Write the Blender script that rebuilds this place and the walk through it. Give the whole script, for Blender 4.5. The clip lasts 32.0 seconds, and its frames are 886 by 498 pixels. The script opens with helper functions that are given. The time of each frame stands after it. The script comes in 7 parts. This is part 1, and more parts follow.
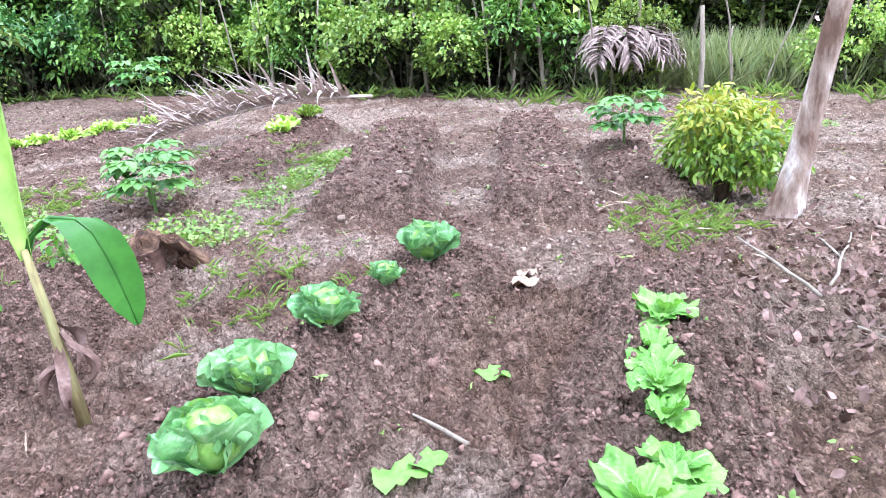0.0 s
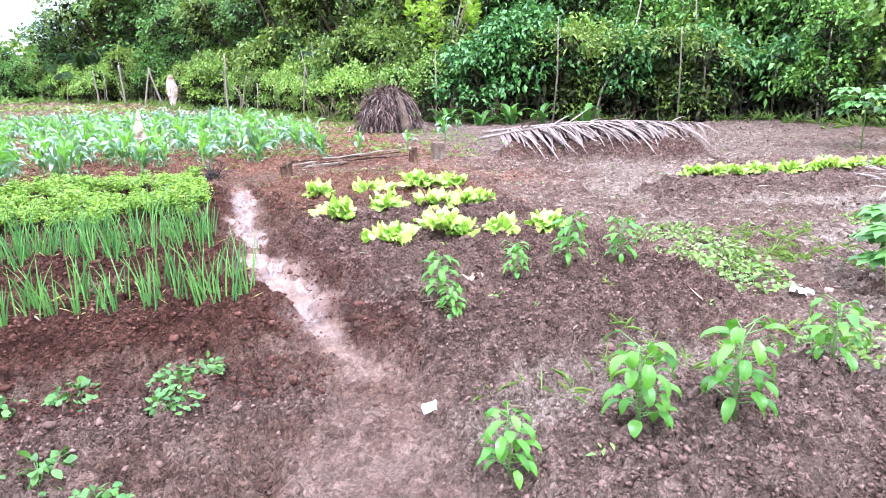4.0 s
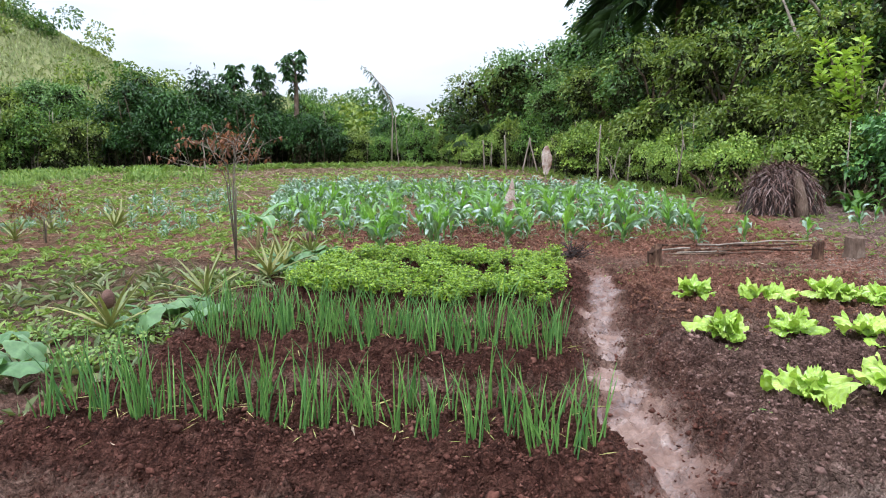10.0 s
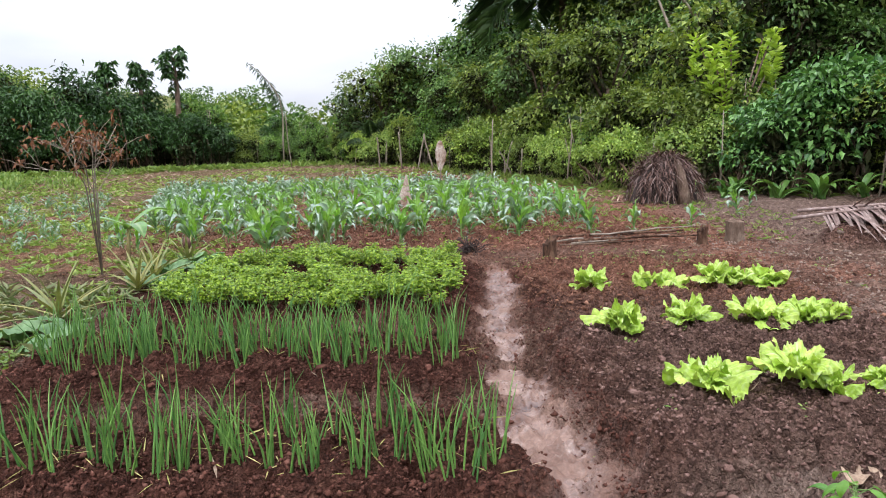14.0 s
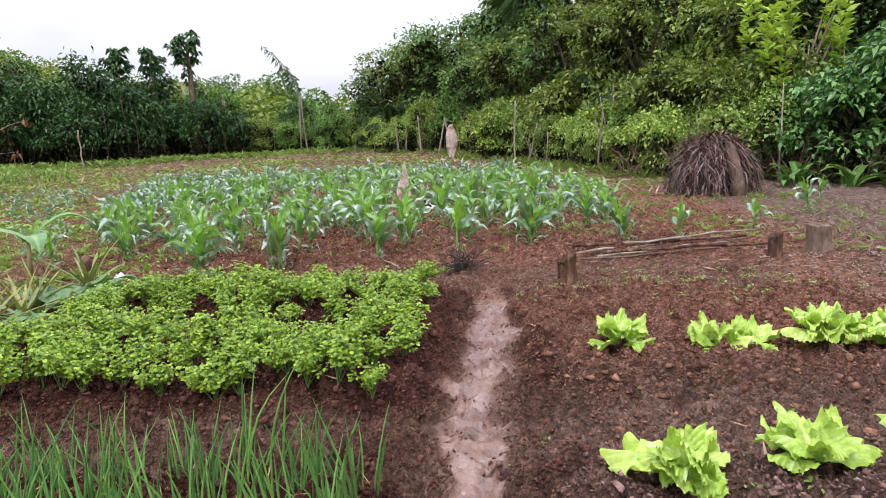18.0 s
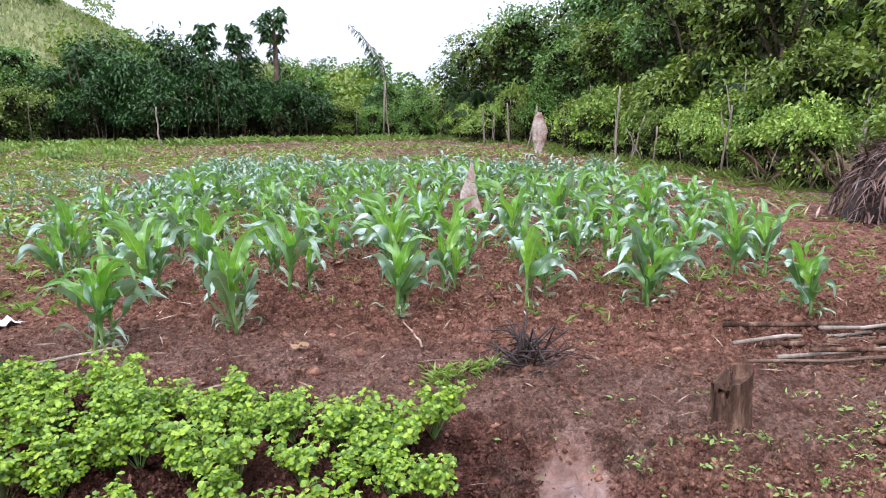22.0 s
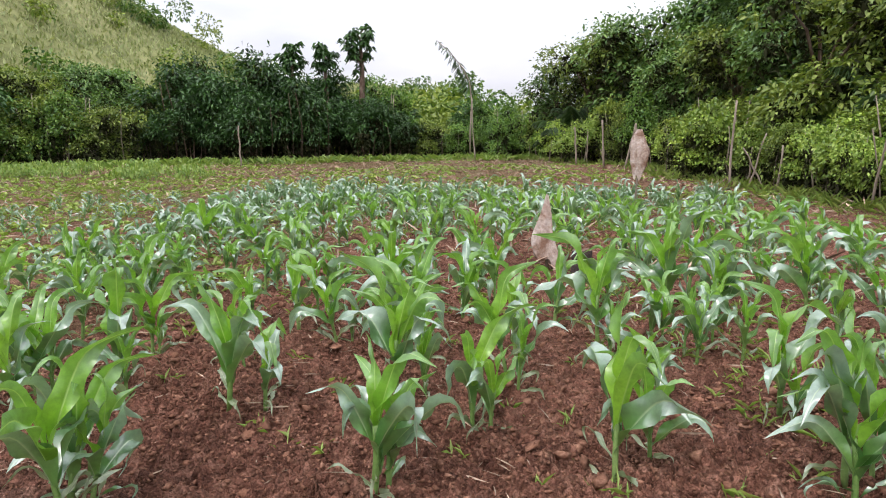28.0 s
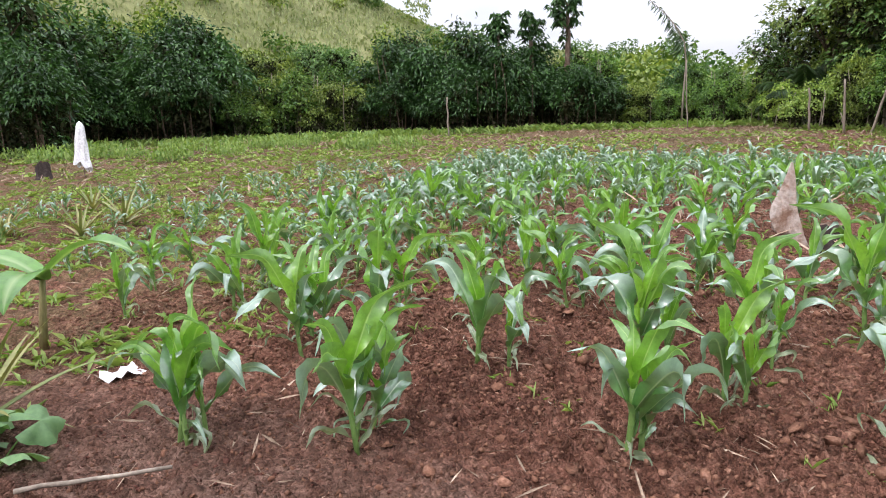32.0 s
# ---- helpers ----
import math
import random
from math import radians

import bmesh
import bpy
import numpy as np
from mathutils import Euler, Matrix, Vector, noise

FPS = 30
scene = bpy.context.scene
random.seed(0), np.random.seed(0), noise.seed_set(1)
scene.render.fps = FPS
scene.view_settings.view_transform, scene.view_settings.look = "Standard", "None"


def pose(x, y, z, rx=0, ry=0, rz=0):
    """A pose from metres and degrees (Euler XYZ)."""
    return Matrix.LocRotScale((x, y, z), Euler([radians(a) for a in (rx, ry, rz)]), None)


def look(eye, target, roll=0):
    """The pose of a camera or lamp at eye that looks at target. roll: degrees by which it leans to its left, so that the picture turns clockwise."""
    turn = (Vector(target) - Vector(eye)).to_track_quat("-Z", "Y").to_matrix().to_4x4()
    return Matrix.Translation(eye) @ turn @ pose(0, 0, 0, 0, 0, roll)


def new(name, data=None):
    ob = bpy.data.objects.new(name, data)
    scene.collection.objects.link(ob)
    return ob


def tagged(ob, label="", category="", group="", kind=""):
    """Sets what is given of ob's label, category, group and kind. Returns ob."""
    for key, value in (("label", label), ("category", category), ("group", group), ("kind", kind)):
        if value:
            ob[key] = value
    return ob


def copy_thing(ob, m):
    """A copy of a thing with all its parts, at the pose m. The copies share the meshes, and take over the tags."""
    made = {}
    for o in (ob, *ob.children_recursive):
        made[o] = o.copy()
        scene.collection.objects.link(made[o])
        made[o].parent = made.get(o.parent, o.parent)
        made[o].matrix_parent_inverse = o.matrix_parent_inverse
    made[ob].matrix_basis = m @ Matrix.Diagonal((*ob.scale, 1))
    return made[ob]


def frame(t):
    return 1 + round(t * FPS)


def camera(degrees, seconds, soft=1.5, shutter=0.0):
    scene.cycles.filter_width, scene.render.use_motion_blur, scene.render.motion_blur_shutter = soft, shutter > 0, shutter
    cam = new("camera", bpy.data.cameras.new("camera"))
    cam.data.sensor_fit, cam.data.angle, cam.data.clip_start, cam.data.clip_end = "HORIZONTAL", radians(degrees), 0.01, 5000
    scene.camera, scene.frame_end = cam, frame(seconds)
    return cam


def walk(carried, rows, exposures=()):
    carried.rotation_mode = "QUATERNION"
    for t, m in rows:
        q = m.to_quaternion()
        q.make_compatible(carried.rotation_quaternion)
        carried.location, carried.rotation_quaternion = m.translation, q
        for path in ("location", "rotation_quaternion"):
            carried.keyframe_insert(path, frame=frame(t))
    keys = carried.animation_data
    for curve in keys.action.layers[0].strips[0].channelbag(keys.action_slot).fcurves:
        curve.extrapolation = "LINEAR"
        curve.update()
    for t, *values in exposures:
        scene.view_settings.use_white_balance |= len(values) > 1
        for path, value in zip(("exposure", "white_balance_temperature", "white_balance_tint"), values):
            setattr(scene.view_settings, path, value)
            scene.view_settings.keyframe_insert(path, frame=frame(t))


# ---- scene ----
# The walk: seconds, eye, yaw to the left of +y, pitch up, roll, in degrees
PATH = [
    (0, 0.102, -1.867, 1.341, -74.10, -18.35, -2.47),
    (0.5, 0.100, -1.814, 1.344, -70.84, -17.62, -2.98),
    (1, 0.106, -1.736, 1.347, -64.68, -16.72, -3.07),
    (1.5, 0.216, -1.570, 1.336, -57.44, -15.86, -2.81),
    (2, 0.312, -1.423, 1.344, -48.14, -16.63, -2.06),
    (2.5, 0.316, -1.289, 1.342, -44.16, -15.45, -1.84),
    (3, 0.298, -1.105, 1.362, -39.01, -14.63, -3.50),
    (3.5, 0.306, -0.921, 1.344, -32.48, -14.01, -2.23),
    (4, 0.307, -0.769, 1.460, -21.38, -15.13, -1.28),
    (4.5, 0.358, -0.585, 1.476, -11.76, -15.85, -0.88),
    (6.5, 0.462, 0.198, 1.429, -3.35, -17.69, -0.83),
    (7, 0.469, 0.266, 1.432, -5.78, -16.76, -2.12),
    (7.5, 0.503, 0.286, 1.451, -9.82, -15.42, -1.10),
    (8, 0.530, 0.281, 1.462, -10.56, -14.22, -0.68),
    (8.5, 0.493, 0.299, 1.485, -3.43, -12.44, -1.32),
    (9, 0.431, 0.327, 1.499, 2.61, -11.45, -1.05),
    (9.5, 0.396, 0.309, 1.513, 6.15, -9.97, -1.01),
    (10, 0.361, 0.328, 1.522, 9.19, -8.89, -0.41),
    (10.5, 0.331, 0.329, 1.536, 9.03, -9.19, 0.37),
    (11, 0.335, 0.369, 1.520, 8.90, -9.12, 0.43),
    (11.5, 0.350, 0.364, 1.515, 7.04, -10.48, 0.40),
    (12, 0.356, 0.362, 1.508, 6.49, -10.23, 0.57),
    (12.5, 0.406, 0.352, 1.509, 4.63, -9.75, 0.45),
    (13, 0.429, 0.377, 1.505, 4.24, -10.06, 0.06),
    (13.5, 0.429, 0.478, 1.481, 2.73, -10.06, -0.30),
    (14, 0.416, 0.698, 1.473, 0.47, -9.22, -1.57),
    (14.5, 0.481, 0.909, 1.432, 2.50, -8.98, -1.54),
    (16.5, 0.737, 1.916, 1.487, 3.35, -10.26, -0.73),
    (17, 0.807, 2.222, 1.486, 4.09, -11.25, -1.17),
    (17.5, 0.827, 2.567, 1.472, 1.74, -10.38, -1.28),
    (18, 0.897, 2.837, 1.433, 3.38, -10.42, -2.48),
    (18.5, 0.992, 3.179, 1.467, 7.00, -11.47, -1.43),
    (19, 1.009, 3.576, 1.457, 5.45, -11.06, -0.54),
    (19.5, 1.030, 3.899, 1.419, 6.31, -12.51, -1.64),
    (20, 1.061, 4.261, 1.446, 10.04, -13.09, -0.76),
    (20.5, 1.018, 4.583, 1.422, 8.99, -12.68, -0.73),
    (21, 0.955, 4.979, 1.388, 7.87, -13.76, -1.48),
    (21.5, 0.960, 5.391, 1.400, 11.51, -13.45, -0.68),
    (22, 0.920, 5.716, 1.399, 11.09, -11.18, -0.45),
    (22.5, 0.891, 5.979, 1.388, 9.19, -12.43, -0.69),
    (23, 0.982, 6.310, 1.404, 14.50, -9.96, 1.41),
    (23.5, 0.985, 6.553, 1.395, 17.71, -11.29, -0.36),
    (24, 0.945, 6.847, 1.394, 11.93, -11.19, -0.21),
    (24.5, 0.951, 7.119, 1.374, 11.53, -10.67, -1.04),
    (25, 0.956, 7.421, 1.399, 15.82, -11.58, -0.99),
    (25.5, 0.892, 7.634, 1.400, 16.70, -10.56, -0.56),
    (26, 0.756, 7.813, 1.399, 19.17, -11.25, -1.10),
    (26.5, 0.742, 7.888, 1.399, 20.22, -9.38, 0.12),
    (28.5, 0.792, 7.893, 1.405, 18.97, -9.65, -0.70),
    (29, 0.721, 7.799, 1.431, 28.48, -9.82, -0.76),
    (29.5, 0.659, 7.767, 1.426, 33.81, -11.08, -1.01),
    (30, 0.622, 7.751, 1.420, 36.50, -11.37, -0.19),
    (30.5, 0.573, 7.729, 1.400, 41.79, -11.62, 0.35),
    (31, 0.524, 7.710, 1.397, 45.38, -11.97, -0.13),
    (31.5, 0.529, 7.688, 1.389, 42.86, -11.99, -1.53),
    (32, 0.586, 7.696, 1.397, 36.31, -11.81, -1.89),
]


def aim(x, y, z, yaw, pitch, roll):
    a, b = radians(yaw), radians(pitch)
    ahead = Vector((-math.sin(a) * math.cos(b), math.cos(a) * math.cos(b), math.sin(b)))
    return look((x, y, z), Vector((x, y, z)) + ahead, roll)


cam = camera(67.81, 32.0, soft=1.0)
walk(cam, [(row[0], aim(*row[1:])) for row in PATH], [(0, 1.2, 5400, 14), (4.5, 1.32, 5400, 15), (7.0, 1.3, 5350, 17), (7.5, 1.05, 5350, 14), (9, 0.25, 5850, 12), (10, 0.12, 5950, 13), (11, -0.04, 6250, 14), (13, 0.03, 6350, 15), (17, 0.05, 6350, 20), (19, 0.05, 6350, 20), (21.5, 0.3, 5850, 20), (23, 0.18, 6200, 18), (26, 0.04, 6300, 17), (29, -0.03, 6650, 20), (31, 0.10, 6450, 22), (32, 0.10, 6400, 19)])

# ---- daylight: bright overcast ----
SUN_UP, SUN_ROT = radians(58), radians(195)
world = bpy.data.worlds.new("world")
scene.world = world
world.use_nodes = True
wn, wl = world.node_tree.nodes, world.node_tree.links
sky = wn.new("ShaderNodeTexSky")
sky.sky_type, sky.sun_disc, sky.sun_elevation, sky.sun_rotation = "NISHITA", False, SUN_UP, SUN_ROT
sky.air_density, sky.dust_density, sky.ozone_density = 1.0, 3.0, 1.0
wco = wn.new("ShaderNodeTexCoord")
wno = wn.new("ShaderNodeTexNoise")
wno.inputs["Scale"].default_value, wno.inputs["Detail"].default_value = 2.2, 6.0
wmap = wn.new("ShaderNodeMapping")
wmap.inputs["Scale"].default_value = (1, 1, 3.5)
wl.new(wco.outputs["Generated"], wmap.inputs["Vector"])
wl.new(wmap.outputs["Vector"], wno.inputs["Vector"])
wra = wn.new("ShaderNodeMapRange")
wra.inputs["From Min"].default_value, wra.inputs["From Max"].default_value = 0.30, 0.60
wra.inputs["To Min"].default_value, wra.inputs["To Max"].default_value = 0.55, 1.0
wl.new(wno.outputs["Fac"], wra.inputs["Value"])
wmix = wn.new("ShaderNodeMix")
wmix.data_type = "RGBA"
wl.new(wra.outputs["Result"], wmix.inputs["Factor"])
wl.new(sky.outputs["Color"], wmix.inputs["A"])
wsep = wn.new("ShaderNodeSeparateXYZ")
wl.new(wco.outputs["Generated"], wsep.inputs[0])
wup = wn.new("ShaderNodeMapRange")
wup.inputs["From Min"].default_value, wup.inputs["From Max"].default_value = 0.05, 1.0
wup.inputs["To Min"].default_value, wup.inputs["To Max"].default_value = 0.75, 2.9
wl.new(wsep.outputs["Z"], wup.inputs["Value"])
wcl = wn.new("ShaderNodeVectorMath")
wcl.operation = "SCALE"
wcl.inputs[0].default_value = (8.8, 9.3, 9.9)
wl.new(wup.outputs["Result"], wcl.inputs["Scale"])
wl.new(wcl.outputs["Vector"], wmix.inputs["B"])
wbg = wn["Background"]
wl.new(wmix.outputs["Result"], wbg.inputs["Color"])
wbg.inputs["Strength"].default_value = 0.13
sun = new("sun", bpy.data.lights.new("sun", "SUN"))
sun.data.energy, sun.data.angle, sun.data.color = 1.5, radians(12), (1.0, 0.97, 0.93)
sun.matrix_world = look((0, 0, 60), (0 + 34 * math.sin(SUN_ROT) * -1, -34 * math.cos(SUN_ROT), 12))

# ---- materials ----
MATS = {}


def mat(name):
    m = bpy.data.materials.new(name)
    m.use_nodes = True
    MATS[name] = m
    return m, m.node_tree.nodes, m.node_tree.links, m.node_tree.nodes["Principled BSDF"]


def noise_node(n, l, scale, detail=4.0, rough=0.6, coords=None, dist=0.0):
    t = n.new("ShaderNodeTexNoise")
    t.inputs["Scale"].default_value, t.inputs["Detail"].default_value = scale, detail
    t.inputs["Roughness"].default_value, t.inputs["Distortion"].default_value = rough, dist
    if coords is not None:
        l.new(coords, t.inputs["Vector"])
    return t


def ramp_node(n, l, src, stops):
    r = n.new("ShaderNodeValToRGB")
    r.color_ramp.elements[0].position, r.color_ramp.elements[0].color = stops[0][0], (*stops[0][1], 1)
    r.color_ramp.elements[1].position, r.color_ramp.elements[1].color = stops[-1][0], (*stops[-1][1], 1)
    for p, c in stops[1:-1]:
        e = r.color_ramp.elements.new(p)
        e.color = (*c, 1)
    l.new(src, r.inputs["Fac"])
    return r


def mix_node(n, l, fac, a, b, mode="MIX"):
    m = n.new("ShaderNodeMix")
    m.data_type, m.blend_type = "RGBA", mode
    for key, v in (("Factor", fac), ("A", a), ("B", b)):
        if isinstance(v, (int, float)):
            m.inputs[key].default_value = v
        elif isinstance(v, tuple):
            m.inputs[key].default_value = (*v, 1)
        else:
            l.new(v, m.inputs[key])
    return m.outputs["Result"]


def bump_node(n, l, b, height, strength, dist):
    u = n.new("ShaderNodeBump")
    u.inputs["Strength"].default_value, u.inputs["Distance"].default_value = strength, dist
    l.new(height, u.inputs["Height"])
    l.new(u.outputs["Normal"], b.inputs["Normal"])


def leaf_mat(name, c0, c1, rough=0.45, trans=0.3, grain=30.0, coat=0.0, spots=None, rib=None, tip_glare=None, vary=False, spec=0.45, relief=0.25):
    """Leaves: colour varies from leaf to leaf and within the leaf; light comes through."""
    m, n, l, b = mat(name)
    tc = n.new("ShaderNodeTexCoord")
    geo = n.new("ShaderNodeNewGeometry")
    info = n.new("ShaderNodeObjectInfo")
    add = n.new("ShaderNodeMath")
    add.operation = "ADD"
    l.new(geo.outputs["Random Per Island"], add.inputs[0])
    l.new(info.outputs["Random"], add.inputs[1])
    fr = n.new("ShaderNodeMath")
    fr.operation = "FRACT"
    l.new(add.outputs[0], fr.inputs[0])
    base = mix_node(n, l, fr.outputs[0], c0, c1)
    nz = noise_node(n, l, grain, 5.0, 0.65, tc.outputs["Object"])
    var = ramp_node(n, l, nz.outputs["Fac"], [(0.3, (0.68, 0.70, 0.66)), (0.7, (1.22, 1.2, 1.12))])
    col = mix_node(n, l, 1.0, base, var.outputs["Color"], "MULTIPLY")
    shade = ramp_node(n, l, info.outputs["Random"], [(0.0, (0.68, 0.70, 0.66)), (0.5, (1.0, 1.0, 1.0)), (1.0, (1.22, 1.2, 1.1))])
    if vary:
        col = mix_node(n, l, 1.0, col, shade.outputs["Color"], "MULTIPLY")
    if spots:
        n2 = noise_node(n, l, grain * 0.35, 6.0, 0.7, tc.outputs["Object"])
        sp = ramp_node(n, l, n2.outputs["Fac"], [(0.6, (0, 0, 0)), (0.72, (1, 1, 1))])
        col = mix_node(n, l, sp.outputs["Color"], col, spots)
    # Bluish sky glare painted into the leaf colour towards the tip
    if tip_glare:
        tip = n.new("ShaderNodeAttribute")
        tip.attribute_name = "tip"
        col = mix_node(n, l, tip.outputs["Fac"], col, mix_node(n, l, 1.0, var.outputs["Color"], tip_glare, "MULTIPLY"))
    if rib:
        at = n.new("ShaderNodeAttribute")
        at.attribute_name = "rib"
        col = mix_node(n, l, at.outputs["Fac"], col, rib)
    l.new(col, b.inputs["Base Color"])
    b.inputs["Roughness"].default_value = rough
    b.inputs["Specular IOR Level"].default_value = spec
    b.inputs["Coat Weight"].default_value, b.inputs["Coat Roughness"].default_value, b.inputs["Coat IOR"].default_value = coat, 0.3, 1.5 + 0.4 * coat
    bump_node(n, l, b, nz.outputs["Fac"], relief, 0.01)
    if trans > 0:
        tr = n.new("ShaderNodeBsdfTranslucent")
        tcol = mix_node(n, l, 1.0, col, (1.15, 1.2, 0.55), "MULTIPLY")
        l.new(tcol, tr.inputs["Color"])
        ms = n.new("ShaderNodeMixShader")
        ms.inputs["Fac"].default_value = trans
        l.new(b.outputs["BSDF"], ms.inputs[1])
        l.new(tr.outputs["BSDF"], ms.inputs[2])
        l.new(ms.outputs["Shader"], n["Material Output"].inputs["Surface"])
    return m


def rough_mat(name, stops, scale, rough=0.85, bump=0.5, dist=0.02, stretch=(1, 1, 1), fine=None):
    """Bark, wood, straw, stone: two noises give grain and stains."""
    m, n, l, b = mat(name)
    tc = n.new("ShaderNodeTexCoord")
    mp = n.new("ShaderNodeMapping")
    mp.inputs["Scale"].default_value = stretch
    l.new(tc.outputs["Object"], mp.inputs["Vector"])
    a = noise_node(n, l, scale, 6.0, 0.65, mp.outputs["Vector"], 0.4)
    c = noise_node(n, l, fine or scale * 6, 4.0, 0.6, mp.outputs["Vector"])
    col = ramp_node(n, l, a.outputs["Fac"], stops).outputs["Color"]
    fv = ramp_node(n, l, c.outputs["Fac"], [(0.3, (0.7, 0.7, 0.7)), (0.7, (1.2, 1.2, 1.2))])
    col = mix_node(n, l, 1.0, col, fv.outputs["Color"], "MULTIPLY")
    info = n.new("ShaderNodeObjectInfo")
    geo = n.new("ShaderNodeNewGeometry")
    rv = ramp_node(n, l, geo.outputs["Random Per Island"], [(0.0, (0.6, 0.59, 0.58)), (1.0, (1.3, 1.3, 1.3))])
    col = mix_node(n, l, 1.0, col, rv.outputs["Color"], "MULTIPLY")
    l.new(col, b.inputs["Base Color"])
    b.inputs["Roughness"].default_value = rough
    b.inputs["Specular IOR Level"].default_value = 0.12
    mixh = n.new("ShaderNodeMath")
    mixh.operation = "ADD"
    l.new(a.outputs["Fac"], mixh.inputs[0])
    l.new(c.outputs["Fac"], mixh.inputs[1])
    bump_node(n, l, b, mixh.outputs[0], bump, dist)
    return m


def soil_material():
    m, n, l, b = mat("soil")
    tc = n.new("ShaderNodeTexCoord")
    P = tc.outputs["Object"]
    att = n.new("ShaderNodeAttribute")
    att.attribute_name = "kind"
    sep = n.new("ShaderNodeSeparateColor")
    l.new(att.outputs["Color"], sep.inputs["Color"])
    big = noise_node(n, l, 0.9, 6.0, 0.6, P)
    mid = noise_node(n, l, 9.0, 8.0, 0.7, P)
    fin = noise_node(n, l, 70.0, 6.0, 0.7, P)
    till = ramp_node(n, l, mid.outputs["Fac"], [(0.28, (0.032, 0.013, 0.009)), (0.5, (0.095, 0.040, 0.028)), (0.75, (0.205, 0.102, 0.072))])
    patch = noise_node(n, l, 3.2, 7.0, 0.68, P, 0.6)
    trod = ramp_node(n, l, patch.outputs["Fac"], [(0.34, (0.085, 0.042, 0.030)), (0.44, (0.16, 0.09, 0.066)), (0.54, (0.215, 0.132, 0.100)), (0.66, (0.29, 0.192, 0.150))])
    east = ramp_node(n, l, mid.outputs["Fac"], [(0.25, (0.20, 0.135, 0.107)), (0.5, (0.37, 0.275, 0.225)), (0.78, (0.55, 0.44, 0.375))])
    weed = ramp_node(n, l, mid.outputs["Fac"], [(0.3, (0.09, 0.115, 0.04)), (0.55, (0.17, 0.17, 0.07)), (0.75, (0.26, 0.19, 0.12))])
    jit = n.new("ShaderNodeMath")
    jit.operation = "MULTIPLY_ADD"
    l.new(big.outputs["Fac"], jit.inputs[0])
    jit.inputs[1].default_value, jit.inputs[2].default_value = 0.9, -0.45

    def soft(channel):
        a = n.new("ShaderNodeMath")
        a.operation, a.use_clamp = "ADD", True
        l.new(sep.outputs[channel], a.inputs[0])
        g = n.new("ShaderNodeMath")
        g.operation = "MULTIPLY"
        l.new(jit.outputs[0], g.inputs[0])
        pp = n.new("ShaderNodeMath")
        pp.operation = "PINGPONG"
        l.new(sep.outputs[channel], pp.inputs[0])
        pp.inputs[1].default_value = 0.5
        l.new(pp.outputs[0], g.inputs[1])
        l.new(g.outputs[0], a.inputs[1])
        return a.outputs[0]

    col = mix_node(n, l, soft("Blue"), till.outputs["Color"], east.outputs["Color"])
    fat = n.new("ShaderNodeAttribute")
    fat.attribute_name = "field"
    fram = ramp_node(n, l, mid.outputs["Fac"], [(0.28, (0.125, 0.054, 0.036)), (0.5, (0.29, 0.138, 0.094)), (0.75, (0.46, 0.265, 0.19))])
    col = mix_node(n, l, fat.outputs["Fac"], col, fram.outputs["Color"])
    col = mix_node(n, l, soft("Red"), col, trod.outputs["Color"])
    wfac = n.new("ShaderNodeAttribute")
    wfac.attribute_name = "green"
    wm = n.new("ShaderNodeMath")
    wm.operation, wm.use_clamp = "MULTIPLY", True
    l.new(wfac.outputs["Fac"], wm.inputs[0])
    l.new(ramp_node(n, l, noise_node(n, l, 3.0, 8.0, 0.75, P).outputs["Fac"], [(0.38, (0, 0, 0)), (0.62, (1, 1, 1))]).outputs["Color"], wm.inputs[1])
    col = mix_node(n, l, wm.outputs[0], col, weed.outputs["Color"])
    fv = ramp_node(n, l, fin.outputs["Fac"], [(0.3, (0.66, 0.65, 0.64)), (0.72, (1.25, 1.23, 1.21))])
    col = mix_node(n, l, 1.0, col, fv.outputs["Color"], "MULTIPLY")
    warp = n.new("ShaderNodeVectorMath")
    warp.operation = "ADD"
    wn2 = noise_node(n, l, 18.0, 3.0, 0.6, P)
    wsc = n.new("ShaderNodeVectorMath")
    wsc.operation = "SCALE"
    wsc.inputs["Scale"].default_value = 0.05
    l.new(wn2.outputs["Color"], wsc.inputs[0])
    l.new(P, warp.inputs[0])
    l.new(wsc.outputs["Vector"], warp.inputs[1])
    v1 = n.new("ShaderNodeTexVoronoi")
    v1.inputs["Scale"].default_value = 24.0
    l.new(warp.outputs["Vector"], v1.inputs["Vector"])
    v2 = n.new("ShaderNodeTexVoronoi")
    v2.inputs["Scale"].default_value = 70.0
    l.new(warp.outputs["Vector"], v2.inputs["Vector"])
    loose = n.new("ShaderNodeMath")
    loose.operation, loose.use_clamp = "SUBTRACT", True
    loose.inputs[0].default_value = 1.0
    l.new(sep.outputs["Green"], loose.inputs[1])
    for vor in (v1, v2):
        sc = n.new("ShaderNodeSeparateColor")
        l.new(vor.outputs["Color"], sc.inputs["Color"])
        lo, hi = (0.7, 1.25) if vor is v1 else (0.6, 1.3)
        cr = ramp_node(n, l, sc.outputs["Red"], [(0.0, (lo, lo * 0.98, lo * 0.96)), (0.6, (1.0, 1.0, 1.0)), (1.0, (hi, hi, hi))])
        col = mix_node(n, l, loose.outputs[0], col, mix_node(n, l, 1.0, col, cr.outputs["Color"], "MULTIPLY"))
    l.new(col, b.inputs["Base Color"])
    wet = n.new("ShaderNodeMath")
    wet.operation, wet.use_clamp = "MULTIPLY", True
    l.new(sep.outputs["Green"], wet.inputs[0])
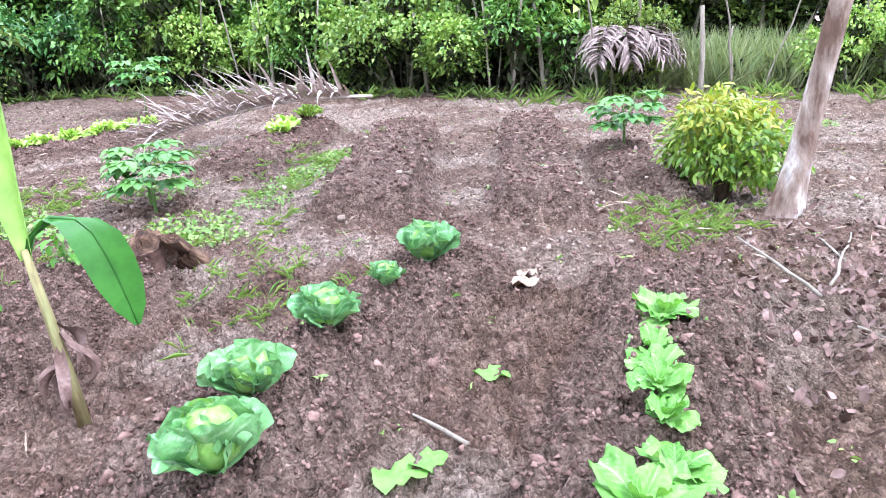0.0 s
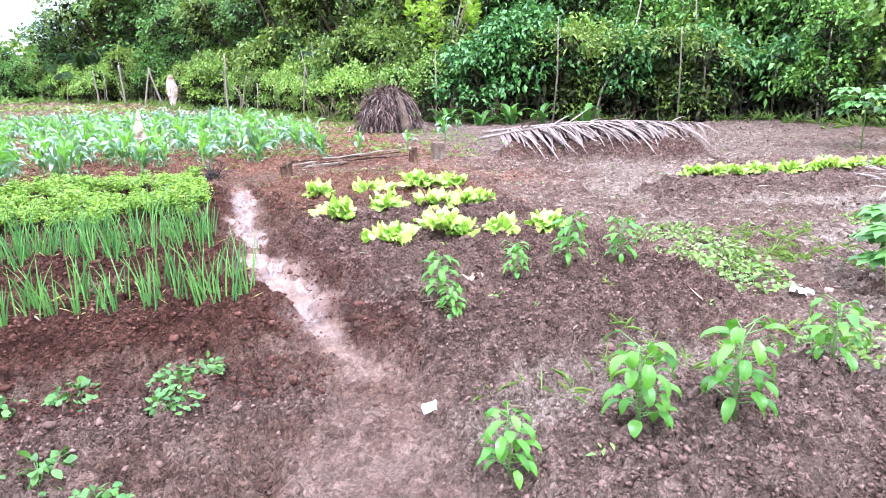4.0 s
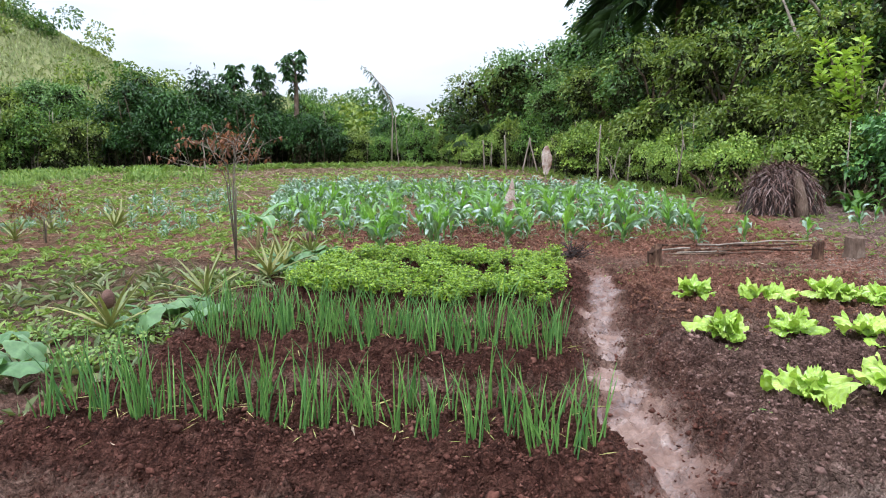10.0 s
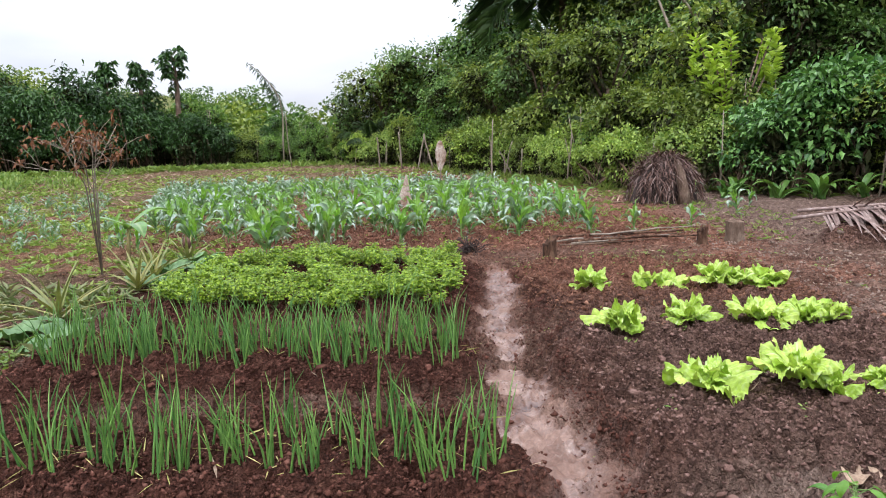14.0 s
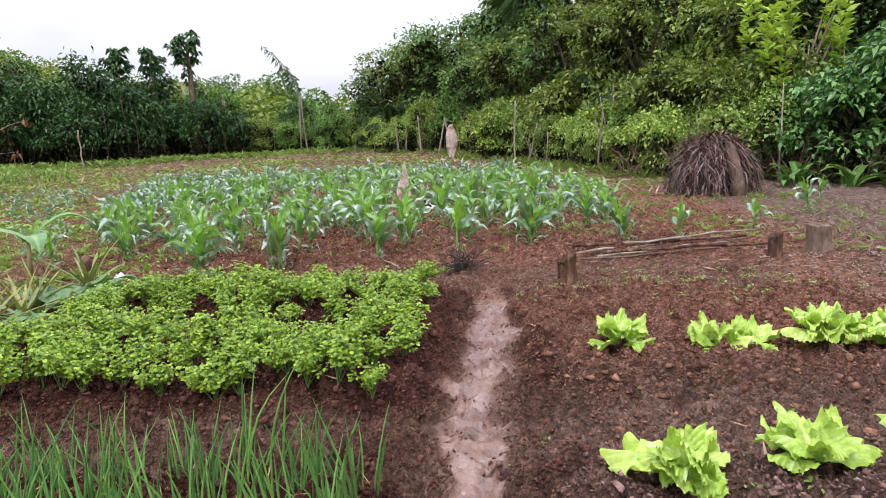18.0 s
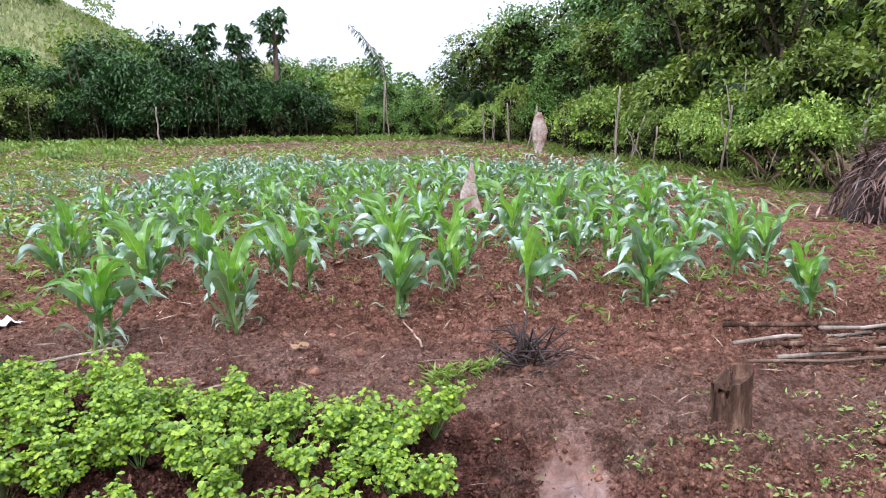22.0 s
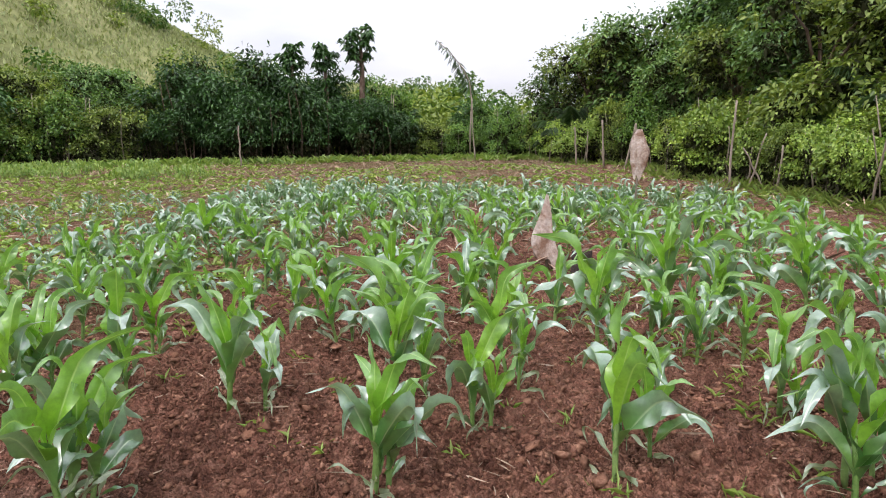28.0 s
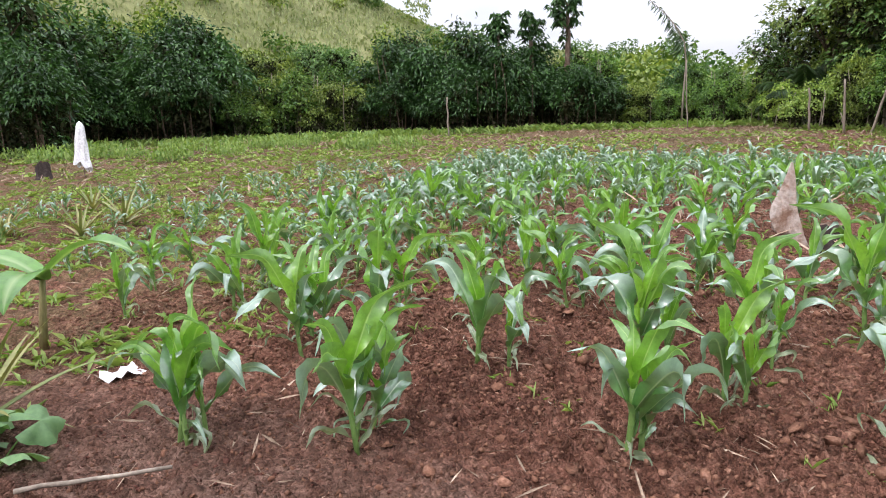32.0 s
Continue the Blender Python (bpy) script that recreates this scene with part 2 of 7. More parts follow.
    l.new(ramp_node(n, l, noise_node(n, l, 4.0, 6.0, 0.65, P, 0.5).outputs["Fac"], [(0.44, (0.45, 0.45, 0.45)), (0.54, (0.97, 0.97, 0.97)), (0.6, (1, 1, 1))]).outputs["Color"], wet.inputs[1])
    rr = n.new("ShaderNodeMapRange")
    rr.inputs["To Min"].default_value, rr.inputs["To Max"].default_value = 0.92, 0.10
    l.new(wet.outputs[0], rr.inputs["Value"])
    l.new(rr.outputs["Result"], b.inputs["Roughness"])
    sp = n.new("ShaderNodeMapRange")
    sp.inputs["To Min"].default_value, sp.inputs["To Max"].default_value = 0.10, 0.75
    l.new(wet.outputs[0], sp.inputs["Value"])
    l.new(sp.outputs["Result"], b.inputs["Specular IOR Level"])
    h0 = n.new("ShaderNodeMath")
    h0.operation = "MULTIPLY_ADD"
    l.new(v1.outputs["Distance"], h0.inputs[0])
    h0.inputs[1].default_value = -0.9
    l.new(mid.outputs["Fac"], h0.inputs[2])
    h1 = n.new("ShaderNodeMath")
    h1.operation = "MULTIPLY_ADD"
    l.new(v2.outputs["Distance"], h1.inputs[0])
    h1.inputs[1].default_value = -0.5
    l.new(h0.outputs[0], h1.inputs[2])
    h = n.new("ShaderNodeMath")
    h.operation = "MULTIPLY_ADD"
    l.new(fin.outputs["Fac"], h.inputs[0])
    h.inputs[1].default_value = 0.35
    l.new(h1.outputs[0], h.inputs[2])
    bs = n.new("ShaderNodeMapRange")
    bs.inputs["To Min"].default_value, bs.inputs["To Max"].default_value = 1.0, 0.16
    l.new(sep.outputs["Green"], bs.inputs["Value"])
    u = n.new("ShaderNodeBump")
    u.inputs["Distance"].default_value = 0.06
    l.new(bs.outputs["Result"], u.inputs["Strength"])
    l.new(h.outputs[0], u.inputs["Height"])
    l.new(u.outputs["Normal"], b.inputs["Normal"])


soil_material()
# Last colour of the maize leaves: sky sheen painted on their tips
leaf_mat("maize_leaf", (0.05, 0.165, 0.035), (0.12, 0.28, 0.06), 0.24, 0.22, 22, 1.0, None, (0.34, 0.46, 0.28), (0.25, 0.37, 0.30), spec=0.6)
leaf_mat("maize_young", (0.15, 0.36, 0.025), (0.25, 0.47, 0.05), 0.34, 0.35, 22, 0.5, None, (0.34, 0.52, 0.16), (0.16, 0.32, 0.10))
leaf_mat("maize_old", (0.16, 0.22, 0.12), (0.27, 0.31, 0.19), 0.4, 0.2, 22, 0.3, None, (0.34, 0.40, 0.26), (0.24, 0.29, 0.20))
leaf_mat("maize_stem", (0.13, 0.24, 0.06), (0.20, 0.31, 0.10), 0.5, 0.1, 30)
leaf_mat("lettuce_leaf", (0.30, 0.48, 0.05), (0.52, 0.67, 0.15), 0.42, 0.2, 30, 0.0, None, (0.60, 0.72, 0.36), relief=0.6)
leaf_mat("cabbage_leaf", (0.115, 0.265, 0.10), (0.20, 0.38, 0.15), 0.5, 0.15, 26, 0.0, None, (0.36, 0.50, 0.30), spec=0.35, relief=0.8)
leaf_mat("cabbage_heart", (0.20, 0.38, 0.07), (0.30, 0.50, 0.12), 0.5, 0.15, 26, 0.0, None, (0.34, 0.48, 0.20), spec=0.3, relief=0.8)
leaf_mat("mustard_leaf", (0.12, 0.30, 0.045), (0.22, 0.42, 0.09), 0.45, 0.22, 22, 0.0, (0.08, 0.17, 0.035), (0.34, 0.50, 0.20), spec=0.3, relief=0.8)
leaf_mat("onion_leaf", (0.075, 0.20, 0.055), (0.20, 0.38, 0.09), 0.4, 0.2, 20)
leaf_mat("coriander_leaf", (0.08, 0.18, 0.015), (0.33, 0.47, 0.035), 0.42, 0.25, 30)
leaf_mat("sweet_leaf", (0.06, 0.15, 0.035), (0.14, 0.27, 0.06), 0.45, 0.25, 20)
leaf_mat("pepper_leaf", (0.075, 0.21, 0.025), (0.16, 0.34, 0.045), 0.32, 0.3, 18)
leaf_mat("weed_leaf", (0.13, 0.24, 0.05), (0.30, 0.40, 0.11), 0.5, 0.3, 25)
leaf_mat("crop_leaf", (0.14, 0.25, 0.04), (0.36, 0.46, 0.11), 0.42, 0.25, 20)
leaf_mat("grey_weed", (0.12, 0.17, 0.07), (0.26, 0.28, 0.14), 0.5, 0.2, 25)
leaf_mat("grass_blade", (0.17, 0.30, 0.06), (0.34, 0.42, 0.13), 0.5, 0.3, 20)
leaf_mat("pumpkin_leaf", (0.10, 0.21, 0.08), (0.17, 0.29, 0.13), 0.5, 0.25, 16)
leaf_mat("papaya_leaf", (0.08, 0.20, 0.045), (0.15, 0.30, 0.07), 0.45, 0.2, 16)
leaf_mat("pineapple_leaf", (0.17, 0.21, 0.07), (0.30, 0.28, 0.10), 0.42, 0.15, 14)
leaf_mat("banana_leaf", (0.035, 0.13, 0.018), (0.06, 0.19, 0.03), 0.36, 0.25, 10)
leaf_mat("banana_young", (0.09, 0.24, 0.05), (0.17, 0.36, 0.08), 0.36, 0.3, 10, 0.3, None, (0.30, 0.44, 0.18))
leaf_mat("banana_furled", (0.34, 0.52, 0.14), (0.40, 0.56, 0.18), 0.4, 0.3, 8)
leaf_mat("mango_leaf", (0.10, 0.21, 0.02), (0.30, 0.40, 0.05), 0.33, 0.25, 14)
leaf_mat("mango_young", (0.26, 0.36, 0.04), (0.46, 0.40, 0.06), 0.4, 0.3, 14)
leaf_mat("hedge_leaf", (0.035, 0.11, 0.022), (0.20, 0.34, 0.065), 0.34, 0.2, 8, vary=True, spec=0.3)
leaf_mat("vine_leaf", (0.12, 0.23, 0.04), (0.40, 0.52, 0.13), 0.36, 0.22, 8, vary=True, spec=0.3)
leaf_mat("dark_leaf", (0.014, 0.048, 0.014), (0.075, 0.17, 0.045), 0.36, 0.14, 6, vary=True, spec=0.3)
leaf_mat("glossy_leaf", (0.028, 0.095, 0.028), (0.15, 0.31, 0.085), 0.3, 0.14, 8, vary=True, spec=0.4)
leaf_mat("olive_leaf", (0.07, 0.13, 0.025), (0.27, 0.34, 0.075), 0.42, 0.22, 6, vary=True, spec=0.3)
leaf_mat("forest_leaf", (0.045, 0.12, 0.035), (0.20, 0.33, 0.10), 0.36, 0.22, 8, vary=True, spec=0.3)
leaf_mat("bright_leaf", (0.30, 0.46, 0.06), (0.48, 0.62, 0.12), 0.42, 0.3, 8)
leaf_mat("palm_leaf", (0.035, 0.075, 0.03), (0.07, 0.13, 0.045), 0.38, 0.2, 8)
leaf_mat("yellow_leaf", (0.30, 0.30, 0.08), (0.48, 0.40, 0.18), 0.6, 0.2, 12)
leaf_mat("dry_leaf", (0.22, 0.11, 0.05), (0.38, 0.24, 0.13), 0.7, 0.15, 12)
leaf_mat("red_dry_leaf", (0.12, 0.05, 0.028), (0.28, 0.12, 0.06), 0.7, 0.15, 12)
leaf_mat("bank_grass", (0.24, 0.31, 0.14), (0.46, 0.48, 0.29), 0.6, 0.3, 3)
leaf_mat("hill_grass", (0.17, 0.22, 0.08), (0.36, 0.39, 0.19), 0.6, 0.2, 3)
rough_mat("banana_sheath", [(0.36, (0.12, 0.065, 0.035)), (0.5, (0.26, 0.22, 0.10)), (0.62, (0.36, 0.40, 0.18))], 5, 0.6, 0.4, 0.006, (1, 1, 0.25))
rough_mat("straw", [(0.3, (0.20, 0.13, 0.09)), (0.55, (0.38, 0.28, 0.20)), (0.75, (0.55, 0.45, 0.36))], 12, 0.75, 0.3, 0.004)
rough_mat("grey_frond", [(0.3, (0.32, 0.24, 0.21)), (0.55, (0.52, 0.43, 0.39)), (0.75, (0.68, 0.60, 0.56))], 10, 0.75, 0.3, 0.004)
rough_mat("faded_frond", [(0.3, (0.17, 0.115, 0.10)), (0.55, (0.30, 0.225, 0.20)), (0.75, (0.46, 0.38, 0.35))], 10, 0.75, 0.3, 0.004)
rough_mat("litter", [(0.3, (0.10, 0.058, 0.046)), (0.55, (0.20, 0.125, 0.105)), (0.75, (0.33, 0.24, 0.215))], 9, 0.75, 0.3, 0.004)
rough_mat("debris", [(0.3, (0.06, 0.033, 0.025)), (0.55, (0.14, 0.08, 0.062)), (0.75, (0.25, 0.165, 0.135))], 10, 0.85, 0.4, 0.006)
rough_mat("bark", [(0.3, (0.08, 0.05, 0.035)), (0.55, (0.17, 0.12, 0.09)), (0.75, (0.30, 0.24, 0.19))], 7, 0.85, 0.8, 0.02, (1, 1, 0.35))
rough_mat("pale_bark", [(0.38, (0.15, 0.09, 0.065)), (0.48, (0.36, 0.27, 0.22)), (0.58, (0.70, 0.64, 0.60))], 2.6, 0.8, 0.6, 0.02, (1, 1, 0.4), 22)
rough_mat("peeled_bark", [(0.38, (0.30, 0.22, 0.18)), (0.5, (0.50, 0.43, 0.38)), (0.62, (0.72, 0.68, 0.64))], 2.2, 0.75, 0.5, 0.015, (1, 1, 0.35), 26)
rough_mat("stump_bark", [(0.36, (0.035, 0.020, 0.015)), (0.52, (0.105, 0.058, 0.038)), (0.66, (0.26, 0.16, 0.105))], 9, 0.85, 1.0, 0.025, (1, 1, 0.25))
rough_mat("stake_wood", [(0.3, (0.16, 0.13, 0.10)), (0.55, (0.30, 0.25, 0.20)), (0.75, (0.45, 0.39, 0.32))], 5, 0.85, 0.5, 0.01, (1, 1, 0.2))
rough_mat("cut_wood", [(0.3, (0.09, 0.058, 0.04)), (0.55, (0.17, 0.115, 0.082)), (0.75, (0.27, 0.20, 0.15))], 9, 0.85, 0.6, 0.01)
rough_mat("clod", [(0.28, (0.048, 0.020, 0.014)), (0.52, (0.115, 0.048, 0.034)), (0.75, (0.215, 0.105, 0.078))], 14, 0.95, 0.6, 0.01)
rough_mat("clod_brown", [(0.28, (0.095, 0.053, 0.042)), (0.52, (0.19, 0.113, 0.092)), (0.75, (0.32, 0.21, 0.175))], 14, 0.95, 0.6, 0.01)
rough_mat("clod_red", [(0.28, (0.09, 0.040, 0.024)), (0.52, (0.20, 0.098, 0.062)), (0.75, (0.34, 0.192, 0.132))], 14, 0.95, 0.6, 0.01)
rough_mat("clod_pale", [(0.28, (0.16, 0.11, 0.085)), (0.52, (0.28, 0.205, 0.165)), (0.75, (0.42, 0.33, 0.275))], 14, 0.95, 0.6, 0.01)
# Near-black leaf colour that paints the shade inside bushes and trees
leaf_mat("inner_shade_leaf", (0.020, 0.026, 0.012), (0.05, 0.052, 0.026), 0.9, 0.0, 6, spec=0.05)
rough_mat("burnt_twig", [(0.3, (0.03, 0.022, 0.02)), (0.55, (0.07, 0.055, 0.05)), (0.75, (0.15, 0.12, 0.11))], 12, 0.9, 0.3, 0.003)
rough_mat("sack_cloth", [(0.38, (0.22, 0.13, 0.09)), (0.5, (0.40, 0.31, 0.26)), (0.65, (0.58, 0.51, 0.46))], 4.5, 0.8, 0.3, 0.006)
rough_mat("white_cloth", [(0.3, (0.66, 0.66, 0.68)), (0.6, (0.80, 0.80, 0.81)), (0.8, (0.86, 0.86, 0.86))], 4, 0.6, 0.3, 0.006)
rough_mat("hill_soil", [(0.3, (0.13, 0.15, 0.055)), (0.5, (0.23, 0.25, 0.10)), (0.66, (0.32, 0.32, 0.15)), (0.8, (0.34, 0.29, 0.17))], 0.045, 0.95, 0.8, 0.6, (1, 1, 1), 0.5)

# ---- mesh helpers ----
RNG = np.random.default_rng(7)


class Mesh:
    """Collects points and faces; every add() is a loose piece of its own."""

    def __init__(self):
        self.v, self.f, self.n = [], [], 0

    def add(self, v, f):
        v = np.asarray(v, float)
        self.v.append(v)
        self.f += [tuple(i + self.n for i in q) for q in f]
        self.n += len(v)
        return self

    def data(self, name, material, smooth=True):
        me = bpy.data.meshes.new(name)
        me.from_pydata(np.concatenate(self.v).tolist() if self.v else [], [], self.f)
        me.materials.append(MATS[material])
        if smooth:
            me.polygons.foreach_set("use_smooth", [True] * len(me.polygons))
        me.update()
        return me


def quick(name, v, f, material, smooth=True):
    """One mesh from arrays; all faces with the same number of corners."""
    v, f = np.asarray(v, np.float32), np.asarray(f, np.int32)
    me = bpy.data.meshes.new(name)
    me.vertices.add(len(v))
    me.vertices.foreach_set("co", v.ravel())
    k = f.shape[1]
    me.loops.add(f.size)
    me.loops.foreach_set("vertex_index", f.ravel())
    me.polygons.add(len(f))
    me.polygons.foreach_set("loop_start", np.arange(0, f.size, k, dtype=np.int32))
    me.polygons.foreach_set("use_smooth", np.full(len(f), smooth))
    me.materials.append(MATS[material])
    me.update(calc_edges=True)
    return me


def part(name, me, parent, label=""):
    ob = new(name, me)
    ob.parent = parent
    return tagged(ob, label)


def thing(name, x, y, z, label, category, group="", turn=0.0, size=1.0):
    ob = new(name)
    ob.empty_display_size = 0.1
    ob.matrix_basis = pose(x, y, z, 0, 0, turn) @ Matrix.Diagonal((size, size, size, 1))
    return tagged(ob, label, category, group)


def tube(points, radii, sides=7, cap=True):
    """A bent, tapered round bar."""
    pts = np.asarray(points, float)
    n = len(pts)
    radii = np.resize(np.asarray(radii, float), n) if np.ndim(radii) else np.full(n, radii)
    ways = np.gradient(pts, axis=0)
    ways /= np.linalg.norm(ways, axis=1)[:, None] + 1e-9
    ref = np.array([1.0, 0, 0]) if abs(ways[0, 0]) < 0.8 else np.array([0, 1.0, 0])
    v = []
    ang = np.linspace(0, 2 * np.pi, sides, endpoint=False)
    for p, w, r in zip(pts, ways, radii):
        a = np.cross(w, ref)
        a /= np.linalg.norm(a) + 1e-9
        b = np.cross(w, a)
        v.append(p + r * (np.cos(ang)[:, None] * a + np.sin(ang)[:, None] * b))
    f = [(i * sides + j, i * sides + (j + 1) % sides, (i + 1) * sides + (j + 1) % sides, (i + 1) * sides + j) for i in range(n - 1) for j in range(sides)]
    if cap:
        f += [tuple(range(sides))[::-1], tuple((n - 1) * sides + j for j in range(sides))]
    return np.concatenate(v), f


def sheet(rows):
    """A surface through rows of points, each with the same count."""
    rows = np.asarray(rows, float)
    n, k = rows.shape[:2]
    f = [(i * k + j, i * k + j + 1, (i + 1) * k + j + 1, (i + 1) * k + j) for i in range(n - 1) for j in range(k - 1)]
    return rows.reshape(-1, 3), f


def blade(length, width, rise, droop, turn, base=(0, 0, 0), fold=0.3, segs=9, across=3, wave=0.0, rng=RNG, peak=0.35, twist=0.0):
    """A long arching leaf that starts at base and heads off by turn (radians). rise: first slope, droop: how far it bends over."""
    rows, p, a = [], np.array([0.0, 0.0]), rise
    step, ph = length / segs, rng.uniform(0, 6)
    for i in range(segs + 1):
        u = i / segs
        w = width * (min(1, (u + 0.12) / peak) ** 0.6 if u < peak else max(0.02, 1 - ((u - peak) / (1 - peak)) ** 1.8)) / 2
        nx, nz = -math.sin(a), math.cos(a)
        row = []
        for s in np.linspace(-1, 1, across):
            lift = fold * w * abs(s) + wave * width * s * math.sin(ph + 9 * u + 1.5 * s)
            ct, st = math.cos(twist * u), math.sin(twist * u)
            side, up = s * w * ct - lift * st, s * w * st + lift * ct
            row.append((p[0] + nx * up, side, p[1] + nz * up))
        rows.append(row)
        p = p + step * np.array([math.cos(a), math.sin(a)])
        a -= droop / segs * (0.5 + 1.4 * u)
    v, f = sheet(rows)
    c, s = math.cos(turn), math.sin(turn)
    return v @ np.array([[c, s, 0], [-s, c, 0], [0, 0, 1]]) + np.asarray(base, float), f


def unit(v):
    return v / (np.linalg.norm(v, axis=-1, keepdims=True) + 1e-9)


def leaves(at, ahead, size, wide=0.5, fold=0.25, rng=RNG, drop=0.0):
    """Many small folded leaves: places, directions and lengths; four corners and two faces each."""
    n = len(at)
    ahead = unit(ahead)
    side = unit(np.cross(ahead, unit(rng.normal(size=(n, 3)) * 0.6 + np.array([0, 0, 1.0]))))
    up = np.cross(side, ahead)
    L = np.asarray(size).reshape(-1, 1) * np.ones((n, 1))
    mid = at + ahead * L * 0.45
    tip = at + ahead * L - np.array([0, 0, 1]) * L * drop
    lift = up * L * wide * fold
    v = np.stack([at, mid + side * L * wide / 2 + lift, tip, mid - side * L * wide / 2 + lift], 1).reshape(-1, 3)
    i = np.arange(n)[:, None] * 4
    return v, np.concatenate([i + [0, 1, 2], i + [0, 2, 3]])


def fine_leaves(at, ahead, size, wide=0.5, curl=0.3, rng=RNG, lobes=0.0):
    """Leaves with a rounded outline that bend over: eight corners each."""
    n = len(at)
    ahead = unit(ahead)
    side = unit(np.cross(ahead, unit(rng.normal(size=(n, 3)) * 0.5 + np.array([0, 0, 1.0]))))
    up = np.cross(side, ahead)
    L = np.asarray(size).reshape(-1, 1) * np.ones((n, 1))
    bend = curl * (0.5 + rng.random((n, 1)))

    def row(u, w, lift):
        c = at + ahead * L * u - up * L * bend * u * u
        return c + side * L * wide * w / 2 + up * L * lift, c - side * L * wide * w / 2 + up * L * lift

    a0, a1 = row(0.22, 0.62, 0.04)
    b0, b1 = row(0.55, 1.0, 0.07 + lobes)
    c0, c1 = row(0.82, 0.66, 0.03 - lobes)
    v = np.stack([at, a0, b0, c0, at + ahead * L - up * L * bend, c1, b1, a1], 1).reshape(-1, 3)
    i = np.arange(n)[:, None] * 8
    return v, np.concatenate([i + q for q in ([0, 1, 7], [1, 2, 6], [1, 6, 7], [2, 3, 5], [2, 5, 6], [3, 4, 5])])


def cloud(blobs, count, rng, shell=0.75):
    """Leaf places and outward ways on lumpy ellipsoids (x, y, z, rx, ry, rz)."""
    blobs = np.asarray(blobs, float)
    area = (blobs[:, 3] * blobs[:, 4] + blobs[:, 3] * blobs[:, 5] + blobs[:, 4] * blobs[:, 5])
    k = rng.choice(len(blobs), count, p=area / area.sum())
    d = unit(rng.normal(size=(count, 3)))
    r = shell + (1 - shell) * rng.random((count, 1)) ** 0.7 + rng.normal(size=(count, 1)) * 0.07
    at = blobs[k, :3] + d * blobs[k, 3:] * r
    return at, d


def hashed(i, j, seed):
    h = (i.astype(np.int64) * 374761393 + j.astype(np.int64) * 668265263 + seed * 974634777) & 0x7FFFFFFF
    h = ((h ^ (h >> 13)) * 1274126177) & 0x7FFFFFFF
    return ((h ^ (h >> 16)) & 0xFFFF) / 65535.0


def value_noise(x, y, seed=0):
    xi, yi = np.floor(x), np.floor(y)
    u, v = x - xi, y - yi
    u, v = u * u * (3 - 2 * u), v * v * (3 - 2 * v)
    a, b = hashed(xi, yi, seed), hashed(xi + 1, yi, seed)
    c, d = hashed(xi, yi + 1, seed), hashed(xi + 1, yi + 1, seed)
    return (a * (1 - u) + b * u) * (1 - v) + (c * (1 - u) + d * u) * v


def fbm(x, y, seed=0, octaves=3):
    return sum((value_noise(x * 2**k + 17 * k, y * 2**k - 9 * k, seed + k) - 0.5) / 2**k for k in range(octaves))


def smooth(a, b, v):
    t = np.clip((v - a) / (b - a), 0, 1)
    return t * t * (3 - 2 * t)


# ---- the ground: beds, furrows, the trodden path ----
# centre x, y, half length, half width, turn in degrees, height
BEDS = [
    (-0.75, 3.32, 1.65, 0.50, -2, 0.17),
    (-0.85, 4.82, 1.5, 0.46, -1, 0.16),
    (-0.85, 6.48, 1.5, 0.62, 0, 0.13),
    (-0.85, 7.92, 1.5, 0.58, 0, 0.11),
    (2.35, 3.72, 1.22, 0.46, 1, 0.19),
    (2.35, 4.98, 1.25, 0.42, 4, 0.17),
    (2.5, 6.58, 1.32, 0.46, 1, 0.10),
    (2.55, 7.75, 1.25, 0.42, 1, 0.12),
    (2.30, 2.45, 1.15, 0.48, 9, 0.20),
    (1.95, 0.92, 1.15, 0.40, 3, 0.18),
    (2.35, -0.78, 1.35, 0.34, -7, 0.20),
    (2.35, -2.02, 1.25, 0.34, -4, 0.17),
    (6.5, 0.45, 2.1, 0.42, 13, 0.28),
    (6.9, -0.95, 2.4, 0.38, 9, 0.26),
    (7.2, 2.1, 1.7, 0.42, 11, 0.24),
    (6.7, 4.85, 1.6, 0.42, -8, 0.20),
    (6.8, 8.55, 1.6, 0.55, -31, 0.30),
    (6.3, -1.9, 1.0, 0.35, 10, 0.18),
    (-0.4, 2.2, 1.2, 0.25, 0, 0.05),
]


def bed_field(x, y):
    """Height and how much of a bed lies here."""
    h, cover = np.zeros_like(x), np.zeros_like(x)
    wob = 0.10 * fbm(x * 1.7, y * 1.7, 5) * 2
    for cx, cy, a, b, turn, up in BEDS:
        c, s = math.cos(radians(turn)), math.sin(radians(turn))
        u, v = (x - cx) * c + (y - cy) * s, -(x - cx) * s + (y - cy) * c
        d = np.maximum((np.abs(u) - a) / b + 1, np.abs(v) / b) + wob * 1.6
        k = 1 - smooth(0.55, 1.25, d)
        h, cover = np.maximum(h, up * k), np.maximum(cover, 1 - smooth(0.85, 1.2, d))
    return h, cover


def path_centre(y):
    return 0.93 + 0.10 * np.sin(y * 0.9 + 0.4) - 0.015 * (y - 4) - 0.28 * smooth(2.6, 0.6, y)


def path_cover(x, y):
    w = 0.155 + 0.045 * np.sin(y * 2.1) + 0.10 * smooth(3.1, 2.0, y) + 0.05 * fbm(0 * x + 3, y * 1.9, 33)
    w = (w + 0.10 * smooth(2.0, 0.5, y)) * (1 - 0.28 * smooth(5.2, 6.4, y))
    main = (1 - smooth(w * 0.5, w * 1.8, np.abs(x - path_centre(y)) + 0.24 * fbm(x * 3.3, y * 3.3, 31))) * smooth(9.3, 8.2, y)
    return main


